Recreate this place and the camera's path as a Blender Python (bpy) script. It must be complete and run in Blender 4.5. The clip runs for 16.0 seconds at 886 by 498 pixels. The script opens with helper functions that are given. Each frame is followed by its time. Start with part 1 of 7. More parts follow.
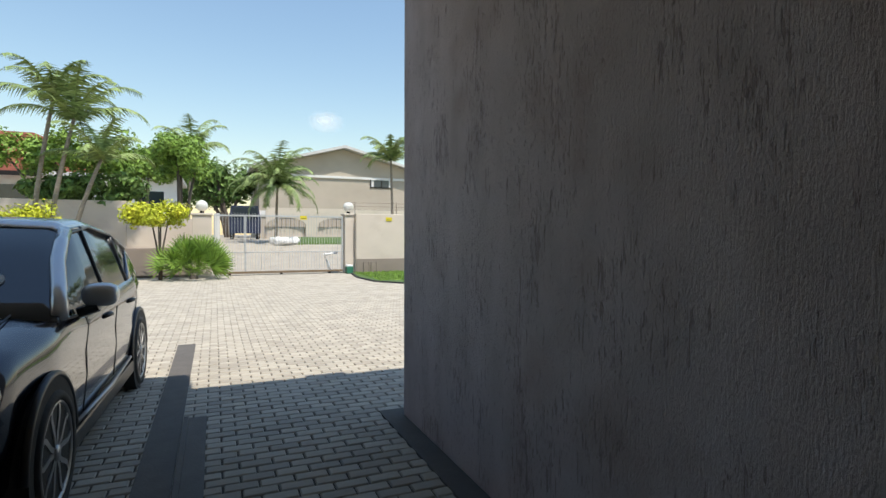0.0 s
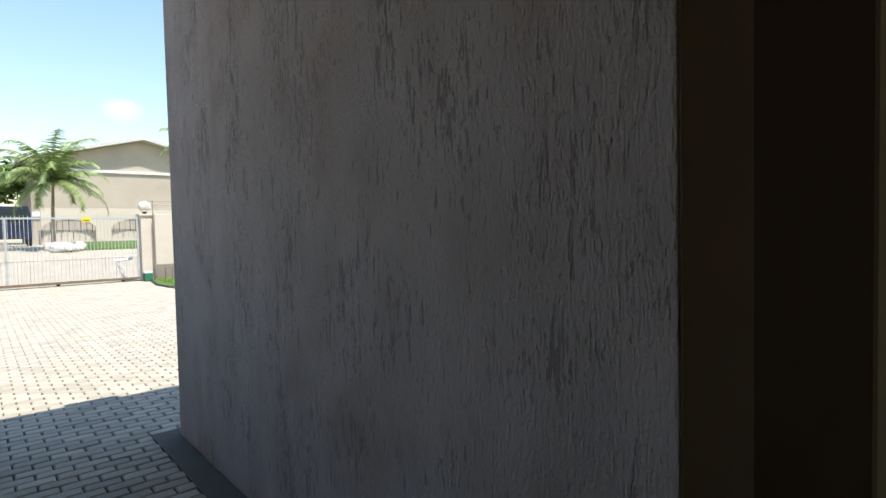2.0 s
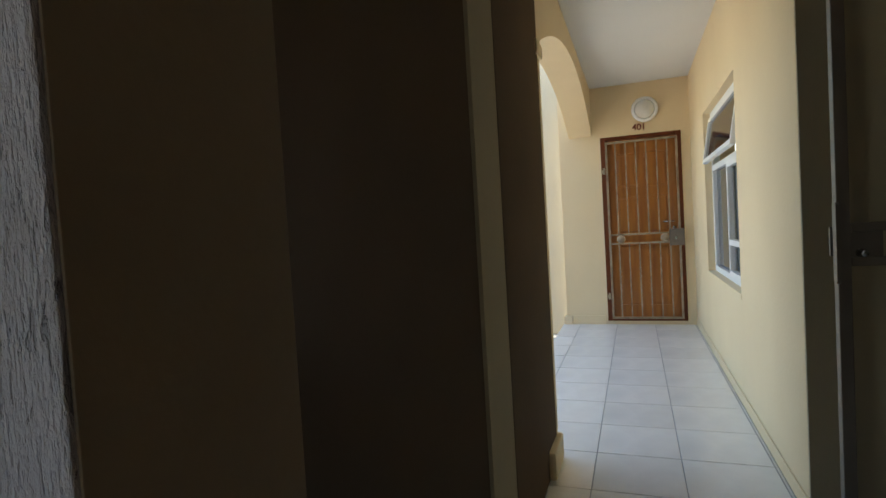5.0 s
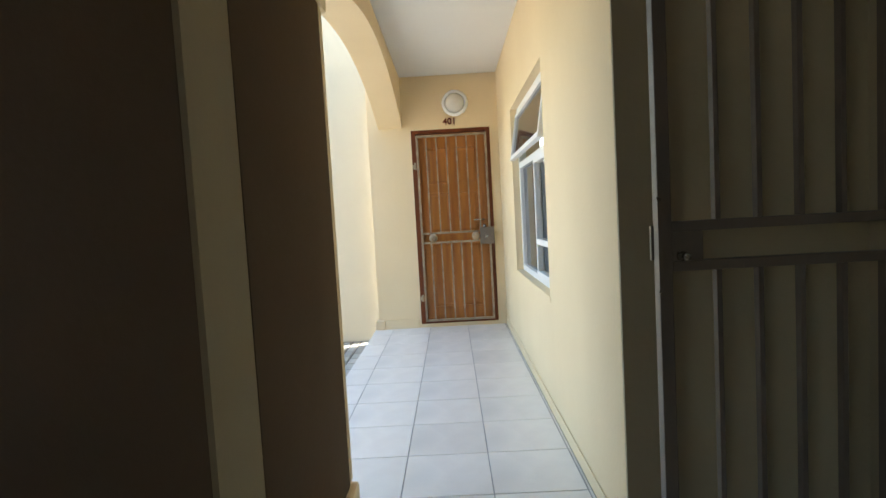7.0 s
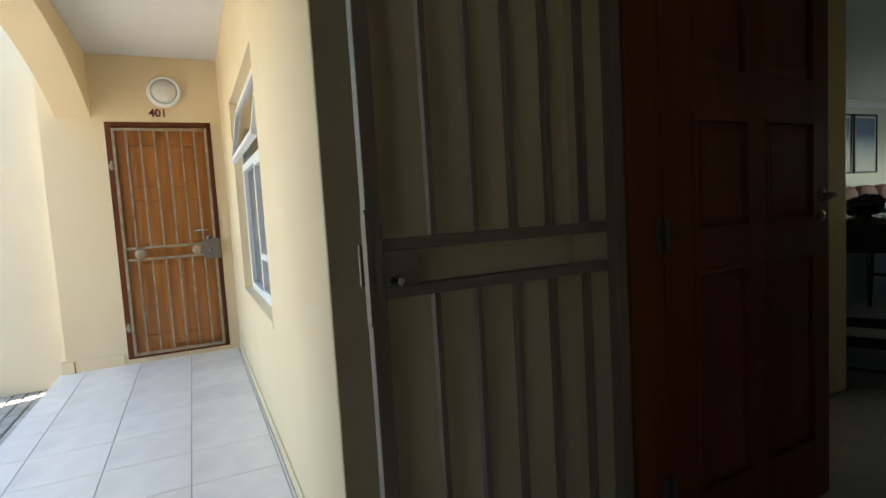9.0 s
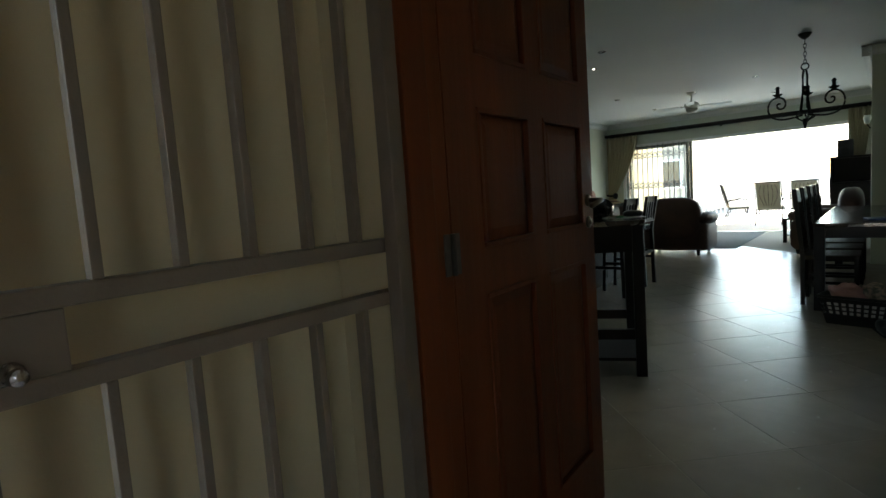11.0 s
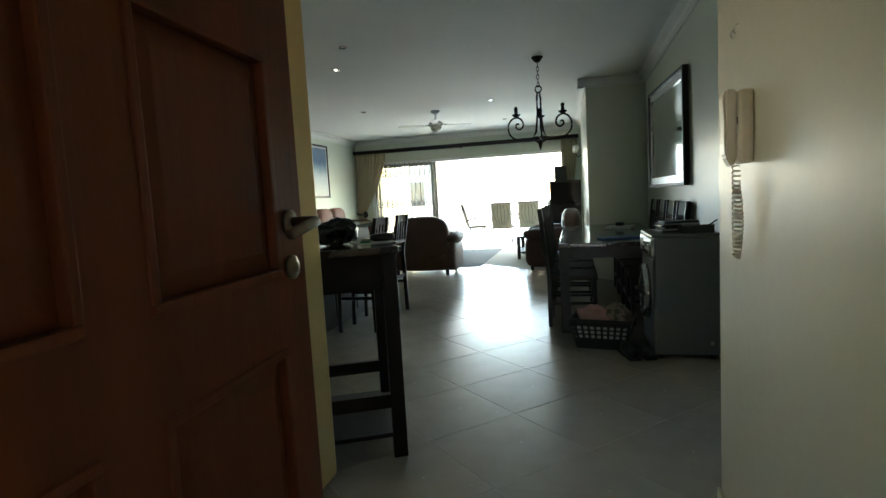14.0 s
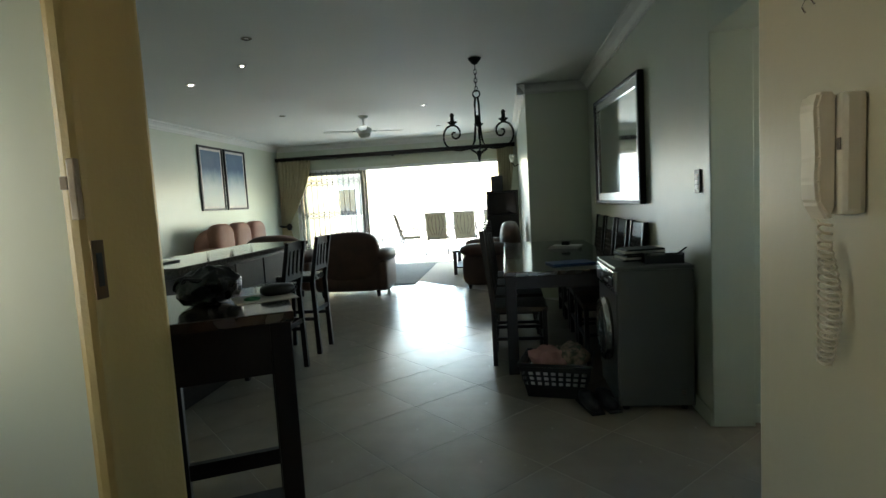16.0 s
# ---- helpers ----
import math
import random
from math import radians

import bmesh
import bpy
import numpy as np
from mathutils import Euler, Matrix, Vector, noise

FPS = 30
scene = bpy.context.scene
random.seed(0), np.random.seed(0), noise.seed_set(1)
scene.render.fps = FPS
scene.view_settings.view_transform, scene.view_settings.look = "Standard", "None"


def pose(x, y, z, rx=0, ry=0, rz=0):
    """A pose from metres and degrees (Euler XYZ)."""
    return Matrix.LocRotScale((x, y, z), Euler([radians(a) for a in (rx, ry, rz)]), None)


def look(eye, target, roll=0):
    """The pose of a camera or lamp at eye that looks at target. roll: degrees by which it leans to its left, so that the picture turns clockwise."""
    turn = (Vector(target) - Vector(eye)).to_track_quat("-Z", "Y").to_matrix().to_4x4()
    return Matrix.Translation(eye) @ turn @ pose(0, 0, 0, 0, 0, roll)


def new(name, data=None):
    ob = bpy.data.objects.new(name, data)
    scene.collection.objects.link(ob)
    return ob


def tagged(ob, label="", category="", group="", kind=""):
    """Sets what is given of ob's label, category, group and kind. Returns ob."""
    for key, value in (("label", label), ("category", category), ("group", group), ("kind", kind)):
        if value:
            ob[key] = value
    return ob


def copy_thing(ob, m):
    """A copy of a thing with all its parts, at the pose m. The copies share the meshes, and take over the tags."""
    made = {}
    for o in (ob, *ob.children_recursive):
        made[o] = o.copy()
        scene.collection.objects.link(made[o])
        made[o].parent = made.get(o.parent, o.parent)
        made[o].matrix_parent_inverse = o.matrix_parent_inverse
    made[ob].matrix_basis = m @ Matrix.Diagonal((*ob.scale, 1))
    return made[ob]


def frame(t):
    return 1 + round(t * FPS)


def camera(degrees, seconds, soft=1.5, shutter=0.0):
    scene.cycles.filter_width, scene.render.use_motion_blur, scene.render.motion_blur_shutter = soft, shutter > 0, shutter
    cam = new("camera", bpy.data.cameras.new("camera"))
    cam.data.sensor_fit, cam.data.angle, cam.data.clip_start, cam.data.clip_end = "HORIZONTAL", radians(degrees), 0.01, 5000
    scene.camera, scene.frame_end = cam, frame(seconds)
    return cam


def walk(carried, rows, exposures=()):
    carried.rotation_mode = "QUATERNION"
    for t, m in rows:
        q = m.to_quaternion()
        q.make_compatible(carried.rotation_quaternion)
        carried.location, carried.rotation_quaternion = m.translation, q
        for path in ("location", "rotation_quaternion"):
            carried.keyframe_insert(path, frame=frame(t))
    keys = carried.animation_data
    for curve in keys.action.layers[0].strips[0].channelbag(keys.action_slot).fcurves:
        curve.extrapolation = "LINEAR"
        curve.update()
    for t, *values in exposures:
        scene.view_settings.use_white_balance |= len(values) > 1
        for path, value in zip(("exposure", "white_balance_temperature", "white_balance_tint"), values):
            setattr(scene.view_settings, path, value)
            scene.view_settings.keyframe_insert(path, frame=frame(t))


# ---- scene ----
cam = camera(79.3, 16.0)
PATH = [
    (0, (1.731, 0.017, 1.266), (0.946, -1.821, 1.208), 0.2),
    (0.5, (1.674, 0.097, 1.263), (0.738, -1.669, 1.202), -0.4),
    (1, (1.597, 0.125, 1.271), (0.519, -1.558, 1.205), -0.8),
    (1.5, (1.507, 0.143, 1.274), (0.304, -1.453, 1.205), -1.0),
    (2, (1.418, 0.182, 1.281), (0.102, -1.323, 1.205), -1.3),
    (2.5, (1.326, 0.223, 1.285), (-0.081, -1.196, 1.206), -1.4),
    (3, (1.24, 0.255, 1.277), (-0.254, -1.072, 1.191), -1.7),
    (3.5, (1.145, 0.277, 1.262), (-0.442, -0.937, 1.172), -1.9),
    (4, (1.012, 0.275, 1.25), (-0.679, -0.787, 1.154), -2.3),
    (4.2, (0.955, 0.252, 1.24), (-0.787, -0.727, 1.152), -2.7),
    (6.3, (0.347, 0.299, 1.183), (-1.625, -0.012, 1.072), -3.2),
    (6.5, (0.284, 0.306, 1.186), (-1.696, 0.051, 1.07), -3.3),
    (7, (0.132, 0.303, 1.194), (-1.864, 0.268, 1.069), -3.2),
    (7.5, (0.046, 0.322, 1.193), (-1.936, 0.553, 1.057), -3.3),
    (8, (-0.036, 0.382, 1.191), (-1.977, 0.844, 1.048), -3.4),
    (8.5, (-0.127, 0.451, 1.208), (-2.007, 1.118, 1.058), -3.4),
    (9, (-0.209, 0.53, 1.207), (-2.017, 1.371, 1.052), -3.4),
    (9.5, (-0.32, 0.61, 1.203), (-2.031, 1.633, 1.045), -3.3),
    (10, (-0.422, 0.675, 1.211), (-1.992, 1.902, 1.038), -3.6),
    (10.2, (-0.453, 0.701, 1.211), (-1.956, 2.008, 1.034), -3.7),
    (12.3, (-0.755, 1.179, 1.239), (-1.722, 2.919, 1.047), -3.8),
    (12.5, (-0.776, 1.269, 1.227), (-1.683, 3.042, 1.04), -3.7),
    (13, (-0.856, 1.438, 1.226), (-1.593, 3.287, 1.032), -3.5),
    (13.5, (-0.912, 1.606, 1.204), (-1.497, 3.509, 1.015), -3.2),
    (14, (-0.937, 1.815, 1.195), (-1.415, 3.749, 1.013), -3.2),
    (14.5, (-0.956, 1.992, 1.215), (-1.354, 3.944, 1.035), -2.9),
    (15, (-0.993, 2.185, 1.23), (-1.319, 4.15, 1.057), -2.8),
    (15.5, (-1.04, 2.352, 1.283), (-1.315, 4.325, 1.108), -3.1),
    (16, (-1.04, 2.522, 1.314), (-1.277, 4.5, 1.137), -3.3),
]
walk(cam, [(t, look(e, g, r)) for t, e, g, r in PATH], [(0.0, 0.12), (1.5, 0.45), (2.5, 0.75), (3.0, 0.95), (3.5, 1.3), (4.2, 1.5), (6.3, 1.85), (7.0, 2.1), (8.5, 2.15), (9.5, 2.1), (10.2, 2.35), (12.3, 3.45), (13.5, 3.55), (14.5, 3.85), (16.0, 3.5)])

# ---- light ----
world = bpy.data.worlds.new("world")
scene.world = world
world.use_nodes = True
wn = world.node_tree.nodes
sky = wn.new("ShaderNodeTexSky")
sky.sky_type = "NISHITA"
sky.sun_disc = False
SUN_EL, SUN_AZ = 66.0, 340.0
sky.sun_elevation = radians(SUN_EL)
sky.sun_rotation = radians(SUN_AZ)
sky.air_density, sky.dust_density, sky.ozone_density = 1.7, 0.25, 3.6
wn["Background"].inputs[1].default_value = 0.15
world.node_tree.links.new(sky.outputs[0], wn["Background"].inputs[0])
sun_data = bpy.data.lights.new("sun", "SUN")
sun_data.energy, sun_data.angle, sun_data.color = 5.0, radians(0.5), (1.0, 0.95, 0.87)
sun = new("sun", sun_data)
sd = Vector((-0.35 * math.cos(radians(SUN_EL)), 0.94 * math.cos(radians(SUN_EL)), math.sin(radians(SUN_EL))))
sun.matrix_world = look(sd * 30, (0, 0, 0))



def window_light(name, m, w, h, power, col, spread=180):
    """An area lamp put in an opening to stand in for sky light."""
    d = bpy.data.lights.new(name, "AREA")
    d.shape, d.size, d.size_y, d.energy, d.color = "RECTANGLE", w, h, power, col
    d.spread = radians(spread)
    ob = new(name, d)
    ob.matrix_world = m
    return ob


window_light("sliding_door_light", pose(-2.55, 14.28, 1.05, -66, 0, 0), 2.9, 2.0, 5.5, (0.63, 0.89, 1.0))
# Fill lamp for the hall, placed at an invented, unseen window.
window_light("hall_fill_light", pose(-3.28, 3.15, 1.2, 0, -90, 35), 1.0, 0.7, 0.19, (1.0, 0.93, 0.72), 90)

# ---- materials ----
def mat(name, base, rough=0.6, metal=0.0, dark=None, scale=(8, 8, 8), fine=60.0, bump=0.0, bump_scale=None, amount=0.5,
        wear=None, spec=0.5, coat=0.0, per_object=0.0, per_island=0.0, detail=4.0, dist=0.01):
    """A surface with blotches, fine grain and relief."""
    m = bpy.data.materials.new(name)
    m.use_nodes = True
    nt = m.node_tree
    n, link = nt.nodes, nt.links.new
    b = n["Principled BSDF"]
    b.inputs["Roughness"].default_value = rough
    b.inputs["Metallic"].default_value = metal
    b.inputs["Specular IOR Level"].default_value = spec
    b.inputs["Coat Weight"].default_value = coat
    co = n.new("ShaderNodeTexCoord")
    mp = n.new("ShaderNodeMapping")
    mp.inputs["Scale"].default_value = scale
    link(co.outputs["Object"], mp.inputs["Vector"])
    big = n.new("ShaderNodeTexNoise")
    big.inputs["Scale"].default_value, big.inputs["Detail"].default_value = 1.0, detail
    link(mp.outputs[0], big.inputs["Vector"])
    dark = dark or tuple(c * 0.78 for c in base)
    mix = n.new("ShaderNodeMix")
    mix.data_type = "RGBA"
    mix.inputs["A"].default_value = (*dark, 1)
    mix.inputs["B"].default_value = (*base, 1)
    ramp = n.new("ShaderNodeMapRange")
    ramp.inputs["From Min"].default_value, ramp.inputs["From Max"].default_value = 0.5 - amount / 2, 0.5 + amount / 2
    link(big.outputs["Fac"], ramp.inputs["Value"])
    link(ramp.outputs[0], mix.inputs["Factor"])
    col = mix.outputs["Result"]
    if wear:
        wn2 = n.new("ShaderNodeTexNoise")
        wn2.inputs["Scale"].default_value, wn2.inputs["Detail"].default_value = 1.7, 6.0
        link(co.outputs["Object"], wn2.inputs["Vector"])
        r2 = n.new("ShaderNodeMapRange")
        r2.inputs["From Min"].default_value, r2.inputs["From Max"].default_value = 0.55, 0.75
        r2.inputs["To Max"].default_value = 0.6
        link(wn2.outputs["Fac"], r2.inputs["Value"])
        mw = n.new("ShaderNodeMix")
        mw.data_type = "RGBA"
        mw.inputs["B"].default_value = (*wear, 1)
        link(r2.outputs[0], mw.inputs["Factor"])
        link(col, mw.inputs["A"])
        col = mw.outputs["Result"]
    if per_object or per_island:
        inf = n.new("ShaderNodeObjectInfo" if per_object else "ShaderNodeNewGeometry")
        hs = n.new("ShaderNodeHueSaturation")
        r3 = n.new("ShaderNodeMapRange")
        r3.inputs["To Min"].default_value, r3.inputs["To Max"].default_value = 1 - per_object - per_island, 1 + per_object + per_island
        link(inf.outputs["Random" if per_object else "Random Per Island"], r3.inputs["Value"])
        link(r3.outputs[0], hs.inputs["Value"])
        link(col, hs.inputs["Color"])
        col = hs.outputs["Color"]
    link(col, b.inputs["Base Color"])
    fn = n.new("ShaderNodeTexNoise")
    fn.inputs["Scale"].default_value, fn.inputs["Detail"].default_value = fine, 3.0
    link(co.outputs["Object"], fn.inputs["Vector"])
    r4 = n.new("ShaderNodeMapRange")
    r4.inputs["To Min"].default_value, r4.inputs["To Max"].default_value = max(rough - 0.08, 0.02), min(rough + 0.08, 1)
    link(fn.outputs["Fac"], r4.inputs["Value"])
    link(r4.outputs[0], b.inputs["Roughness"])
    if bump:
        bp = n.new("ShaderNodeBump")
        bp.inputs["Strength"].default_value, bp.inputs["Distance"].default_value = bump, dist
        if bump_scale:
            m2 = n.new("ShaderNodeMapping")
            m2.inputs["Scale"].default_value = bump_scale
            link(co.outputs["Object"], m2.inputs["Vector"])
            bn = n.new("ShaderNodeTexNoise")
            bn.inputs["Scale"].default_value, bn.inputs["Detail"].default_value = 1.0, 6.0
            link(m2.outputs[0], bn.inputs["Vector"])
            link(bn.outputs["Fac"], bp.inputs["Height"])
        else:
            link(fn.outputs["Fac"], bp.inputs["Height"])
        link(bp.outputs[0], b.inputs["Normal"])
    return m


def glass(name, tint=(0.9, 0.95, 0.95), rough=0.0):
    m = bpy.data.materials.new(name)
    m.use_nodes = True
    b = m.node_tree.nodes["Principled BSDF"]
    b.inputs["Base Color"].default_value = (*tint, 1)
    b.inputs["Roughness"].default_value = rough
    b.inputs["Transmission Weight"].default_value = 1.0
    b.inputs["IOR"].default_value = 1.05
    return m


def glow(name, col, power):
    m = bpy.data.materials.new(name)
    m.use_nodes = True
    b = m.node_tree.nodes["Principled BSDF"]
    b.inputs["Base Color"].default_value = (*col, 1)
    b.inputs["Emission Color"].default_value = (*col, 1)
    b.inputs["Emission Strength"].default_value = power
    return m


def grooved(name, base, dark):
    """Thick plaster dragged downwards: long vertical gouges and pits."""
    m = mat(name, base, 0.85, dark=dark, scale=(5, 5, 2.2), fine=160, amount=0.5, wear=(base[0] * 0.62, base[1] * 0.52, base[2] * 0.45))
    nt = m.node_tree
    n, link = nt.nodes, nt.links.new
    co = n.new("ShaderNodeTexCoord")

    def streak(scale, lo, hi, detail):
        mp = n.new("ShaderNodeMapping")
        mp.inputs["Scale"].default_value = scale
        link(co.outputs["Object"], mp.inputs["Vector"])
        t = n.new("ShaderNodeTexNoise")
        t.inputs["Scale"].default_value, t.inputs["Detail"].default_value, t.inputs["Roughness"].default_value = 1.0, detail, 0.6
        link(mp.outputs[0], t.inputs["Vector"])
        r = n.new("ShaderNodeMapRange")
        r.inputs["From Min"].default_value, r.inputs["From Max"].default_value = lo, hi
        link(t.outputs["Fac"], r.inputs["Value"])
        return r.outputs[0]

    e = streak((120, 120, 60), 0.3, 0.7, 4)

    def calc(op, p, q, r=None):
        k = n.new("ShaderNodeMath")
        k.operation = op
        for slot, v in enumerate((p, q, r)):
            if v is None:
                continue
            if isinstance(v, float):
                k.inputs[slot].default_value = v
            else:
                link(v, k.inputs[slot])
        return k.outputs[0]

    # gouges crowd together where the patch noise is high
    patch = calc("MULTIPLY", calc("SUBTRACT", streak((3.4, 3.4, 1.9), 0.3, 0.7, 3), 0.5), 0.17)

    def gouges(scale, level, soft, detail):
        v = calc("SUBTRACT", calc("ADD", patch, level), streak(scale, 0.0, 1.0, detail))
        k = n.new("ShaderNodeMapRange")
        k.inputs["From Max"].default_value = soft
        link(v, k.inputs["Value"])
        return k.outputs[0]

    long_cut = gouges((64, 64, 8.0), 0.372, 0.03, 3)
    short_cut = gouges((86, 86, 21), 0.362, 0.04, 3)
    pits = gouges((60, 60, 24), 0.325, 0.04, 4)
    cut = calc("MAXIMUM", pits, calc("MAXIMUM", long_cut, calc("MULTIPLY", short_cut, 0.75)))
    solid = calc("SUBTRACT", 1.0, cut)
    height = calc("MULTIPLY_ADD", e, 0.22, calc("MULTIPLY_ADD", streak((130, 130, 22), 0.2, 0.8, 4), 0.40, solid))
    bp = n.new("ShaderNodeBump")
    bp.inputs["Strength"].default_value, bp.inputs["Distance"].default_value = 1.0, 0.019
    link(height, bp.inputs["Height"])
    link(bp.outputs[0], n["Principled BSDF"].inputs["Normal"])
    # The cuts are darkened in colour too, which deepens their shade.
    gouge_shade = n.new("ShaderNodeMix")
    gouge_shade.data_type = "RGBA"
    gouge_shade.inputs["A"].default_value = (base[0] * 0.50, base[1] * 0.46, base[2] * 0.44, 1)
    old = n["Principled BSDF"].inputs["Base Color"].links[0].from_socket
    link(old, gouge_shade.inputs["B"])
    link(calc("MULTIPLY_ADD", solid, 0.80, 0.20), gouge_shade.inputs["Factor"])
    link(gouge_shade.outputs["Result"], n["Principled BSDF"].inputs["Base Color"])
    return m


M_GROOVE = grooved("dragged_plaster", (0.52, 0.445, 0.44), (0.41, 0.345, 0.33))
M_CREAM = mat("cream_plaster", (0.78, 0.63, 0.40), 0.7, scale=(2, 2, 1.2), dark=(0.73, 0.58, 0.36), bump=0.25, fine=45, dist=0.004)
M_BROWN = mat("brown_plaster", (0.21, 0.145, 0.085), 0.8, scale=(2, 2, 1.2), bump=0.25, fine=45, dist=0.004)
# Cream plaster made darker, so the recess walls read as shaded.
M_CREAMDIM = mat("dimmed_cream_plaster", (0.46, 0.385, 0.255), 0.8, scale=(2, 2, 1.2), bump=0.25, fine=45, dist=0.004)
M_TANOUT = mat("weathered_cream_paint", (0.70, 0.61, 0.44), 0.85, scale=(1.5, 1.5, 1), dark=(0.62, 0.54, 0.39), bump=0.3, fine=40, dist=0.004)
M_WALL = mat("room_paint", (0.62, 0.655, 0.555), 0.34, scale=(1.5, 1.5, 1.0), dark=(0.58, 0.615, 0.515), bump=0.04, fine=14, dist=0.002)
# Room paint made darker and warmer to stand for the hall's dim light.
M_HALL = mat("room_paint_hall_dim", (0.44, 0.39, 0.265), 0.36, scale=(1.5, 1.5, 1.0), dark=(0.40, 0.35, 0.235), bump=0.12, fine=30, dist=0.003)
M_CEIL = mat("ceiling_white", (0.74, 0.74, 0.72), 0.8, scale=(1, 1, 1), dark=(0.70, 0.70, 0.68), bump=0.08, fine=40, dist=0.003)
M_CEILROOM = mat("room_ceiling_white", (0.83, 0.83, 0.81), 0.75, scale=(1, 1, 1), dark=(0.79, 0.79, 0.77), bump=0.08, fine=40, dist=0.003)
M_TILE = mat("glazed_tile", (0.88, 0.83, 0.76), 0.22, scale=(7, 7, 7), dark=(0.78, 0.73, 0.67), per_object=0.05, amount=0.6, wear=(0.55, 0.53, 0.5))
M_GROUT = mat("grout", (0.40, 0.385, 0.36), 0.9, scale=(20, 20, 20), bump=0.2)
M_FTILE = mat("porcelain_tile", (0.345, 0.305, 0.245), 0.24, scale=(5, 5, 5), dark=(0.28, 0.245, 0.195), per_object=0.07, amount=0.6, bump=0.15, fine=18, dist=0.002)
M_FGROUT = mat("pale_grout", (0.42, 0.38, 0.31), 0.8, scale=(20, 20, 20))
M_WOOD = mat("red_wood", (0.170, 0.040, 0.008), 0.5, spec=0.3, scale=(14, 14, 1.1), dark=(0.085, 0.019, 0.004), amount=0.7, bump=0.12, bump_scale=(60, 60, 4), coat=0.06)
M_WOOD2 = mat("orange_wood", (0.48, 0.19, 0.032), 0.38, scale=(16, 16, 1.3), dark=(0.24, 0.07, 0.014), amount=0.7, bump=0.1, bump_scale=(60, 60, 4), coat=0.3)
M_DARKWOOD = mat("dark_stained_wood", (0.013, 0.008, 0.007), 0.42, spec=0.3, scale=(12, 12, 2), dark=(0.008, 0.005, 0.005), bump=0.1, bump_scale=(50, 50, 5), coat=0.05)
M_STEEL = mat("brushed_steel", (0.55, 0.54, 0.52), 0.25, 1.0, scale=(20, 20, 20), bump=0.05)
M_GATE = mat("grey_gate_paint", (0.15, 0.12, 0.095), 0.5, 0.0, scale=(9, 9, 9), bump=0.1, fine=80)
M_PALEGATE = mat("worn_pale_metal", (0.40, 0.33, 0.23), 0.5, 0.2, scale=(14, 14, 14), dark=(0.22, 0.15, 0.09), bump=0.1)
M_BRONZE = mat("worn_bronze_metal", (0.26, 0.235, 0.20), 0.36, 0.9, scale=(30, 30, 30), dark=(0.20, 0.15, 0.10))
M_OLDSTEEL = mat("aged_hinge_steel", (0.085, 0.08, 0.075), 0.55, 0.1, scale=(40, 40, 40), dark=(0.05, 0.045, 0.04), bump=0.2)
M_IRON = mat("wrought_iron", (0.02, 0.018, 0.016), 0.5, 0.6, scale=(30, 30, 30), bump=0.2)
M_WHITEFRAME = mat("white_frame", (0.88, 0.88, 0.88), 0.35, scale=(6, 6, 6), dark=(0.84, 0.84, 0.83))
M_TRELLIS = mat("dull_trellis_metal", (0.16, 0.16, 0.15), 0.5, 0.3, scale=(20, 20, 20))
M_PLASTIC = mat("cream_plastic", (0.60, 0.52, 0.38), 0.35, scale=(10, 10, 10), dark=(0.55, 0.475, 0.34))
M_BLACK = mat("black_plastic", (0.012, 0.012, 0.013), 0.35, scale=(20, 20, 20))
M_RUBBER = mat("tyre_rubber", (0.02, 0.02, 0.02), 0.8, scale=(30, 30, 30), bump=0.3)
M_PAVER = mat("concrete_paver", (0.42, 0.385, 0.31), 0.88, scale=(14, 14, 14), dark=(0.36, 0.31, 0.25), bump=0.5, fine=70, dist=0.004, per_object=0.16, amount=0.7)
M_SAND = mat("joint_sand", (0.085, 0.073, 0.058), 0.95, scale=(30, 30, 30), bump=0.4)
M_GRASS = mat("lawn", (0.10, 0.16, 0.03), 0.9, scale=(5, 5, 5), dark=(0.05, 0.10, 0.02), bump=0.6, fine=90)
M_EARTH = mat("far_ground", (0.34, 0.31, 0.25), 0.95, scale=(0.5, 0.5, 0.5), bump=0.3)
M_BEIGE = mat("beige_wall_paint", (0.64, 0.55, 0.455), 0.85, scale=(0.9, 0.9, 1.6), dark=(0.57, 0.485, 0.40), bump=0.3, fine=30, wear=(0.48, 0.40, 0.32))
M_PLINTH = mat("grey_brown_plinth_paint", (0.29, 0.235, 0.19), 0.85, scale=(1.2, 1.2, 2), bump=0.3, fine=30)
M_HOUSE = mat("house_paint", (0.50, 0.43, 0.34), 0.85, scale=(0.4, 0.4, 0.6), bump=0.2, fine=20)
M_ROOF = mat("roof_sheet", (0.62, 0.60, 0.57), 0.6, scale=(1, 1, 1))
M_REDROOF = mat("red_roof_tile", (0.36, 0.11, 0.07), 0.8, scale=(3, 3, 3), bump=0.4, fine=14)
M_WHITEPAINT = mat("white_wall_paint", (0.78, 0.76, 0.72), 0.8, scale=(0.7, 0.7, 0.7))
M_GLASSDARK = mat("dark_window_glass", (0.03, 0.04, 0.05), 0.06, scale=(2, 2, 2), spec=0.8)
M_GLASS = glass("window_glass")
M_MIRROR = mat("mirror_silver", (0.85, 0.88, 0.88), 0.02, 1.0, scale=(1, 1, 1), dark=(0.83, 0.86, 0.86))
M_LEATHER = mat("brown_upholstery", (0.10, 0.045, 0.03), 0.5, scale=(5, 5, 5), dark=(0.06, 0.028, 0.02), bump=0.3, fine=60, dist=0.004)
M_PINKSOFA = mat("dusty_pink_upholstery", (0.36, 0.19, 0.14), 0.75, scale=(5, 5, 5), dark=(0.28, 0.14, 0.10), bump=0.3, fine=80)
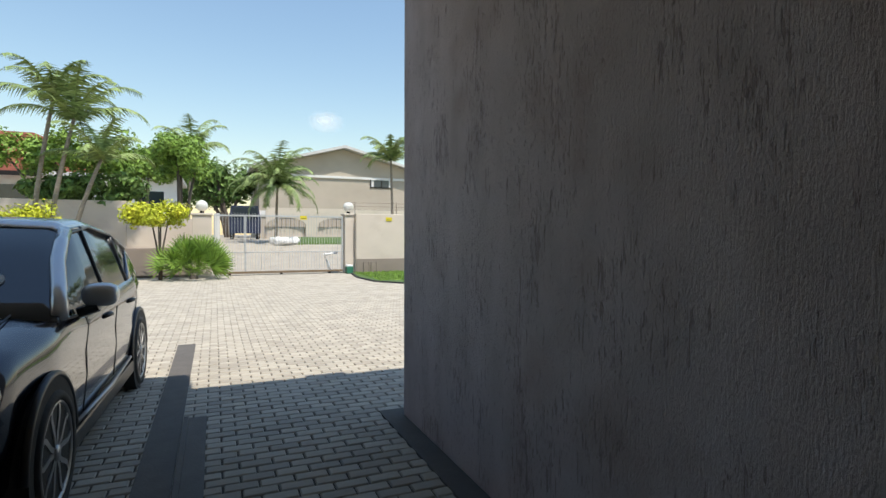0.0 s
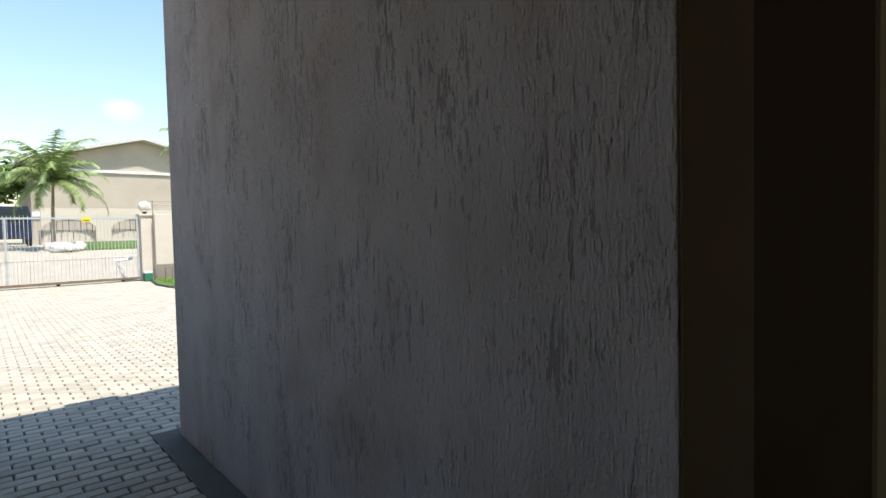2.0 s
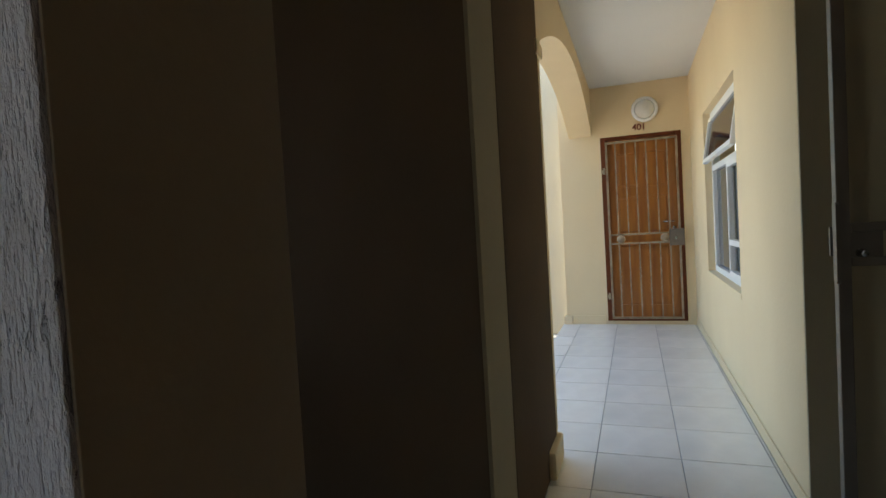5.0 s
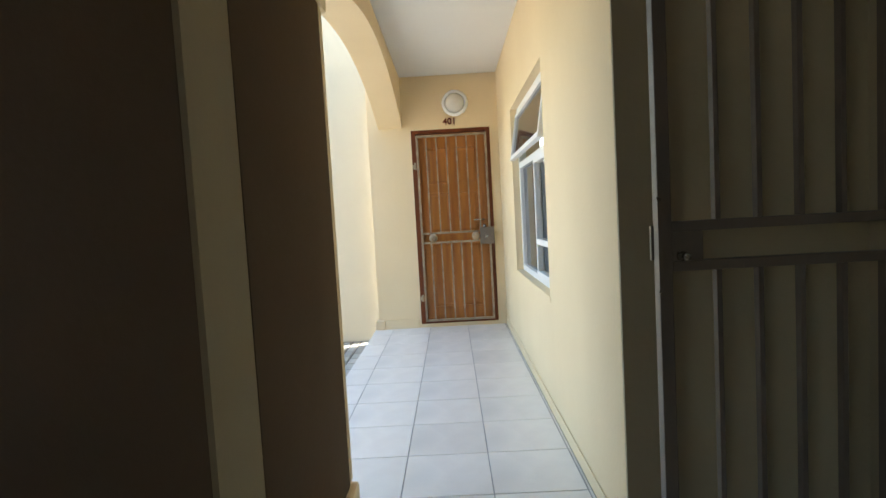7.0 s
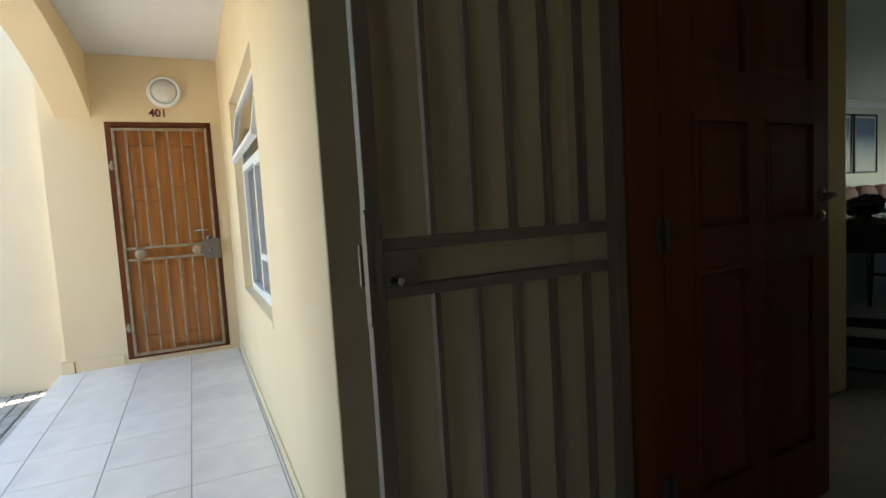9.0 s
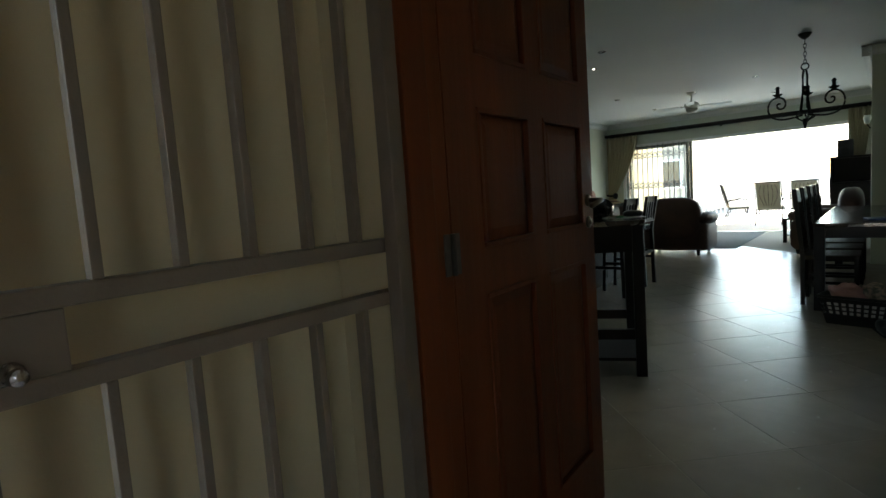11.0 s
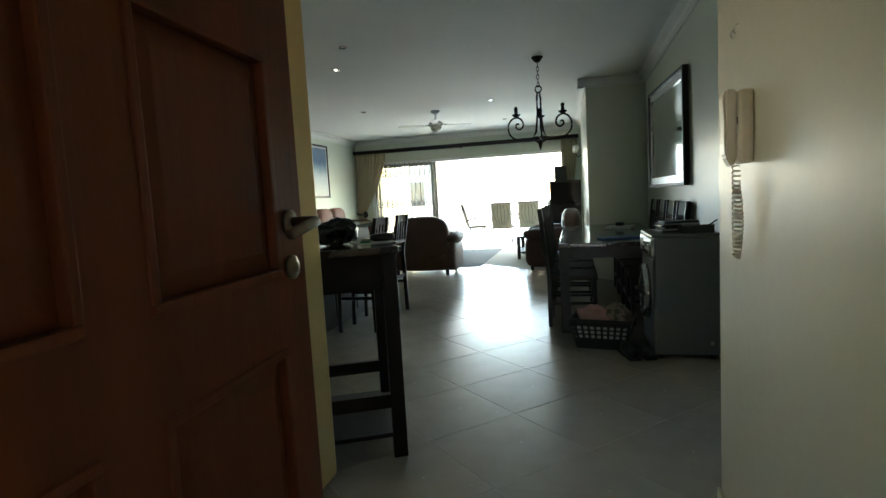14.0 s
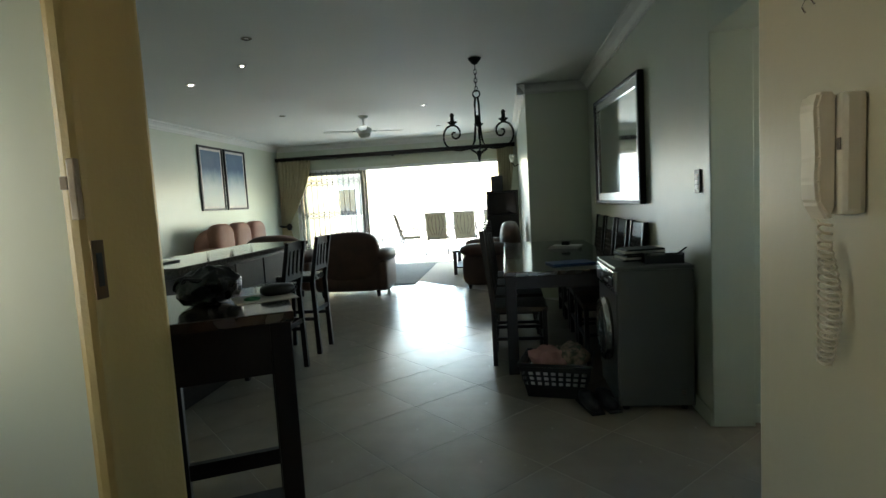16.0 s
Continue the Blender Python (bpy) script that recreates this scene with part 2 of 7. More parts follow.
M_CURTAIN = mat("beige_curtain", (0.52, 0.45, 0.30), 0.9, scale=(6, 6, 1), dark=(0.42, 0.36, 0.24))
M_RUG = mat("grey_rug", (0.16, 0.17, 0.17), 0.95, scale=(9, 9, 9), bump=0.5, fine=140)
M_GRANITE = mat("polished_granite", (0.10, 0.095, 0.085), 0.07, scale=(60, 60, 60), dark=(0.05, 0.045, 0.04), amount=0.3)
M_CUSHION = mat("striped_cushion", (0.26, 0.255, 0.20), 0.9, scale=(10, 10, 10), bump=0.2)
M_STRIPE = mat("grey_stripe", (0.025, 0.025, 0.025), 0.9, scale=(10, 10, 10))
M_WM = mat("silver_grey_appliance", (0.16, 0.163, 0.155), 0.38, 0.35, scale=(3, 3, 3), dark=(0.14, 0.142, 0.135))
M_WICKER = mat("woven_rush", (0.05, 0.032, 0.022), 0.6, scale=(60, 60, 60), bump=0.6, fine=120)
M_PAPER = mat("paper_white", (0.72, 0.70, 0.66), 0.8, scale=(10, 10, 10))
M_LAMPGLASS = mat("frosted_glass", (0.8, 0.78, 0.72), 0.3, scale=(6, 6, 6), dark=(0.6, 0.58, 0.52))
M_REDNUM = mat("dark_red_paint", (0.18, 0.03, 0.015), 0.4, scale=(20, 20, 20))
M_PATIO = mat("patio_tile", (0.62, 0.55, 0.44), 0.5, scale=(3, 3, 3))
M_LIT = glow("lamp_lit", (1.0, 0.9, 0.72), 7.0)


# ---- mesh helpers ----
def bx(bm, x0, x1, y0, y1, z0, z1, bev=0.0):
    vs = [bm.verts.new((x, y, z)) for z in (z0, z1) for y in (y0, y1) for x in (x0, x1)]
    fs = [bm.faces.new([vs[i] for i in f]) for f in
          ((0, 2, 3, 1), (4, 5, 7, 6), (0, 1, 5, 4), (2, 6, 7, 3), (0, 4, 6, 2), (1, 3, 7, 5))]
    if bev:
        es = {e for f in fs for e in f.edges}
        bmesh.ops.bevel(bm, geom=list(es), offset=bev, segments=2, affect="EDGES", profile=0.6)
    return bm


def box(x0, x1, y0, y1, z0, z1, bev=0.0):
    return bx(bmesh.new(), x0, x1, y0, y1, z0, z1, bev)


def prism(bm, pts, z0, z1):
    """An upright prism over a footprint, given counter-clockwise."""
    lo = [bm.verts.new((x, y, z0)) for x, y in pts]
    hi = [bm.verts.new((x, y, z1)) for x, y in pts]
    bm.faces.new(lo[::-1])
    bm.faces.new(hi)
    k = len(pts)
    for i in range(k):
        bm.faces.new((lo[i], lo[(i + 1) % k], hi[(i + 1) % k], hi[i]))
    return bm


def slab(bm, pts, axis, a, b):
    """A flat outline in the plane across axis, made thick from a to b."""
    def at(p, d):
        return {"x": (d, p[0], p[1]), "y": (p[0], d, p[1])}[axis]
    lo = [bm.verts.new(at(p, a)) for p in pts]
    hi = [bm.verts.new(at(p, b)) for p in pts]
    bm.faces.new(lo)
    bm.faces.new(hi[::-1])
    k = len(pts)
    for i in range(k):
        bm.faces.new((lo[i], hi[i], hi[(i + 1) % k], lo[(i + 1) % k]))
    bmesh.ops.recalc_face_normals(bm, faces=bm.faces[:])
    return bm


def tube(bm, pts, r, seg=8, r1=None):
    """A round bar along a line of points."""
    pts = [Vector(p) for p in pts]
    rings = []
    k = len(pts)
    up = Vector((0, 0, 1))
    for i, p in enumerate(pts):
        d = (pts[min(i + 1, k - 1)] - pts[max(i - 1, 0)]).normalized()
        u = d.cross(up)
        if u.length < 0.05:
            u = d.cross(Vector((1, 0, 0)))
        u.normalize()
        v = d.cross(u)
        rr = r if r1 is None else r + (r1 - r) * i / max(k - 1, 1)
        rings.append([bm.verts.new(p + (u * math.cos(a) + v * math.sin(a)) * rr) for a in
                      (2 * math.pi * j / seg for j in range(seg))])
    for a, b in zip(rings, rings[1:]):
        for j in range(seg):
            bm.faces.new((a[j], a[(j + 1) % seg], b[(j + 1) % seg], b[j]))
    bm.faces.new(rings[0][::-1])
    bm.faces.new(rings[-1])
    return bm


def flowing(pts, k=5):
    """A smooth line through flat points."""
    pts = [Vector((p[0], p[1], 0)) for p in pts]
    out = []
    for i in range(len(pts) - 1):
        a, b, c, d = pts[max(i - 1, 0)], pts[i], pts[i + 1], pts[min(i + 2, len(pts) - 1)]
        for q in range(k):
            t = q / k
            v = 0.5 * (2 * b + (c - a) * t + (2 * a - 5 * b + 4 * c - d) * t * t + (3 * b - a - 3 * c + d) * t ** 3)
            out.append((v.x, v.y))
    return out + [(pts[-1].x, pts[-1].y)]


def pillow(bm, c, r, p=0.55, seg=20, rings=12, m=None):
    """A stuffed block with round edges (a superellipsoid)."""
    def f(w, e):
        return math.copysign(abs(w) ** e, w)
    m = m or Matrix()
    grid = []
    for i in range(rings + 1):
        th = -math.pi / 2 + math.pi * i / rings
        row = []
        for j in range(seg):
            ph = 2 * math.pi * j / seg
            v = Vector((r[0] * f(math.cos(th), p) * f(math.cos(ph), p), r[1] * f(math.cos(th), p) * f(math.sin(ph), p), r[2] * f(math.sin(th), p)))
            row.append(bm.verts.new(Vector(c) + m @ v))
        grid.append(row)
    for a, b in zip(grid, grid[1:]):
        for j in range(seg):
            bm.faces.new((a[j], a[(j + 1) % seg], b[(j + 1) % seg], b[j]))
    bmesh.ops.remove_doubles(bm, verts=bm.verts[:], dist=1e-5)
    return bm


def lathe(bm, profile, c=(0, 0, 0), seg=24, m=None):
    """A turned shape: (radius, height) pairs round the z axis."""
    m = m or Matrix()
    rings = [[bm.verts.new(Vector(c) + m @ Vector((r * math.cos(2 * math.pi * j / seg), r * math.sin(2 * math.pi * j / seg), z)))
              for j in range(seg)] for r, z in profile]
    for a, b in zip(rings, rings[1:]):
        for j in range(seg):
            bm.faces.new((a[j], a[(j + 1) % seg], b[(j + 1) % seg], b[j]))
    bm.faces.new(rings[0][::-1])
    bm.faces.new(rings[-1])
    return bm


def part(name, bm, material, parent=None, label="", smooth=False):
    """Links a bmesh as one mesh object under a thing or part."""
    me = bpy.data.meshes.new(name)
    bmesh.ops.recalc_face_normals(bm, faces=bm.faces[:])
    if smooth:
        for f in bm.faces:
            f.smooth = True
    bm.to_mesh(me)
    bm.free()
    me.materials.append(material)
    ob = new(name, me)
    ob.parent = parent
    return tagged(ob, label) if label else ob


def thing(name, m, label, category, group=""):
    """An Empty at a thing's base, to hold its parts."""
    ob = new(name)
    ob.empty_display_size = 0.1
    ob.matrix_basis = m
    return tagged(ob, label, category, group)


def structure(name, bm, material, label, category="", smooth=False):
    return tagged(part(name, bm, material, None, "", smooth), label, category or "structure", "", "structure")


def piece(name, me, parent, m):
    ob = new(name, me)
    ob.parent = parent
    ob.matrix_basis = m
    return ob


def mesh_of(bm, material, name="piece"):
    me = bpy.data.meshes.new(name)
    bmesh.ops.recalc_face_normals(bm, faces=bm.faces[:])
    bm.to_mesh(me)
    bm.free()
    me.materials.append(material)
    return me


# ---- plan ----
G = -0.20            # driveway level
CEIL = 2.66          # passage ceiling
ROOM = 2.70          # living room ceiling
XW, YS = -5.57, -0.16   # end wall of the passage, its south wall's inner face
YN = 0.85            # passage north wall
YD = 1.75            # front door plane
XR = -0.44           # wall with the door phone
YF = 14.0            # far wall with the sliding door

# textured wall beside the driveway
structure("wall_textured", box(-0.074, 0.335, -4.05, -0.325, G, 3.4, 0.008), M_GROOVE, "dragged grey-beige plaster wall in shade", "wall")
# stairwell side panel and pier of the passage's south wall
# Unseen slab overhead, added to hold sky light off the paving.
structure("ceiling_blocker", box(-0.07, 4.69, -3.9, -0.425, 3.402, 3.6), M_CEIL, "unseen overhead slab added to darken the entrance paving", "ceiling")
# Brown and tan stand in for shading this corner's lights do not give.
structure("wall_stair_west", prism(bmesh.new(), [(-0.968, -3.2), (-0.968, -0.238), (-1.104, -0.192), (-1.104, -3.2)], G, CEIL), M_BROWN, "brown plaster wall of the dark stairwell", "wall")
structure("trim_stair_corner", prism(bmesh.new(), [(-0.966, -0.236), (-0.968, -0.222), (-1.103, -0.176), (-1.103, -0.190)], G, CEIL - 0.01), M_CREAMDIM, "cream strip beside the stairwell, dimmed in colour", "trim")
structure("trim_wall_end", box(-0.070, 0.328, -0.325, -0.319, G, 3.38, 0.002), M_BROWN, "brown end of the textured wall, shade put into its colour", "trim")
# Unseen lid on the stairwell, added so that it stays dark.
structure("ceiling_stair", box(-0.966, -0.078, -3.2, -0.425, 2.4, 2.6), M_BROWN, "unseen ceiling added to keep the stairwell dark", "ceiling")
# Unseen wall, added to keep eastern light out of the recess.
structure("wall_east_blocker", box(4.7, 4.9, -2.4, YN - 0.001, G, 4.8), M_BROWN, "unseen brown wall added to block light from the east", "wall")


def arch_wall():
    """South wall of the passage with one wide segmental arch."""
    x0, x1, zs, rise = -1.97, XW - 0.01, 2.10, 0.36
    pts = [(-1.948, G), (x0, G), (x0, zs), (x0 - 0.10, zs)]
    k = 28
    a0, a1 = x0 - 0.10, x1
    half = abs(a1 - a0) / 2
    R = (half * half + rise * rise) / (2 * rise)
    cx = (a0 + a1) / 2
    for i in range(k + 1):
        x = a0 + (a1 - a0) * i / k
        pts.append((x, zs + 0.03 + math.sqrt(max(R * R - (x - cx) ** 2, 0)) - (R - rise)))
    pts += [(x1, CEIL), (-1.948, CEIL)]
    bm = bmesh.new()
    slab(bm, pts, "y", YS, YS - 0.25)
    return bm


structure("wall_arch", arch_wall(), M_CREAM, "cream plaster wall with a wide arch", "wall")
# The pier gets a darker copy of the brown plaster as its shade.
structure("wall_pier", prism(bmesh.new(), [(-1.105, -0.174), (-1.946, -0.158), (-1.946, -0.41), (-1.105, -0.41)], G, CEIL), mat("shaded_brown_plaster", (0.115, 0.078, 0.045), 0.9, spec=0.1, scale=(2, 2, 1.2), bump=0.25, fine=45, dist=0.004), "brown pier beside the arch, shade put into its colour", "wall")


def wall_with_holes(axis, at, t, a0, a1, z0, z1, holes):
    """A wall along one axis, from a0 to a1, with (h0, h1, zlo, zhi) holes."""
    bm = bmesh.new()

    def seg(p0, p1, q0, q1):
        if p1 - p0 < 1e-4 or q1 - q0 < 1e-4:
            return
        if axis == "x":
            bx(bm, p0, p1, at, at + t, q0, q1)
        else:
            bx(bm, at, at + t, p0, p1, q0, q1)
    cur = a0
    for h0, h1, zl, zh in sorted(holes):
        seg(cur, h0, z0, z1)
        seg(h0, h1, z0, zl)
        seg(h0, h1, zh, z1)
        cur = h1
    seg(cur, a1, z0, z1)
    return bm


WIN = (-4.45, -2.93, 0.69, 2.05)
structure("wall_north", wall_with_holes("x", YN, 0.24, XW, -1.64, G, CEIL, [WIN]), M_CREAM, "cream plaster passage wall with a window", "wall")
structure("wall_end", wall_with_holes("y", XW - 0.25, 0.25, -0.525, YN + 0.24, G, CEIL, [(-0.07, 0.76, 0.04, 2.10)]), M_CREAM, "cream plaster end wall of the passage", "wall")
# Recess and entrance walls: shade is put into the plaster colour.
structure("wall_recess", box(-1.64, -1.627, YN + 0.001, 1.66, G, CEIL), M_CREAMDIM, "cream plaster side of the entrance recess, shade put into its colour", "wall")
structure("wall_entrance", wall_with_holes("x", 1.66, 0.20, -3.2, 0.30, G, CEIL + 0.04, [(-1.44, XR, 0.0, 2.14)]), M_CREAMDIM, "cream plaster wall round the front door, dimmed in colour", "wall")
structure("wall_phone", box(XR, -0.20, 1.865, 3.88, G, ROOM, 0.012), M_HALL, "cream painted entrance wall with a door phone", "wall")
structure("wall_recess_east", box(-0.268, 0.30, 0.668, 1.658, G, CEIL, 0.012), M_CREAMDIM, "tan plaster pier beside the entrance recess", "wall")
# Unseen wall, coloured brown so less light bounces into the recess.
structure("wall_east", box(0.302, 9.0, YN, YN + 0.25, G, CEIL), M_BROWN, "unseen outer wall, brown to cut bounced light", "wall")
structure("wall_outer_far", box(-6.15, -5.93, -1.30, -0.53, G, 4.2, 0.01), M_TANOUT, "sunlit cream plaster outer wall", "wall")
structure("ceiling_passage", box(-5.85, 6.0, -0.42, 1.86, CEIL + 0.002, CEIL + 0.16), M_CEIL, "white passage ceiling", "ceiling")
# living room shell
structure("wall_divider", box(-3.2, -2.06, 3.70, 3.90, G, ROOM, 0.01), M_WALL, "cream wall ending in a door frame", "wall")
structure("wall_divider_head", box(-2.06, XR, 3.72, 3.88, 2.45, ROOM), M_WALL, "cream wall over the wide opening", "wall")
# The hole belongs to the side window added for the fill lamp.
structure("wall_hall_west", wall_with_holes("y", -3.4, 0.2, 1.86, 3.9, G, ROOM, [(2.75, 3.55, 0.9, 2.1)]), M_WALL, "cream hall wall", "wall")
structure("wall_kitchen", box(-6.2, -3.2, 3.72, 3.90, G, ROOM), M_WALL, "cream kitchen wall", "wall")
structure("wall_west", box(-6.2, -6.0, 3.9, YF + 0.2, G, ROOM), M_WALL, "cream living room wall", "wall")
structure("wall_mirror", box(0.04, 0.26, 5.50, YF + 0.2, G, ROOM, 0.008), M_WALL, "cream living room wall with a mirror", "wall")
structure("wall_passage_far", box(0.26, 1.6, 5.56, 5.70, G, ROOM), M_WALL, "cream side passage wall", "wall")
# Unseen end wall; the hole is invented to let daylight into the passage.
structure("wall_passage_end", wall_with_holes("y", 1.6, 0.2, 3.6, 5.8, G, ROOM, [(4.5, 5.1, 1.2, 2.0)]), M_WALL, "cream side passage end wall, its window hole added for light", "wall")
structure("wall_passage_near", box(-0.20, 1.6, 3.62, 3.86, G, ROOM), M_WALL, "cream side passage wall", "wall")
structure("wall_passage_head", box(0.04, 0.26, 3.88, 5.50, 2.10, ROOM), M_WALL, "cream header over the side passage", "wall")
structure("wall_column", box(-0.73, 0.04, 9.44, 10.0, G, ROOM, 0.01), M_WALL, "cream projecting wall pier", "wall")
structure("wall_column_side", box(-0.73, -0.60, 10.0, YF, G, ROOM), M_WALL, "cream side wall past the pier", "wall")
structure("wall_far", wall_with_holes("x", YF, 0.22, -6.0, -0.60, G, ROOM, [(-5.62, -1.02, 0.0, 2.16)]), M_WALL, "cream wall round the sliding door", "wall")
structure("ceiling_living", box(-6.2, 1.8, 1.86, YF + 0.2, ROOM + 0.002, ROOM + 0.16), M_CEILROOM, "white living room ceiling", "ceiling")
# unseen upper slab, added and outlined so its edge shades the driveway
structure("ceiling_shadow_slab", prism(bmesh.new(), [(-1.2, 4), (-1.2, -3.3), (0.45, -3.3), (1.08, -2.66), (1.2, -3.86), (9, -4.6), (9, 4)], 4.8, 5.0),
          M_CEIL, "unseen slab shaped to cast the driveway shadow", "ceiling")

# Unseen wall, added to stop sky light leaking in under the slab.
structure("wall_sky_blocker", box(-5.85, 9.0, YN + 0.01, YN + 0.24, CEIL + 0.163, 4.79), M_TANOUT, "unseen wall added to block northern sky light", "wall")

# floors
floor = structure("floor_passage", box(-5.85, 0.335, -0.567, YD + 0.06, -0.2, -0.0035), M_GROUT, "grout bed of the tiled passage floor", "floor")
floor_in = structure("floor_living", box(-6.0, 1.6, YD + 0.06, YF, -0.2, -0.0014), M_FGROUT, "grout bed of the diagonal tiled floor", "floor")
ground = structure("ground", box(-400, 400, -400, 400, G - 0.4, G - 0.05), M_EARTH, "open ground to the horizon", "ground")

# ---- passage: skirtings and tiled floor ----
structure("baseboard_north", box(XW + 0.015, -1.645, YN - 0.009, YN - 0.001, -0.002, 0.07, 0.003), M_CREAM, "cream skirting along the passage", "baseboard")
structure("baseboard_end", bx(bx(bmesh.new(), XW + 0.001, XW + 0.014, -0.46, -0.10, -0.002, 0.10, 0.004), XW - 0.02, XW + 0.03, -0.56, -0.462, -0.002, 0.10, 0.008),
          M_CREAM, "cream plaster plinth by the end wall", "baseboard")
structure("baseboard_pier", box(-1.995, -1.72, YS - 0.26, YS + 0.03, -0.005, 0.13, 0.015), M_CREAM, "cream plaster plinth of the arch pier", "baseboard")
# rounded lighter corner and cap of the pier
structure("trim_pier", bx(bx(bmesh.new(), -2.0, -1.945, YS - 0.24, YS + 0.006, 0.13, 2.02, 0.02), -2.06, -1.90, YS - 0.255, YS + 0.014, 2.02, 2.10, 0.02),
          M_CREAM, "cream plaster arch jamb with a small cap", "trim")

# hand rail at the stairs
rail = thing("handrail", pose(-0.905, -0.99, 0.755), "grey steel stair handrail with an open end", "handrail")
part("tube", tube(bmesh.new(), [(0, -0.9, -0.62), (0.0, 0.0, 0.0)], 0.025, 14), M_OLDSTEEL, rail, "", True)
# Black cap painted in place of the tube's dark inside.
part("tube_end", tube(bmesh.new(), [(0.0, 0.0, 0.0), (0.0, 0.003, 0.002)], 0.022, 14), M_BLACK, rail)
part("bracket", tube(bmesh.new(), [(0.0, -0.06, -0.06), (-0.02, -0.06, -0.09), (-0.06, -0.06, -0.09)], 0.008), M_GATE, rail)


# ---- panelled doors ----
def door_leaf_parts(parent, w, h, t, material, panels):
    """A leaf from y=0 to w, front face at x=0 and back at -t, with sunk fields that hold raised panels."""
    ys = sorted({0, w, *[p[0] for p in panels], *[p[1] for p in panels]})
    zs = sorted({0, h, *[p[2] for p in panels], *[p[3] for p in panels]})
    bm = bmesh.new()
    for a, b in zip(ys, ys[1:]):
        for c, d in zip(zs, zs[1:]):
            inside = any(p[0] <= a and b <= p[1] and p[2] <= c and d <= p[3] for p in panels)
            if not inside:
                bx(bm, -t, 0, a, b, c, d)
    bmesh.ops.remove_doubles(bm, verts=bm.verts[:], dist=1e-5)
    leaf = part("leaf", bm, material, parent)
    for y0, y1, z0, z1 in panels:
        bm = bmesh.new()
        for s in (0, 1):
            xf = -0.016 if s == 0 else -t + 0.016
            xo = -0.005 if s == 0 else -t + 0.005
            i = 0.045
            o = [bm.verts.new((xf, y, z)) for y, z in ((y0, z0), (y1, z0), (y1, z1), (y0, z1))]
            n2 = [bm.verts.new((xo, y, z)) for y, z in ((y0 + i, z0 + i), (y1 - i, z0 + i), (y1 - i, z1 - i), (y0 + i, z1 - i))]
            bm.faces.new(n2)
            for k in range(4):
                bm.faces.new((o[k], o[(k + 1) % 4], n2[(k + 1) % 4], n2[k]))
        part("panel", bm, material, leaf)
        bm = bmesh.new()
        for a, b, c, d in ((y0, y1, z0, z0 + 0.014), (y0, y1, z1 - 0.014, z1), (y0, y0 + 0.014, z0 + 0.014, z1 - 0.014), (y1 - 0.014, y1, z0 + 0.014, z1 - 0.014)):
            bx(bm, -0.018, 0.004, a, b, c, d, 0.003)
        part("moulding", bm, material, leaf)
    return leaf


door401 = thing("door_401", pose(XW - 0.05, -0.02, 0.06), "closed orange varnished panelled wooden door behind a barred gate", "door")
door_leaf_parts(door401, 0.73, 2.0, 0.04, M_WOOD2,
                [(0.09, 0.34, 1.46, 1.86), (0.40, 0.64, 1.46, 1.86), (0.09, 0.34, 0.94, 1.38), (0.40, 0.64, 0.94, 1.38),
                 (0.09, 0.34, 0.14, 0.84), (0.40, 0.64, 0.14, 0.84)])
part("handle", tube(tube(bmesh.new(), [(0.0, 0.68, 1.07), (0.045, 0.68, 1.07), (0.045, 0.57, 1.07)], 0.009), [(0, 0.68, 1.0), (0.012, 0.68, 1.0)], 0.018), M_STEEL, door401, "brushed steel lever", True)
bm = bmesh.new()
bx(bm, -0.05, 0.055, -0.05, -0.002, -0.02, 2.04, 0.004)
bx(bm, -0.05, 0.055, 0.732, 0.78, -0.02, 2.04, 0.004)
bx(bm, -0.05, 0.055, -0.002, 0.732, 2.0, 2.04, 0.004)
bx(bm, -0.05, 0.055, -0.002, 0.732, -0.02, 0.0, 0.004)
part("door_frame", bm, M_WOOD, door401, "dark brown stained frame")


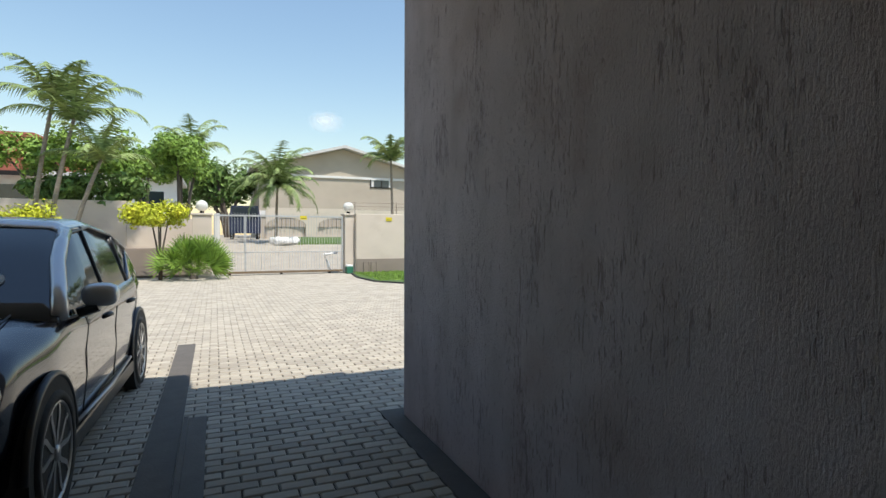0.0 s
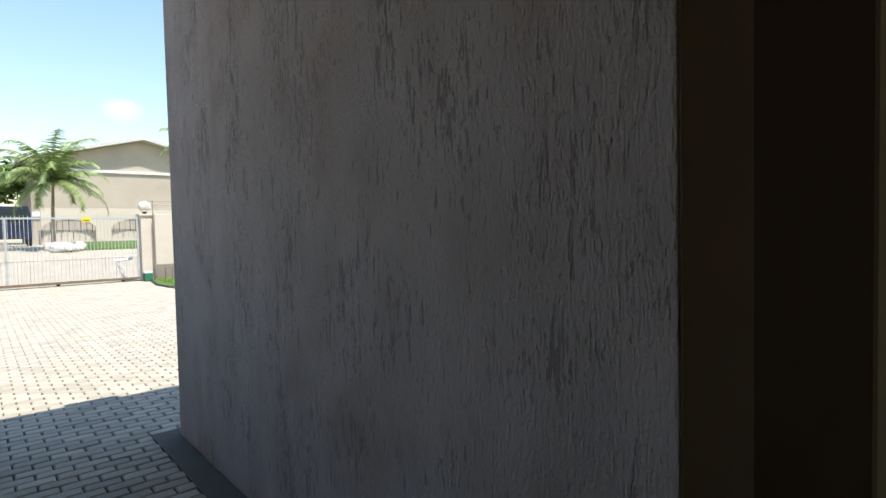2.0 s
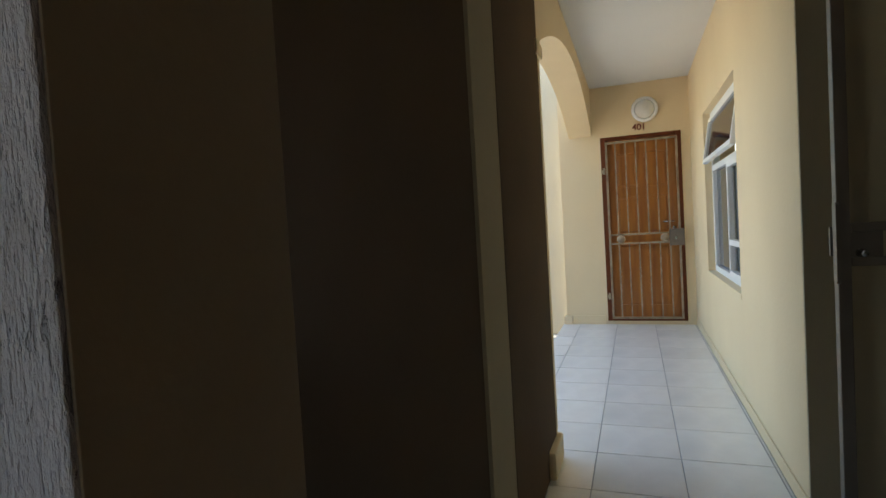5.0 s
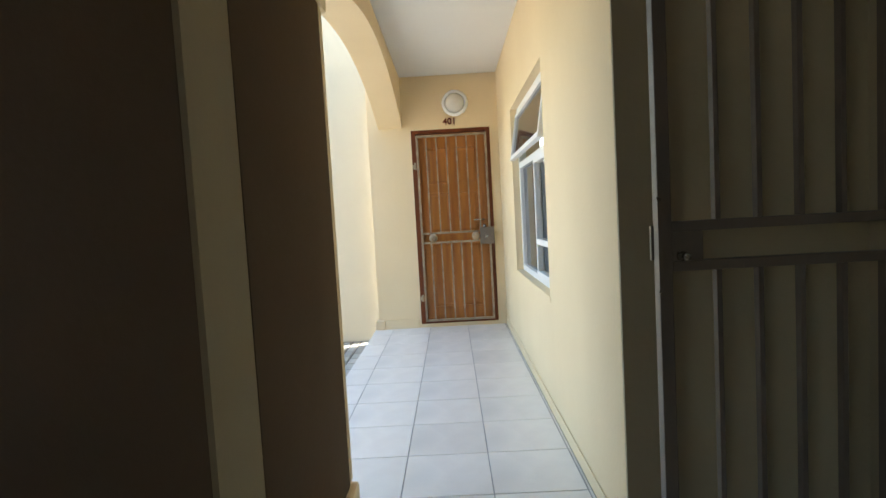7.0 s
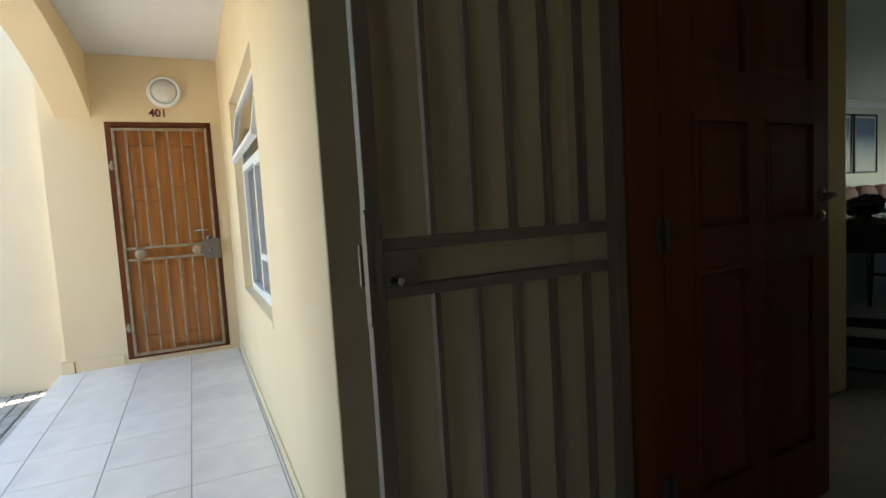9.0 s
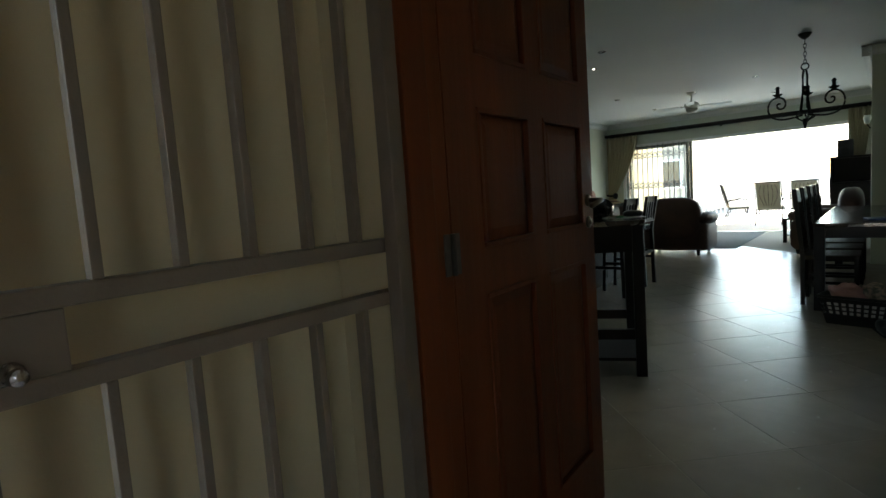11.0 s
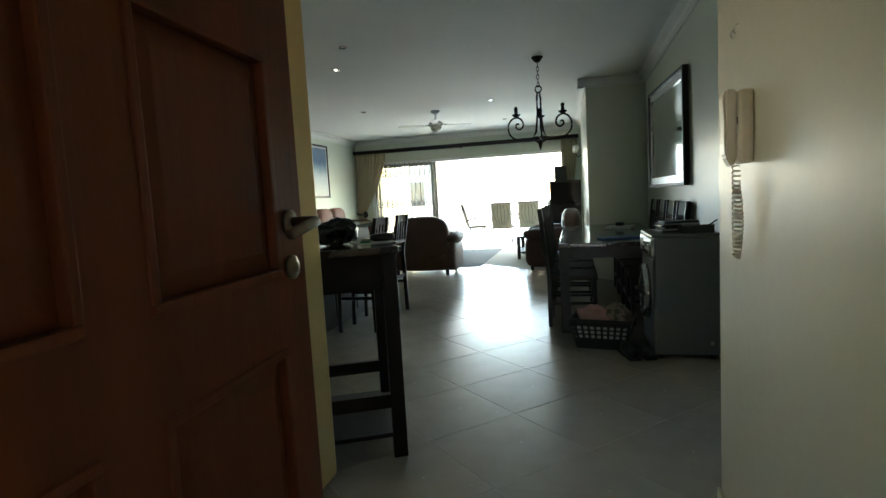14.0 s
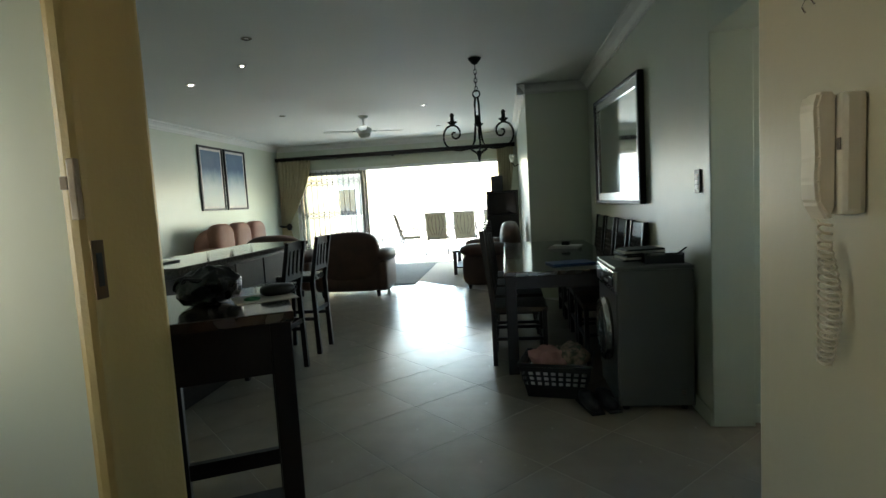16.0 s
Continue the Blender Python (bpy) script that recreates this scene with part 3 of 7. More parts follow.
def barred_gate():
    """The pale steel security gate in front of the closed door."""
    g = thing("security_gate", pose(XW + 0.03, -0.02, 0.07), "pale worn steel security gate with vertical bars, closed", "gate")
    w, h = 0.74, 1.97
    for name, a, b, c, d in (("stile", 0, 0.022, 0, h), ("stile", w - 0.022, w, 0, h), ("rail", 0.022, w - 0.022, h - 0.022, h), ("rail", 0.022, w - 0.022, 0, 0.022),
                             ("mid_rail", 0.022, w - 0.022, 0.93, 0.95), ("mid_rail", 0.022, w - 0.022, 0.83, 0.85)):
        part(name, box(0, 0.022, a, b, c, d, 0.003), M_PALEGATE, g)
    k = 7
    for i in range(1, k):
        y = w * i / k
        part("bar", box(0.004, 0.017, y - 0.007, y + 0.007, 0.95, h - 0.022, 0.002), M_PALEGATE, g)
        bm = box(0.004, 0.017, y - 0.007, y + 0.007, 0.022, 0.83, 0.002)
        if i % 2:
            tw = [(0.011 + 0.010 * math.cos(q * 1.3), y + 0.010 * math.sin(q * 1.3), 0.30 + q * 0.011) for q in range(26)]
            tube(bm, tw, 0.004, 6)
        part("lower_bar", bm, M_PALEGATE, g)
    for y in (0.13, 0.58):
        part("rosette", lathe(bmesh.new(), [(0.045, 0), (0.045, 0.008), (0.03, 0.018), (0.008, 0.022)], (0.022, y, 0.89), 18, Matrix.Rotation(radians(90), 4, "Y")), M_PALEGATE, g, "", True)
    lock = part("lock_box", box(-0.004, 0.034, w - 0.115, w + 0.035, 0.80, 0.98, 0.006), M_GATE, g, "grey steel lock box")
    part("cylinder", tube(bmesh.new(), [(0.034, w - 0.05, 0.88), (0.043, w - 0.05, 0.88)], 0.014, 14), M_STEEL, lock)
    for z in (0.22, 1.62):
        part("hinge", bx(tube(bmesh.new(), [(0.011, -0.018, z), (0.011, -0.018, z + 0.07)], 0.012, 10), -0.004, 0.012, -0.045, -0.018, z + 0.01, z + 0.05), M_PALEGATE, g)
    return g


barred_gate()

# round wall lamp and number
lamp = thing("bulkhead_lamp", pose(XW + 0.001, 0.41, 2.36), "round white frosted glass bulkhead lamp on the wall", "wall lamp")
RY = Matrix.Rotation(radians(90), 4, "Y")
part("rim", lathe(bmesh.new(), [(0.135, 0), (0.138, 0.02), (0.128, 0.045), (0.105, 0.05), (0.104, 0.035), (0.102, 0.0)], (0, 0, 0), 32, RY), M_WHITEFRAME, lamp, "", True)
part("diffuser", lathe(bmesh.new(), [(0.103, 0.01), (0.10, 0.045), (0.08, 0.065), (0.045, 0.078), (0.008, 0.082)], (0, 0, 0), 32, RY), M_LAMPGLASS, lamp, "", True)


def lettering(name, text, size, m, material, label, depth=0.006):
    cu = bpy.data.curves.new(name, "FONT")
    cu.body, cu.size, cu.extrude, cu.align_x, cu.align_y = text, size, depth / 2, "CENTER", "CENTER"
    cu.offset = size * 0.02
    tmp = new(name, cu)
    deps = bpy.context.evaluated_depsgraph_get()
    me = bpy.data.meshes.new_from_object(tmp.evaluated_get(deps))
    bpy.data.objects.remove(tmp)
    me.materials.clear()
    me.materials.append(material)
    ob = new(name, me)
    ob.matrix_basis = m
    return tagged(ob, label, "number sign")


lettering("house_number", "401", 0.095, pose(XW + 0.006, 0.345, 2.175, 90, 0, 90), M_REDNUM, "dark red numerals 401 over the door")

# passage window
win = tagged(new("window_1"), "white framed window with one top sash tilted open", "window", "", "structure")
win.matrix_basis = pose(WIN[0], YN + 0.085, WIN[2])
ww, wh = WIN[1] - WIN[0], WIN[3] - WIN[2]
bm = bmesh.new()
for a, b, c, d in ((0, ww, 0, 0.05), (0, ww, wh - 0.05, wh), (0, 0.05, 0.05, wh - 0.05), (ww - 0.05, ww, 0.05, wh - 0.05), (0.05, ww - 0.05, 0.86, 0.91), (0.80, 0.85, 0.05, 0.86)):
    bx(bm, a, b, -0.03, 0.03, c, d, 0.004)
part("window_frame", bm, M_WHITEFRAME, win)
bm = bmesh.new()
for a, b, c, d in ((0.85, ww - 0.05, 0.05, 0.085), (0.85, ww - 0.05, 0.825, 0.86), (0.85, 0.885, 0.085, 0.825), (ww - 0.085, ww - 0.05, 0.085, 0.825), (0.885, ww - 0.085, 0.27, 0.31)):
    bx(bm, a, b, -0.045, -0.005, c, d, 0.003)
part("side_sash", bm, M_WHITEFRAME, win)
sash = bmesh.new()
for a, b, c, d in ((0.06, ww - 0.06, -0.38, -0.345), (0.06, ww - 0.06, -0.035, 0), (0.06, 0.095, -0.345, -0.035), (ww - 0.095, ww - 0.06, -0.345, -0.035)):
    bx(sash, a, b, -0.02, 0.015, c, d, 0.003)
TILT = Matrix.Translation((0, -0.03, wh - 0.06)) @ Matrix.Rotation(radians(-9), 4, "X")
bmesh.ops.transform(sash, matrix=TILT, verts=sash.verts[:])
s_ob = part("top_sash", sash, M_WHITEFRAME, win)
pn = box(0.095, ww - 0.095, -0.004, 0.0, -0.345, -0.035)
bmesh.ops.transform(pn, matrix=TILT, verts=pn.verts[:])
p_ob = part("pane", pn, M_GLASSDARK, win)
for a, b, c, d in ((0.05, 0.80, 0.05, 0.86), (0.885, ww - 0.085, 0.31, 0.825), (0.885, ww - 0.085, 0.085, 0.27)):
    part("pane", box(a, b, 0.0, 0.006, c, d), M_GLASSDARK, win)
for z in (0.25, 0.5, 0.72):
    part("burglar_bar", box(0.05, ww - 0.05, 0.012, 0.022, z, z + 0.012), M_WHITEFRAME, win)
structure("trim_window_sill", box(WIN[0] - 0.02, WIN[1] + 0.02, YN - 0.004, YN + 0.12, WIN[2] - 0.03, WIN[2] + 0.004, 0.006), M_CREAM, "plastered window sill", "trim")
structure("wall_room_behind_window", box(-4.6, -2.4, 2.2, 2.3, 0, ROOM - 0.2), M_WALL, "dim room wall behind the window", "wall")

# ---- entrance: open security gate ----
gate = thing("open_security_gate", pose(-1.43, 0.895, 0.04), "dark grey steel security gate swung open against the wall", "gate")
gw, gh = 0.80, 2.06
for name, a, b, c, d in (("stile", 0, 0.04, 0, gh), ("stile", gw - 0.04, gw, 0, gh), ("rail", 0.04, gw - 0.04, gh - 0.04, gh), ("rail", 0.04, gw - 0.04, 0, 0.04)):
    part(name, box(-0.02, 0.02, a, b, c, d, 0.004), M_GATE, gate)
for z in (0.955, 1.07):
    part("mid_rail", box(-0.018, 0.018, 0.04, gw - 0.04, z, z + 0.03, 0.004), M_GATE, gate)
part("lock_plate", box(-0.015, 0.016, 0.04, 0.13, 0.985, 1.07, 0.003), M_GATE, gate)
for i in range(1, 6):
    y = 0.055 + (gw - 0.08) * i / 6
    part("bar", box(-0.013, 0.013, y - 0.008, y + 0.008, 0.04, 0.955, 0.002), M_GATE, gate)
    part("bar", box(-0.013, 0.013, y - 0.008, y + 0.008, 1.10, gh - 0.04, 0.002), M_GATE, gate)
plate = [(0.030 + 0.017 * math.cos(a), z + 0.017 * math.sin(a)) for z, a0 in ((1.155, 0.0), (0.915, math.pi)) for a in (a0 + math.pi * q / 8 for q in range(9))]
bm = slab(bmesh.new(), plate, "y", -0.010, 0.002)
part("pull_handle", bm, M_GATE, gate, "long rounded grey pull plate")
part("latch", box(-0.006, 0.006, -0.016, 0.0, 0.99, 1.09, 0.002), M_GATE, gate)
part("key_knob", lathe(bmesh.new(), [(0.014, 0), (0.014, 0.012), (0.008, 0.016), (0.006, 0.03), (0.012, 0.034), (0.010, 0.042)], (0.018, 0.065, 1.0), 14, RY), M_STEEL, gate, "", True)
for z in (0.18, 1.80):
    part("hinge", tube(bmesh.new(), [(0.012, gw - 0.06, z), (0.012, gw - 0.06, z + 0.10)], 0.012, 10), M_GATE, gate)
part("hinge_post", box(0.022, 0.062, gw - 0.085, gw - 0.046, -0.04, gh + 0.05, 0.004), M_GATE, gate)

# front door
jamb = tagged(new("door_frame_front"), "red-brown varnished front door frame", "door frame", "", "structure")
part("jamb", box(-1.44, -1.375, 1.655, 1.80, 0, 2.14, 0.005), M_WOOD, jamb)
part("jamb", box(-0.478, -0.441, 1.655, 1.80, 0, 2.14, 0.005), M_WOOD, jamb)
part("head", box(-1.375, -0.478, 1.655, 1.80, 2.09, 2.14, 0.005), M_WOOD, jamb)
part("door_stop", box(-1.375, -1.362, 1.655, 1.735, 0, 2.09, 0.003), M_WOOD, jamb)
front = thing("front_door", pose(-1.372, 1.80, 0.012, 0, 0, 2.9), "open red-brown varnished panelled wooden front door", "door")
FW = 0.90
leaf = door_leaf_parts(front, FW, 2.07, 0.042, M_WOOD,
                       [(0.14, 0.42, 1.56, 1.94), (0.51, 0.81, 1.56, 1.94), (0.14, 0.42, 1.07, 1.43), (0.51, 0.81, 1.07, 1.43),
                        (0.14, 0.42, 0.22, 0.95), (0.51, 0.81, 0.22, 0.95)])
HZ = 1.16
bm = lathe(bmesh.new(), [(0.022, 0), (0.022, 0.006), (0.018, 0.01)], (0.0, FW - 0.052, HZ), 24, RY)
tube(bm, [(0.008, FW - 0.052, HZ), (0.05, FW - 0.052, HZ), (0.058, FW - 0.066, HZ), (0.058, FW - 0.158, HZ - 0.016)], 0.009, 14)
part("lever_handle", bm, M_BRONZE, front, "worn bronze lever handle", True)
bm = lathe(bmesh.new(), [(0.021, 0), (0.021, 0.005), (0.017, 0.008), (0.009, 0.009), (0.008, 0.013)], (0.0, FW - 0.052, HZ - 0.078), 20, RY)
part("lock_escutcheon", bm, M_BRONZE, front, "round bronze lock escutcheon", True)
part("latch_plate", box(-0.032, -0.008, FW, FW + 0.002, HZ - 0.16, HZ + 0.07), M_STEEL, front)
for z in (0.22, 1.02, 1.84):
    hg = part("hinge", box(-0.002, 0.002, 0.004, 0.027, z, z + 0.10), M_OLDSTEEL, front, "dull steel butt hinge")
    part("knuckle", tube(bmesh.new(), [(0.004, -0.004, z), (0.004, -0.004, z + 0.10)], 0.007, 10), M_BLACK, hg)
    part("jamb_plate", box(-0.004, -0.0005, -0.031, -0.009, z, z + 0.10), M_OLDSTEEL, hg)
mt = thing("door_mat_wedge", pose(-1.28, 2.66, 0.0), "black rubber door wedge on the floor", "door stop")
part("wedge", slab(bmesh.new(), [(0, 0), (0.14, 0), (0.14, 0.012), (0.0, 0.05)], "y", -0.03, 0.03), M_RUBBER, mt)

# frame on the end of the divider wall
dj = tagged(new("door_frame_divider"), "tan painted door frame with a steel strike plate", "door frame", "", "structure")
part("jamb", box(-2.06, -2.0, 3.655, 3.925, 0, 2.45, 0.02), mat("tan_frame_paint", (0.52, 0.385, 0.15), 0.5, scale=(5, 5, 1), dark=(0.43, 0.315, 0.12), bump=0.15), dj)
part("strike_plate", box(-2.001, -1.997, 3.658, 3.696, 1.13, 1.27, 0.001), mat("tarnished_brass", (0.14, 0.09, 0.045), 0.4, 0.7, scale=(30, 30, 30)), dj)
part("strike_hole", box(-1.998, -1.9955, 3.668, 3.686, 1.16, 1.24), M_BLACK, dj)
part("catch", bx(box(-2.025, -2.003, 3.641, 3.657, 1.32, 1.46, 0.004), -2.045, -2.025, 3.641, 3.656, 1.39, 1.42, 0.003), M_PALEGATE, dj)

# door phone
phone = thing("door_phone", pose(XR - 0.001, 3.505, 1.252), "cream plastic door phone handset on the wall", "door phone")
part("base", box(-0.040, 0, -0.016, 0.045, 0.0, 0.205, 0.010), M_PLASTIC, phone)
bm = bmesh.new()
slab(bm, [(-0.038, 0.02), (-0.052, -0.012), (-0.070, 0.022), (-0.073, 0.06), (-0.071, 0.10), (-0.073, 0.15), (-0.075, 0.185), (-0.068, 0.210), (-0.038, 0.207)], "y", 0.052, -0.002)
bmesh.ops.bevel(bm, geom=bm.edges[:], offset=0.006, segments=2, affect="EDGES")
hs = part("handset", bm, M_PLASTIC, phone)
part("badge", box(-0.0418, -0.040, -0.013, -0.004, 0.11, 0.13), M_GATE, phone, "grey label and button")
cord = []
for i in range(440):
    q = i / 439
    a = q * 2 * math.pi * 36
    z = -0.27 * (1 - abs(2 * q - 1)) if q < 0.5 else -0.27 + 0.22 * (2 * q - 1)
    r = 0.0105
    off = 0.0 if q < 0.5 else -0.03 * math.sin((q - 0.5) * 2 * math.pi)
    cord.append((-0.03 + r * math.cos(a), 0.05 + off + r * math.sin(a), z - 0.005 + 0.004 * math.sin(a)))
part("coiled_cord", tube(bmesh.new(), cord, 0.0024, 5), M_PLASTIC, phone, "cream coiled cord", True)
hk = thing("wall_hook", pose(XR - 0.001, 3.66, 1.66), "small bent wire hook on the wall", "hook")
part("wire", tube(bmesh.new(), [(0, 0, 0), (-0.01, 0, -0.002), (-0.015, 0, -0.015), (-0.009, 0, -0.026)], 0.0015, 6), M_STEEL, hk)
part("wire", tube(bmesh.new(), [(0, -0.03, 0.01), (-0.01, -0.03, 0.005), (-0.015, -0.03, -0.01), (-0.008, -0.03, -0.02)], 0.0015, 6), M_STEEL, hk)
# Invented window frame round the hall fill lamp.
hw = tagged(new("window_hall"), "unseen side window added for the hall fill lamp", "window", "", "structure")
bm = bmesh.new()
for a, b, c, d in ((2.75, 2.80, 0.9, 2.1), (3.50, 3.55, 0.9, 2.1), (2.80, 3.50, 0.9, 0.96), (2.80, 3.50, 2.04, 2.1), (3.13, 3.17, 0.96, 2.04)):
    bx(bm, -3.38, -3.32, a, b, c, d)
part("window_frame", bm, M_WHITEFRAME, hw)
sw = thing("light_switch", pose(0.039, 5.67, 1.28), "white rocker switch plate with a dark surround", "light switch")
part("plate", box(-0.010, 0, -0.04, 0.04, 0, 0.13, 0.004), M_BLACK, sw)
for z in (0.02, 0.05, 0.08):
    part("rocker", box(-0.014, -0.009, -0.022, 0.022, z, z + 0.024, 0.002), M_WHITEFRAME, sw)
structure("baseboard_jamb", box(0.05, 1.6, 5.546, 5.559, 0, 0.10, 0.004), M_WALL, "cream skirting of the side passage", "baseboard")
structure("baseboard_phone", box(XR - 0.012, XR - 0.001, 1.9, 3.885, -0.004, 0.08, 0.004), M_HALL, "cream skirting of the entrance wall", "baseboard")


# ---- living room ----
def cornice(name, x0, y0, x1, y1, inward):
    """A stepped ceiling moulding along a straight wall."""
    prof = [(0, 0), (0.10, 0), (0.10, -0.018), (0.075, -0.03), (0.045, -0.055), (0.028, -0.085), (0.016, -0.095), (0.016, -0.115), (0, -0.115)]
    bm = bmesh.new()
    rings = []
    for x, y in ((x0, y0), (x1, y1)):
        rings.append([bm.verts.new((x + inward[0] * p, y + inward[1] * p, ROOM + z)) for p, z in prof])
    k = len(prof)
    for i in range(k):
        bm.faces.new((rings[0][i], rings[0][(i + 1) % k], rings[1][(i + 1) % k], rings[1][i]))
    bm.faces.new(rings[0][::-1])
    bm.faces.new(rings[1])
    return structure(name, bm, M_CEIL, "white moulded ceiling cornice", "cornice")


cornice("trim_cornice_east", 0.04, 5.5, 0.04, 9.44, (-1, 0))
cornice("trim_cornice_pier", 0.04, 9.44, -0.83, 9.44, (0, -1))
cornice("trim_cornice_pier_side", -0.73, 9.34, -0.73, YF, (-1, 0))
cornice("trim_cornice_far", -0.73, YF, -6.0, YF, (0, -1))
cornice("trim_cornice_west", -6.0, YF, -6.0, 3.9, (1, 0))
structure("baseboard_east", box(0.026, 0.039, 5.5, 9.43, 0, 0.09, 0.004), M_WALL, "cream skirting along the mirror wall", "baseboard")
structure("baseboard_west", box(-5.999, -5.986, 3.91, YF - 0.01, 0, 0.09, 0.004), M_WALL, "cream skirting along the living room wall", "baseboard")

# sliding door
slide = tagged(new("door_sliding"), "wide aluminium sliding glass door standing open", "sliding door", "", "structure")
for name, a, b, c, d in (("jamb", -5.62, -5.56, 0, 2.16), ("jamb", -1.08, -1.02, 0, 2.16), ("head", -5.56, -1.08, 2.10, 2.16), ("sill", -5.56, -1.08, -0.004, 0.018)):
    part(name, box(a, b, YF + 0.03, YF + 0.17, c, d, 0.004), M_STEEL if name == "sill" else M_WHITEFRAME, slide)
for a, y in ((-5.56, 0.06), (-5.50, 0.12)):
    panel = part("sliding_panel", bx(bx(bx(bx(bmesh.new(), a, a + 0.06, YF + y, YF + y + 0.035, 0.02, 2.10, 0.003), a + 1.40, a + 1.47, YF + y, YF + y + 0.035, 0.02, 2.10, 0.003),
                 a + 0.06, a + 1.40, YF + y, YF + y + 0.035, 0.02, 0.09, 0.003), a + 0.06, a + 1.40, YF + y, YF + y + 0.035, 2.03, 2.10, 0.003), M_STEEL, slide)
    g = part("pane", box(a + 0.06, a + 1.40, YF + y + 0.014, YF + y + 0.020, 0.09, 2.03), M_GLASS, panel)
    g.visible_shadow = False
trellis = thing("trellis_gate", pose(-5.5, YF - 0.03, 0.02), "grey folding trellis security gate across the glass", "security gate")
N_BARS = 11
dx = 1.32 / N_BARS
for i in range(N_BARS + 1):
    x = 0.02 + dx * i
    part("upright", box(x - 0.007, x + 0.007, -0.012, 0.012, 0, 2.1, 0.002), M_TRELLIS, trellis)
for z0 in (0.35, 1.06, 1.78):
    for i in range(N_BARS):
        x = 0.02 + dx * i
        for s in (0, 1):
            bm = tube(bmesh.new(), [(x, 0.016 - 0.03 * s, z0 + 0.08), (x + dx, 0.016 - 0.03 * s, z0 + (0.16 if s == 0 else 0.0))], 0.008, 6)
            tube(bm, [(x, 0.016 - 0.03 * s, z0 + (0.0 if s == 0 else 0.16)), (x + dx, 0.016 - 0.03 * s, z0 + 0.08)], 0.008, 6)
            part("lattice", bm, M_TRELLIS, trellis)
pole = thing("curtain_pole", pose(-6.0, YF - 0.12, 2.41), "long dark wooden curtain pole over the sliding door", "curtain pole")
part("pole", tube(bmesh.new(), [(0.02, 0, 0), (5.22, 0, 0)], 0.045, 14), M_DARKWOOD, pole, "", True)
for x in (0.15, 2.6, 5.1):
    part("bracket", bx(bmesh.new(), x, x + 0.03, 0.0, 0.115, -0.06, -0.03, 0.004), M_DARKWOOD, pole)


def curtain(name, x, y, w, gather, z_tie, z_top, label):
    """Hanging folds that draw in to a tie-back."""
    c = thing(name, pose(x, y, 0.02), label, "curtain", "curtains of the sliding door")
    bm = bmesh.new()
    rows, cols = 24, 60
    grid = []
    for r in range(rows + 1):
        z = z_top * r / rows
        k = 1 - max(0.0, 1 - abs(z - z_tie) / (z_top - z_tie if z > z_tie else z_tie)) ** 1.6
        width = w * (gather + (1 - gather) * (k if z > z_tie else 0.35 * k))
        row = []
        for i in range(cols + 1):
            q = i / cols
            fold = math.sin(q * 2 * math.pi * 9) * (0.035 if z > z_tie else 0.03)
            row.append(bm.verts.new((width * q, fold - 0.01 * math.sin(q * 23 + z * 3), z)))
        grid.append(row)
    for a, b in zip(grid, grid[1:]):
        for i in range(cols):
            bm.faces.new((a[i], a[i + 1], b[i + 1], b[i]))
    ob = part("cloth", bm, M_CURTAIN, c, "", True)
    s = ob.modifiers.new("thick", "SOLIDIFY")
    s.thickness = 0.006
    part("tie_back", tube(bmesh.new(), [(-0.02, -0.05, z_tie), (w * gather * 0.5, -0.065, z_tie - 0.02), (w * gather + 0.02, -0.04, z_tie)], 0.022, 10), M_DARKWOOD, c, "dark tie-back", True)
    part("tie_knot", pillow(bmesh.new(), (w * gather + 0.03, -0.06, z_tie - 0.02), (0.06, 0.05, 0.075), 0.9), M_DARKWOOD, c, "", True)
    return c


curtain("curtain", -5.95, YF - 0.13, 0.76, 0.22, 0.95, 2.36, "beige curtain gathered by a dark tie-back")
curtain("curtain", -1.15, YF - 0.13, 0.34, 0.5, 0.95, 2.36, "beige curtain hanging beside the tall cabinet")


def painting(x, y, z, w, h, label):
    p = thing("framed_painting", pose(x, y, z), label, "painting", "pair of seascapes")
    bm = bmesh.new()
    for a, b, c, d in ((0, w, 0, 0.035), (0, w, h - 0.035, h), (0, 0.035, 0.035, h - 0.035), (w - 0.035, w, 0.035, h - 0.035)):
        bx(bm, 0, 0.028, a, b, c, d, 0.004)
    part("frame", bm, M_BLACK, p)
    part("mount", box(0.002, 0.012, 0.035, w - 0.035, 0.035, h - 0.035), M_PAPER, p)
    part("canvas", box(0.012, 0.0145, 0.075, w - 0.075, 0.075, h - 0.075), M_SEA, p, "blue sea and pale sand picture")
    return p


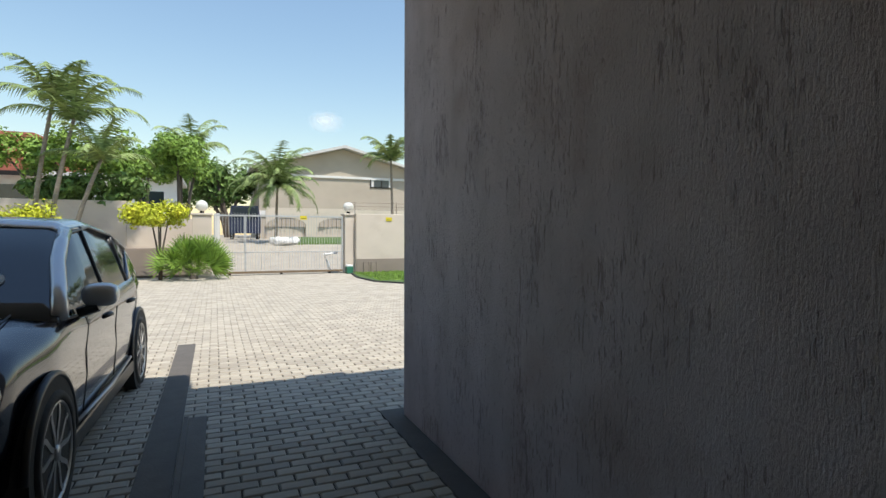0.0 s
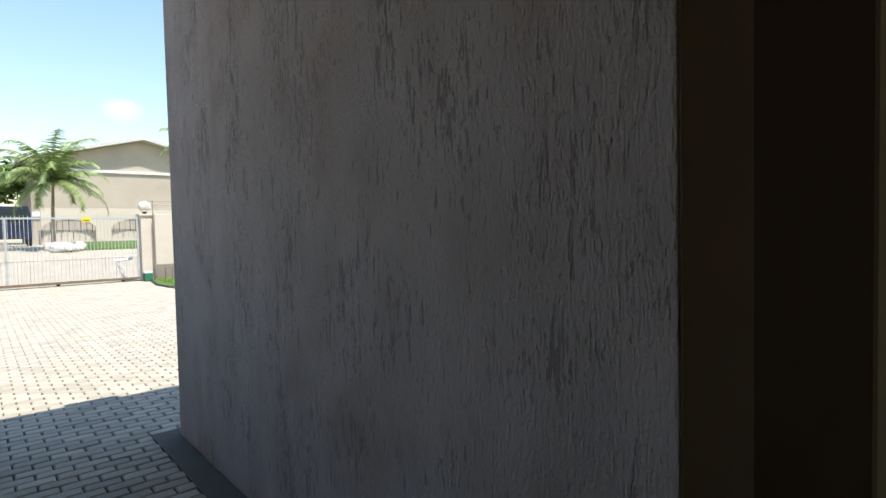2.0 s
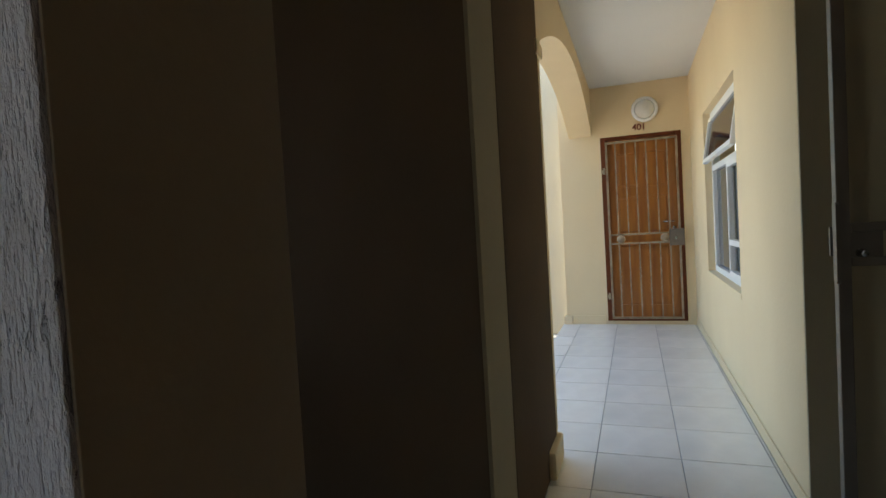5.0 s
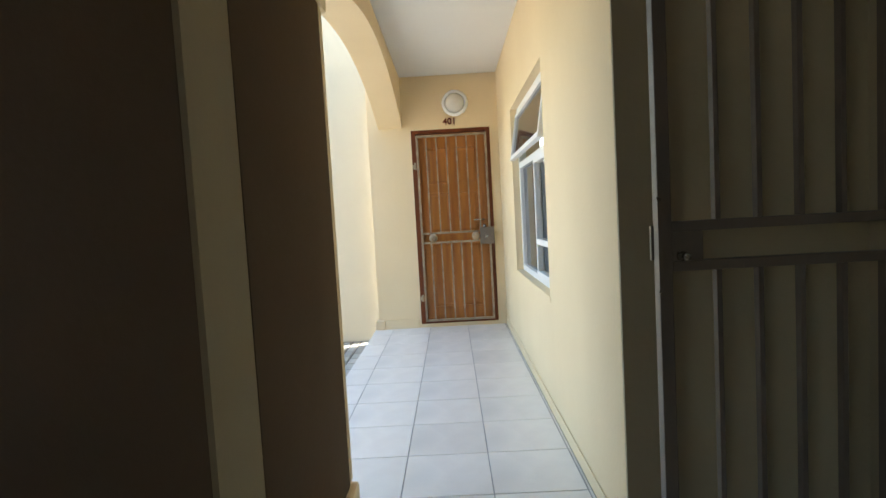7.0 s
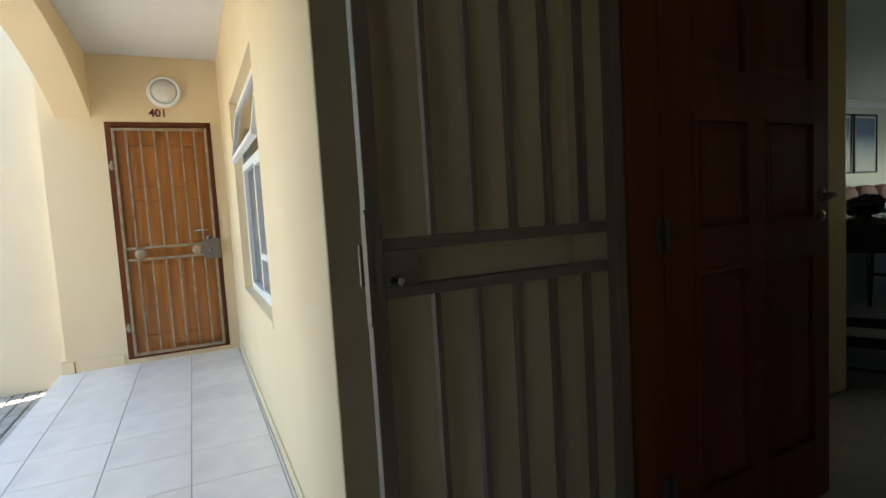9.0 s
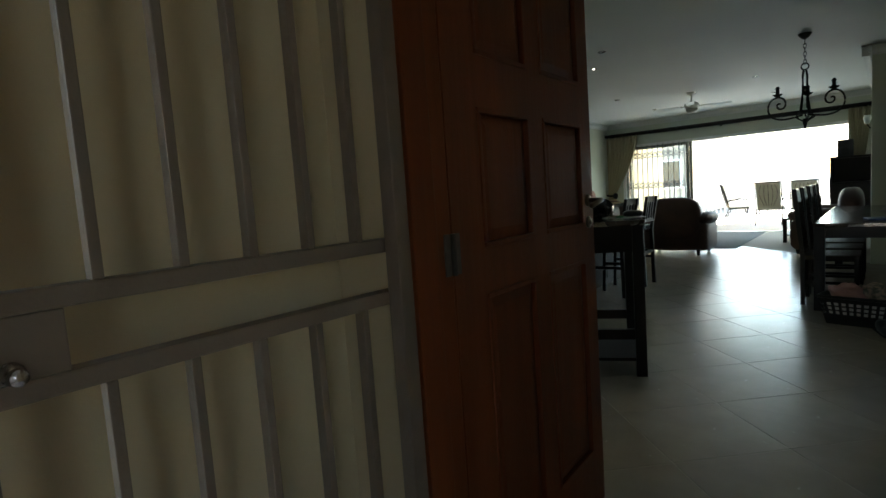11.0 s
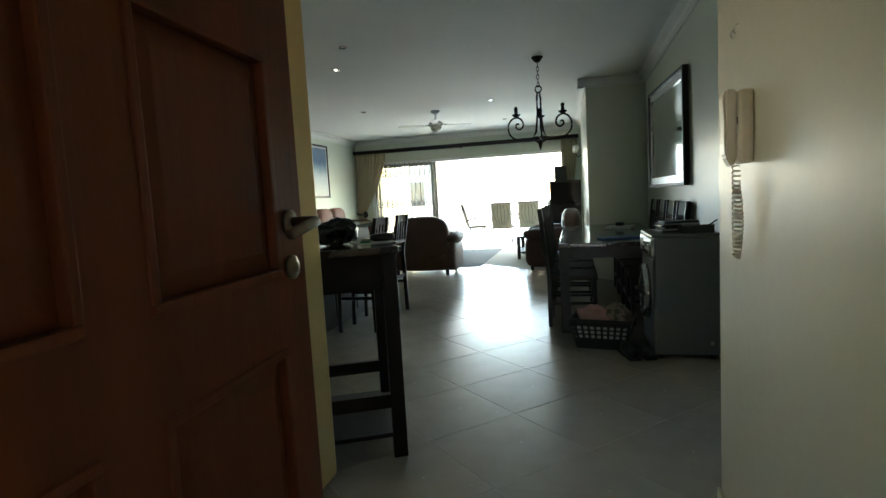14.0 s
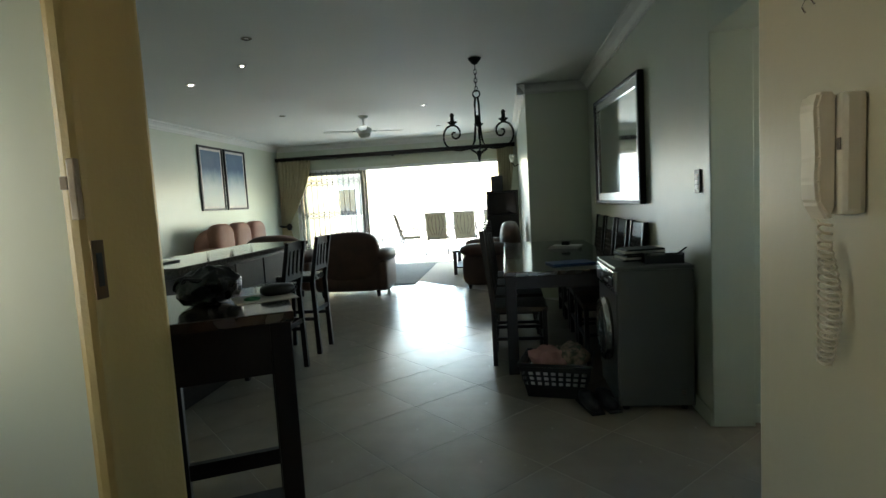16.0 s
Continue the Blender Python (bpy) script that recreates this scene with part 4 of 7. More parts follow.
def sea():
    m = mat("sea_picture", (0.5, 0.6, 0.62), 0.4, scale=(3, 3, 9))
    nt = m.node_tree
    n, link = nt.nodes, nt.links.new
    co = n.new("ShaderNodeTexCoord")
    sp = n.new("ShaderNodeSeparateXYZ")
    link(co.outputs["Generated"], sp.inputs[0])
    nz = n.new("ShaderNodeTexNoise")
    nz.inputs["Scale"].default_value = 5.0
    link(co.outputs["Generated"], nz.inputs["Vector"])
    ad = n.new("ShaderNodeMath")
    ad.operation = "MULTIPLY_ADD"
    ad.inputs[1].default_value = 0.18
    link(nz.outputs["Fac"], ad.inputs[0])
    link(sp.outputs["Z"], ad.inputs[2])
    cr = n.new("ShaderNodeValToRGB")
    e = cr.color_ramp.elements
    e[0].position, e[0].color = 0.1, (0.55, 0.58, 0.55, 1)
    e[1].position, e[1].color = 1.05, (0.10, 0.17, 0.26, 1)
    for q, c in ((0.45, (0.42, 0.5, 0.53, 1)), (0.68, (0.16, 0.26, 0.35, 1)), (0.8, (0.05, 0.11, 0.2, 1))):
        k = e.new(q)
        k.color = c
    link(ad.outputs[0], cr.inputs[0])
    link(cr.outputs[0], n["Principled BSDF"].inputs["Base Color"])
    return m


M_SEA = sea()
painting(-5.999, 10.86, 1.38, 0.76, 1.09, "blue seascape in a black frame with a pale mount")
painting(-5.999, 11.68, 1.38, 0.76, 1.09, "blue seascape in a black frame beside its twin")

mir = thing("wall_mirror_framed", pose(0.036, 6.77, 1.205, 0, 0, 3.5), "large mirror in a dark frame with a pale inner border", "mirror")
mw, mh = 1.45, 1.01
bm = bmesh.new()
for a, b, c, d in ((0, mw, 0, 0.03), (0, mw, mh - 0.03, mh), (0, 0.03, 0.03, mh - 0.03), (mw - 0.03, mw, 0.03, mh - 0.03)):
    bx(bm, -0.05, 0, a, b, c, d, 0.005)
part("frame", bm, M_DARKWOOD, mir)
bm = bmesh.new()
for a, b, c, d in ((0.03, mw - 0.03, 0.03, 0.10), (0.03, mw - 0.03, mh - 0.10, mh - 0.03), (0.03, 0.10, 0.10, mh - 0.10), (mw - 0.10, mw - 0.03, 0.10, mh - 0.10)):
    bx(bm, -0.035, -0.008, a, b, c, d)
part("border", bm, M_STEEL, mir, "pale silver inner border")
part("glass", box(-0.022, -0.016, 0.10, mw - 0.10, 0.10, mh - 0.10), M_MIRROR, mir)


def chandelier():
    c = thing("chandelier", pose(-1.27, 7.95, ROOM), "black wrought iron chandelier with scrolled arms on a chain", "chandelier")
    part("canopy", lathe(bmesh.new(), [(0.065, 0), (0.06, -0.015), (0.03, -0.05), (0.012, -0.06)]), M_IRON, c, "", True)
    for i in range(6):
        z = -0.065 - 0.042 * i
        pts = [(0.014 * math.sin(a) * (i % 2), 0.014 * math.sin(a) * (1 - i % 2), z - 0.022 + 0.028 * math.cos(a)) for a in (2 * math.pi * q / 12 for q in range(13))]
        part("chain_link", tube(bmesh.new(), pts, 0.0035, 6), M_IRON, c)
    part("ring", tube(bmesh.new(), [(0.035 * math.cos(a), 0, -0.345 + 0.035 * math.sin(a)) for a in (2 * math.pi * q / 16 for q in range(17))], 0.007, 8), M_IRON, c)
    for k in range(4):
        a = radians(45 + 90 * k)
        pts = [(math.cos(a) * r, math.sin(a) * r, z) for r, z in ((0.015, -0.38), (0.03, -0.45), (0.028, -0.55), (0.035, -0.68), (0.055, -0.80), (0.11, -0.885), (0.02, -0.93))]
        part("stem_bar", tube(bmesh.new(), pts, 0.009, 8), M_IRON, c, "", True)
    part("knop", pillow(bmesh.new(), (0, 0, -0.60), (0.03, 0.03, 0.05), 1.0), M_IRON, c, "", True)
    part("finial", lathe(bmesh.new(), [(0.022, -0.90), (0.026, -0.93), (0.016, -0.97), (0.006, -1.01)]), M_IRON, c, "", True)
    for ang in (0, 90, 180):
        m = Matrix.Rotation(radians(ang), 4, "Z")
        pts = [(0.02, -0.86), (0.10, -0.875), (0.20, -0.885), (0.29, -0.86), (0.34, -0.80), (0.345, -0.72), (0.31, -0.655), (0.25, -0.635), (0.20, -0.66),
               (0.18, -0.71), (0.195, -0.755), (0.235, -0.765), (0.262, -0.735), (0.25, -0.705), (0.225, -0.71)]
        arm = part("arm", tube(bmesh.new(), [m @ Vector((r, 0, z)) for r, z in flowing(pts)], 0.0095, 8), M_IRON, c, "", True)
        part("cup", lathe(bmesh.new(), [(0.012, -0.635), (0.045, -0.61), (0.05, -0.60), (0.02, -0.595), (0.018, -0.545), (0.026, -0.54), (0.01, -0.515)], m @ Vector((0.255, 0, 0)), 16), M_IRON, arm, "candle cup and socket", True)
    return c


chandelier()


def ceiling_fan():
    f = thing("ceiling_fan", pose(-3.15, 10.75, ROOM), "white ceiling fan with four blades and a round light", "ceiling fan")
    part("canopy", lathe(bmesh.new(), [(0.075, 0), (0.07, -0.03), (0.03, -0.06)]), M_WHITEFRAME, f, "", True)
    part("rod", tube(bmesh.new(), [(0, 0, -0.05), (0, 0, -0.17)], 0.014, 10), M_WHITEFRAME, f)
    part("motor", lathe(bmesh.new(), [(0.05, -0.16), (0.11, -0.19), (0.125, -0.23), (0.11, -0.27), (0.06, -0.28)]), M_WHITEFRAME, f, "", True)
    part("light_bowl", lathe(bmesh.new(), [(0.095, -0.275), (0.09, -0.31), (0.06, -0.34), (0.012, -0.352)]), M_LAMPGLASS, f, "", True)
    for k in range(4):
        m = Matrix.Rotation(radians(12 + 90 * k), 4, "Z") @ Matrix.Rotation(radians(10), 4, "X")
        bm = slab(bmesh.new(), [(0.18, -0.05), (0.56, -0.065), (0.60, -0.045), (0.61, 0.0), (0.60, 0.045), (0.56, 0.065), (0.18, 0.05)], "y", 0.0, 0.008)
        bmesh.ops.transform(bm, matrix=Matrix.Translation((0, 0, -0.235)) @ m @ Matrix.Rotation(radians(-90), 4, "X"), verts=bm.verts[:])
        part("blade", bm, M_WHITEFRAME, f)
        bm = box(0.10, 0.20, -0.02, 0.02, -0.006, 0.006, 0.002)
        bmesh.ops.transform(bm, matrix=Matrix.Translation((0, 0, -0.235)) @ m, verts=bm.verts[:])
        part("blade_iron", bm, M_STEEL, f)
    return f


ceiling_fan()
for x, y, lit in ((-3.45, 7.48, 1), (-4.3, 8.01, 1), (-3.03, 6.73, 0), (-4.23, 10.22, 0), (-2.12, 10.25, 1), (-4.24, 12.22, 0), (-2.18, 12.41, 0)):
    d = thing("downlight", pose(x, y, ROOM), "small recessed ceiling downlight, lit" if lit else "small recessed ceiling downlight, unlit", "downlight", "ceiling downlights")
    part("ring", lathe(bmesh.new(), [(0.045, 0.002), (0.045, -0.004), (0.034, -0.008), (0.030, -0.001)], (0, 0, 0), 20), M_STEEL, d, "", True)
    part("bulb", lathe(bmesh.new(), [(0.020, 0.0), (0.014, -0.003)], (0, 0, 0), 16), M_LIT if lit else M_LAMPGLASS, d)


# ---- dining corner ----
def dining_table():
    x0, x1, y0, y1 = -1.07, -0.14, 6.42, 9.0
    t = thing("dining_table", pose(x0, y0, 0), "dark stained wooden dining table with square legs", "table")
    w, l = x1 - x0, y1 - y0
    part("tabletop", box(0, w, 0, l, 0.735, 0.77, 0.005), M_DARKTOP, t)
    part("apron", box(0.03, w - 0.03, 0.04, 0.065, 0.64, 0.735), M_DARKWOOD, t)
    part("apron", box(0.03, w - 0.03, l - 0.065, l - 0.04, 0.64, 0.735), M_DARKWOOD, t)
    part("apron", box(0.03, 0.055, 0.065, l - 0.065, 0.64, 0.735), M_DARKWOOD, t)
    part("apron", box(w - 0.055, w - 0.03, 0.065, l - 0.065, 0.64, 0.735), M_DARKWOOD, t)
    for x in (0.005, w - 0.085):
        for y in (0.005, l - 0.085):
            part("leg", box(x, x + 0.08, y, y + 0.08, 0, 0.735, 0.005), M_DARKWOOD, t)
    return t


M_DARKTOP = mat("polished_dark_wood", (0.035, 0.023, 0.017), 0.16, scale=(12, 2, 12), dark=(0.02, 0.013, 0.01), coat=0.4)
dining_table()


def dining_chair(m, label):
    c = thing("dining_chair", m, label, "chair", "chairs round the dining table")
    w, d = 0.43, 0.43
    for x in (-w / 2, w / 2 - 0.035):
        part("leg", box(x, x + 0.035, d / 2 - 0.035, d / 2, 0, 0.45, 0.003), M_DARKWOOD, c)
        bm = bmesh.new()
        slab(bm, [(-d / 2, 0), (-d / 2 + 0.035, 0), (-d / 2 + 0.035, 0.46), (-d / 2 - 0.03, 1.07), (-d / 2 - 0.065, 1.07), (-d / 2, 0.46)], "x", x, x + 0.035)
        part("leg", bm, M_DARKWOOD, c)
    part("seat", box(-w / 2, w / 2, -d / 2 + 0.03, d / 2 + 0.01, 0.42, 0.465, 0.01), M_WICKER, c, "woven rush seat")
    tilt = Matrix.Translation((0, -d / 2 + 0.015, 0.47)) @ Matrix.Rotation(radians(6.6), 4, "X")
    bm = bx(bmesh.new(), -w / 2 + 0.035, w / 2 - 0.035, -0.016, 0.016, 0.47, 0.60, 0.010)
    bmesh.ops.transform(bm, matrix=tilt, verts=bm.verts[:])
    part("top_rail", bm, M_DARKTOP, c)
    for i in range(9):
        x = -w / 2 + 0.05 + (w - 0.10) * i / 8
        bm = tube(bmesh.new(), [(x, 0.008 * (-1) ** (q + i), -0.02 + 0.48 * q / 10) for q in range(11)], 0.012, 5)
        bmesh.ops.transform(bm, matrix=tilt, verts=bm.verts[:])
        part("rush_strand", bm, M_WICKER, c)
    for q in range(11):
        bm = tube(bmesh.new(), [(-w / 2 + 0.04 + (w - 0.08) * i / 8, -0.008 * (-1) ** (q + i), -0.02 + 0.48 * q / 10) for i in range(9)], 0.012, 5)
        bmesh.ops.transform(bm, matrix=tilt, verts=bm.verts[:])
        part("rush_strand", bm, M_WICKER, c)
    bm = box(-w / 2 + 0.036, w / 2 - 0.036, -0.005, 0.005, -0.02, 0.475)
    bmesh.ops.transform(bm, matrix=tilt, verts=bm.verts[:])
    part("back_panel", bm, M_WICKER, c)
    part("rush_skirt", box(-w / 2 + 0.036, w / 2 - 0.036, -d / 2 + 0.006, -d / 2 + 0.024, 0.10, 0.418, 0.006), M_WICKER, c)
    part("stretcher", box(-w / 2 + 0.035, w / 2 - 0.035, d / 2 - 0.028, d / 2 - 0.008, 0.16, 0.19), M_DARKWOOD, c)
    for x in (-w / 2 + 0.008, w / 2 - 0.028):
        part("stretcher", box(x, x + 0.02, -d / 2 + 0.03, d / 2 - 0.03, 0.20, 0.225), M_DARKWOOD, c)
    return c


ch = dining_chair(pose(-0.97, 6.86, 0, 0, 0, -90), "dark dining chair with a woven rush back, pushed under the table")
for y in (7.42, 7.98, 8.54):
    copy_thing(ch, pose(-0.97, y, 0, 0, 0, -90))
for y in (6.90, 7.45, 8.0, 8.55):
    copy_thing(ch, pose(-0.255, y, 0, 0, 0, 90))

for x, y, r, lab in ((-0.55, 7.1, 12, "blue plastic folder lying on the dining table"),):
    b = thing("folder", pose(x, y - 0.3, 0.771, 0, 0, r), lab, "folder")
    part("cover", box(-0.17, 0.17, -0.11, 0.11, 0, 0.012, 0.003), mat("blue_folder", (0.03, 0.10, 0.30), 0.4, scale=(6, 6, 6)), b)
ps = thing("paper_stack", pose(-0.45, 8.05, 0.771, 0, 0, -20), "pile of papers with a small dark box on the table", "papers")
for i in range(4):
    part("sheet", box(-0.15 + 0.01 * i, 0.14 + 0.008 * i, -0.10, 0.10 - 0.006 * i, 0.008 * i, 0.008 * i + 0.007), M_PAPER, ps)
part("box", box(-0.03, 0.05, -0.03, 0.03, 0.032, 0.07, 0.004), M_BLACK, ps)


def washing_machine():
    x0, x1, y0, y1 = -0.415, 0.025, 5.72, 6.31
    w = thing("washing_machine", pose(x0, y0, 0), "silver-grey front loading washing machine with a round door", "washing machine")
    dx, dy, h = x1 - x0, y1 - y0, 0.85
    part("body", box(0.012, dx, 0, dy, 0.03, h, 0.012), M_WM, w)
    part("front_panel", box(0, 0.014, 0.01, dy - 0.01, 0.13, h - 0.14, 0.006), M_WM, w)
    part("plinth", box(0.004, 0.014, 0.01, dy - 0.01, 0.03, 0.125, 0.004), M_WM, w)
    cp = part("control_panel", box(-0.012, 0.014, 0.005, dy - 0.005, h - 0.135, h - 0.005, 0.008), M_STEEL, w, "pale control panel")
    part("drawer", box(-0.016, -0.010, dy - 0.20, dy - 0.03, h - 0.115, h - 0.03, 0.003), M_WM, cp)
    part("display", box(-0.015, -0.010, 0.05, 0.16, h - 0.10, h - 0.05, 0.002), M_BLACK, cp)
    part("dial", lathe(bmesh.new(), [(0.03, 0), (0.027, 0.018), (0.02, 0.022)], (-0.012, dy * 0.52, h - 0.07), 20, Matrix.Rotation(radians(-90), 4, "Y")), M_STEEL, cp, "", True)
    for i in range(4):
        part("button", lathe(bmesh.new(), [(0.008, 0), (0.007, 0.006)], (-0.012, 0.19 + 0.03 * i, h - 0.085), 10, Matrix.Rotation(radians(-90), 4, "Y")), M_WHITEFRAME, cp)
    RM = Matrix.Rotation(radians(-90), 4, "Y")
    ring = part("door_ring", lathe(bmesh.new(), [(0.20, 0.0), (0.205, 0.02), (0.19, 0.045), (0.16, 0.05), (0.15, 0.03), (0.145, 0.0)], (0, dy / 2, 0.44), 36, RM), M_STEEL, w, "chrome porthole ring", True)
    part("door_glass", lathe(bmesh.new(), [(0.148, 0.028), (0.12, 0.045), (0.07, 0.056), (0.01, 0.06)], (0, dy / 2, 0.44), 32, RM), M_GLASSDARK, ring, "", True)
    part("top", box(-0.006, dx, -0.004, dy + 0.004, h, h + 0.022, 0.008), M_WM, w)
    for x in (0.05, dx - 0.05):
        for y in (0.05, dy - 0.05):
            part("foot", tube(bmesh.new(), [(x, y, 0), (x, y, 0.03)], 0.02, 10), M_RUBBER, w)
    part("badge", box(dx - 0.08, dx - 0.055, -0.0015, 0.0, 0.10, 0.13), M_STEEL, w)
    return w


washing_machine()
mg = thing("magazine_stack", pose(-0.20, 6.05, 0.872, 0, 0, 8), "stack of dark magazines and papers on the washing machine", "magazines")
for i in range(6):
    part("magazine", box(-0.14 + 0.012 * (i % 3), 0.13 - 0.008 * (i % 2), -0.10, 0.10 - 0.006 * i, 0.013 * i, 0.013 * i + 0.012, 0.002), M_PAPER if i % 3 == 1 else M_BLACK, mg)
bsk2 = thing("desk_tray", pose(-0.10, 5.86, 0.872, 0, 0, -5), "small dark wire tray of oddments on the washing machine", "tray")
part("tray", bx(bx(bx(bx(bx(bmesh.new(), -0.12, 0.10, -0.06, 0.06, 0, 0.006), -0.12, -0.114, -0.06, 0.06, 0.006, 0.06), 0.094, 0.10, -0.06, 0.06, 0.006, 0.06), -0.114, 0.094, -0.06, -0.054, 0.006, 0.05), -0.114, 0.094, 0.054, 0.06, 0.006, 0.05), M_BLACK, bsk2)
part("pen", tube(bmesh.new(), [(0.02, 0.0, 0.01), (0.13, 0.02, 0.085)], 0.005, 8), M_BLACK, bsk2)
part("packet", box(-0.09, 0.0, -0.04, 0.04, 0.007, 0.055, 0.005), M_WM, bsk2)


def laundry_basket():
    b = thing("laundry_basket", pose(-0.74, 6.08, 0, 0, 0, -12), "black plastic laundry basket with slotted sides, full of clothes", "laundry basket")
    w0, d0, w1, d1, h = 0.18, 0.13, 0.23, 0.175, 0.225
    for axis in range(4):
        bm = bmesh.new()
        k = 9
        for i in range(k):
            q0, q1 = -1 + 2 * i / k, -1 + 2 * (i + 0.62) / k
            for z0, z1 in ((0, 0.085), (0.11, 0.12), (0.145, 0.155), (0.18, h)):
                pts = []
                for z, q in ((z0, -1 + 2 * i / k), (z0, -1 + 2 * (i + 1) / k), (z1, -1 + 2 * (i + 1) / k), (z1, -1 + 2 * i / k)):
                    f = z / h
                    w, d = w0 + (w1 - w0) * f, d0 + (d1 - d0) * f
                    pts.append({0: (q * w, -d, z), 1: (w, q * d, z), 2: (-q * w, d, z), 3: (-w, -q * d, z)}[axis])
                bm.faces.new([bm.verts.new(p) for p in pts])
            for z0, z1 in ((0.085, 0.11), (0.12, 0.145), (0.155, 0.18)):
                pts = []
                for z, q in ((z0, q1), (z0, -1 + 2 * (i + 1) / k), (z1, -1 + 2 * (i + 1) / k), (z1, q1)):
                    f = z / h
                    w, d = w0 + (w1 - w0) * f, d0 + (d1 - d0) * f
                    pts.append({0: (q * w, -d, z), 1: (w, q * d, z), 2: (-q * w, d, z), 3: (-w, -q * d, z)}[axis])
                bm.faces.new([bm.verts.new(p) for p in pts])
        bmesh.ops.remove_doubles(bm, verts=bm.verts[:], dist=1e-5)
        ob = part("side", bm, M_BLACK, b)
        ob.modifiers.new("thick", "SOLIDIFY").thickness = 0.006
    part("bottom", box(-w0, w0, -d0, d0, 0, 0.006), M_BLACK, b)
    part("rim", tube(bmesh.new(), [(-w1, -d1, h), (w1, -d1, h), (w1, d1, h), (-w1, d1, h), (-w1, -d1, h)], 0.012, 8), M_BLACK, b)
    part("lining", box(-w0 - 0.005, w0 + 0.005, -d0 - 0.005, d0 + 0.005, 0.02, 0.19, 0.02), M_PAPER, b, "white cloth inside")
    return b


laundry_basket()
M_PINKCLOTH = mat("pink_cloth", (0.55, 0.30, 0.26), 0.9, scale=(9, 9, 9), bump=0.5, fine=30)
M_FLORAL = mat("floral_cloth", (0.42, 0.30, 0.22), 0.9, scale=(30, 30, 30), dark=(0.14, 0.14, 0.10), amount=0.2)
rnd = random.Random(4)
for nm, x, y, s, m_ in (("crumpled_towel", -0.81, 6.04, 0.10, M_PINKCLOTH), ("crumpled_shirt", -0.65, 6.10, 0.105, M_FLORAL)):
    bm = pillow(bmesh.new(), (0, 0, 0.05), (s, s * 0.8, 0.085), 0.9, 44, 28)
    for v in bm.verts:
        v.co += 0.05 * Vector(noise.noise_vector(v.co * 12 + Vector((x * 9, y, 0)))) + 0.018 * Vector(noise.noise_vector(v.co * 34))
    t = thing(nm, pose(x, y, 0.19, 0, 0, 20), "crumpled pink cloth heaped in the laundry basket" if m_ is M_PINKCLOTH else "crumpled patterned shirt heaped in the laundry basket", "clothes")
    part("cloth", bm, m_, t, "", True)
bag = thing("dark_shoe_pair", pose(-0.52, 5.80, 0, 0, 0, 15), "black shoes on the floor by the washing machine", "shoes")
for x in (-0.06, 0.05):
    bm = pillow(bmesh.new(), (x, 0, 0.05), (0.045, 0.13, 0.05), 0.8, 18, 10)
    for v in bm.verts:
        if v.co.y < -0.02:
            v.co.z *= 0.7
    part("shoe", bm, M_BLACK, bag, "", True)
    part("sole", box(x - 0.042, x + 0.042, -0.128, 0.128, 0, 0.014, 0.006), M_RUBBER, bag)


# ---- kitchen bar ----
bt = thing("bar_table", pose(-1.74, 4.12, 0, 0, 0, 26), "tall dark stained wooden bar table with a low shelf rail", "bar table")
L, D = 0.46, 0.62
part("tabletop", box(-L - 0.02, 0.02, -0.02, D + 0.02, 0.965, 1.0, 0.005), M_DARKTOP, bt)
for a, b, c, d in ((-L + 0.02, -0.02, 0.01, 0.03), (-L + 0.02, -0.02, D - 0.03, D - 0.01), (-L + 0.01, -L + 0.03, 0.03, D - 0.03), (-0.03, -0.01, 0.03, D - 0.03)):
    part("apron", box(a, b, c, d, 0.80, 0.965), M_DARKWOOD, bt)
for x in (-L, -0.055):
    for y in (0.0, D - 0.055):
        part("leg", box(x - (0.01 if x < -0.1 else 0.0), x + (0.055 if x < -0.1 else 0.065), y, y + 0.06, 0, 0.965, 0.004), M_DARKWOOD, bt)
part("stretcher", box(-L + 0.055, -0.055, 0.012, 0.042, 0.24, 0.305), M_DARKWOOD, bt)
part("stretcher", box(-L + 0.055, -0.055, D - 0.042, D - 0.012, 0.24, 0.305), M_DARKWOOD, bt)
part("low_shelf", box(-L + 0.01, -0.01, 0.01, D - 0.01, 0.10, 0.12), M_DARKWOOD, bt)
hb = thing("handbag", pose(-2.10, 4.29, 1.0, 0, 0, 20), "shiny black bag slumped on the bar table", "bag")
bm = pillow(bmesh.new(), (0, 0, 0.058), (0.095, 0.07, 0.058), 0.72, 48, 30)
for v in bm.verts:
    if v.co.z > 0.02:
        v.co += 0.034 * Vector(noise.noise_vector(v.co * 13)) + 0.012 * Vector(noise.noise_vector(v.co * 37))
part("bag", bm, mat("shiny_black_vinyl", (0.012, 0.012, 0.014), 0.26, scale=(9, 9, 9), bump=0.3, fine=25), hb, "", True)
part("strap", tube(bmesh.new(), [(-0.085, -0.02, 0.07), (-0.06, -0.06, 0.10), (0.0, -0.075, 0.095), (0.06, -0.06, 0.085), (0.09, -0.02, 0.06)], 0.005, 8), M_BLACK, hb)
ky = thing("sunglasses_case", pose(-1.90, 4.42, 1.0, 0, 0, 35), "dark case and green keyring on the bar table", "case")
part("case", pillow(bmesh.new(), (0, 0, 0.022), (0.065, 0.034, 0.022), 0.7), M_BLACK, ky, "", True)
part("keyring", tube(bmesh.new(), [(-0.10 + 0.025 * math.cos(a), -0.05 + 0.025 * math.sin(a), 0.006) for a in (2 * math.pi * q / 14 for q in range(15))], 0.005, 6), mat("green_plastic", (0.03, 0.30, 0.12), 0.4, scale=(9, 9, 9)), ky)
part("leaflet", box(-0.16, 0.05, -0.12, 0.06, 0, 0.003), M_PAPER, ky)

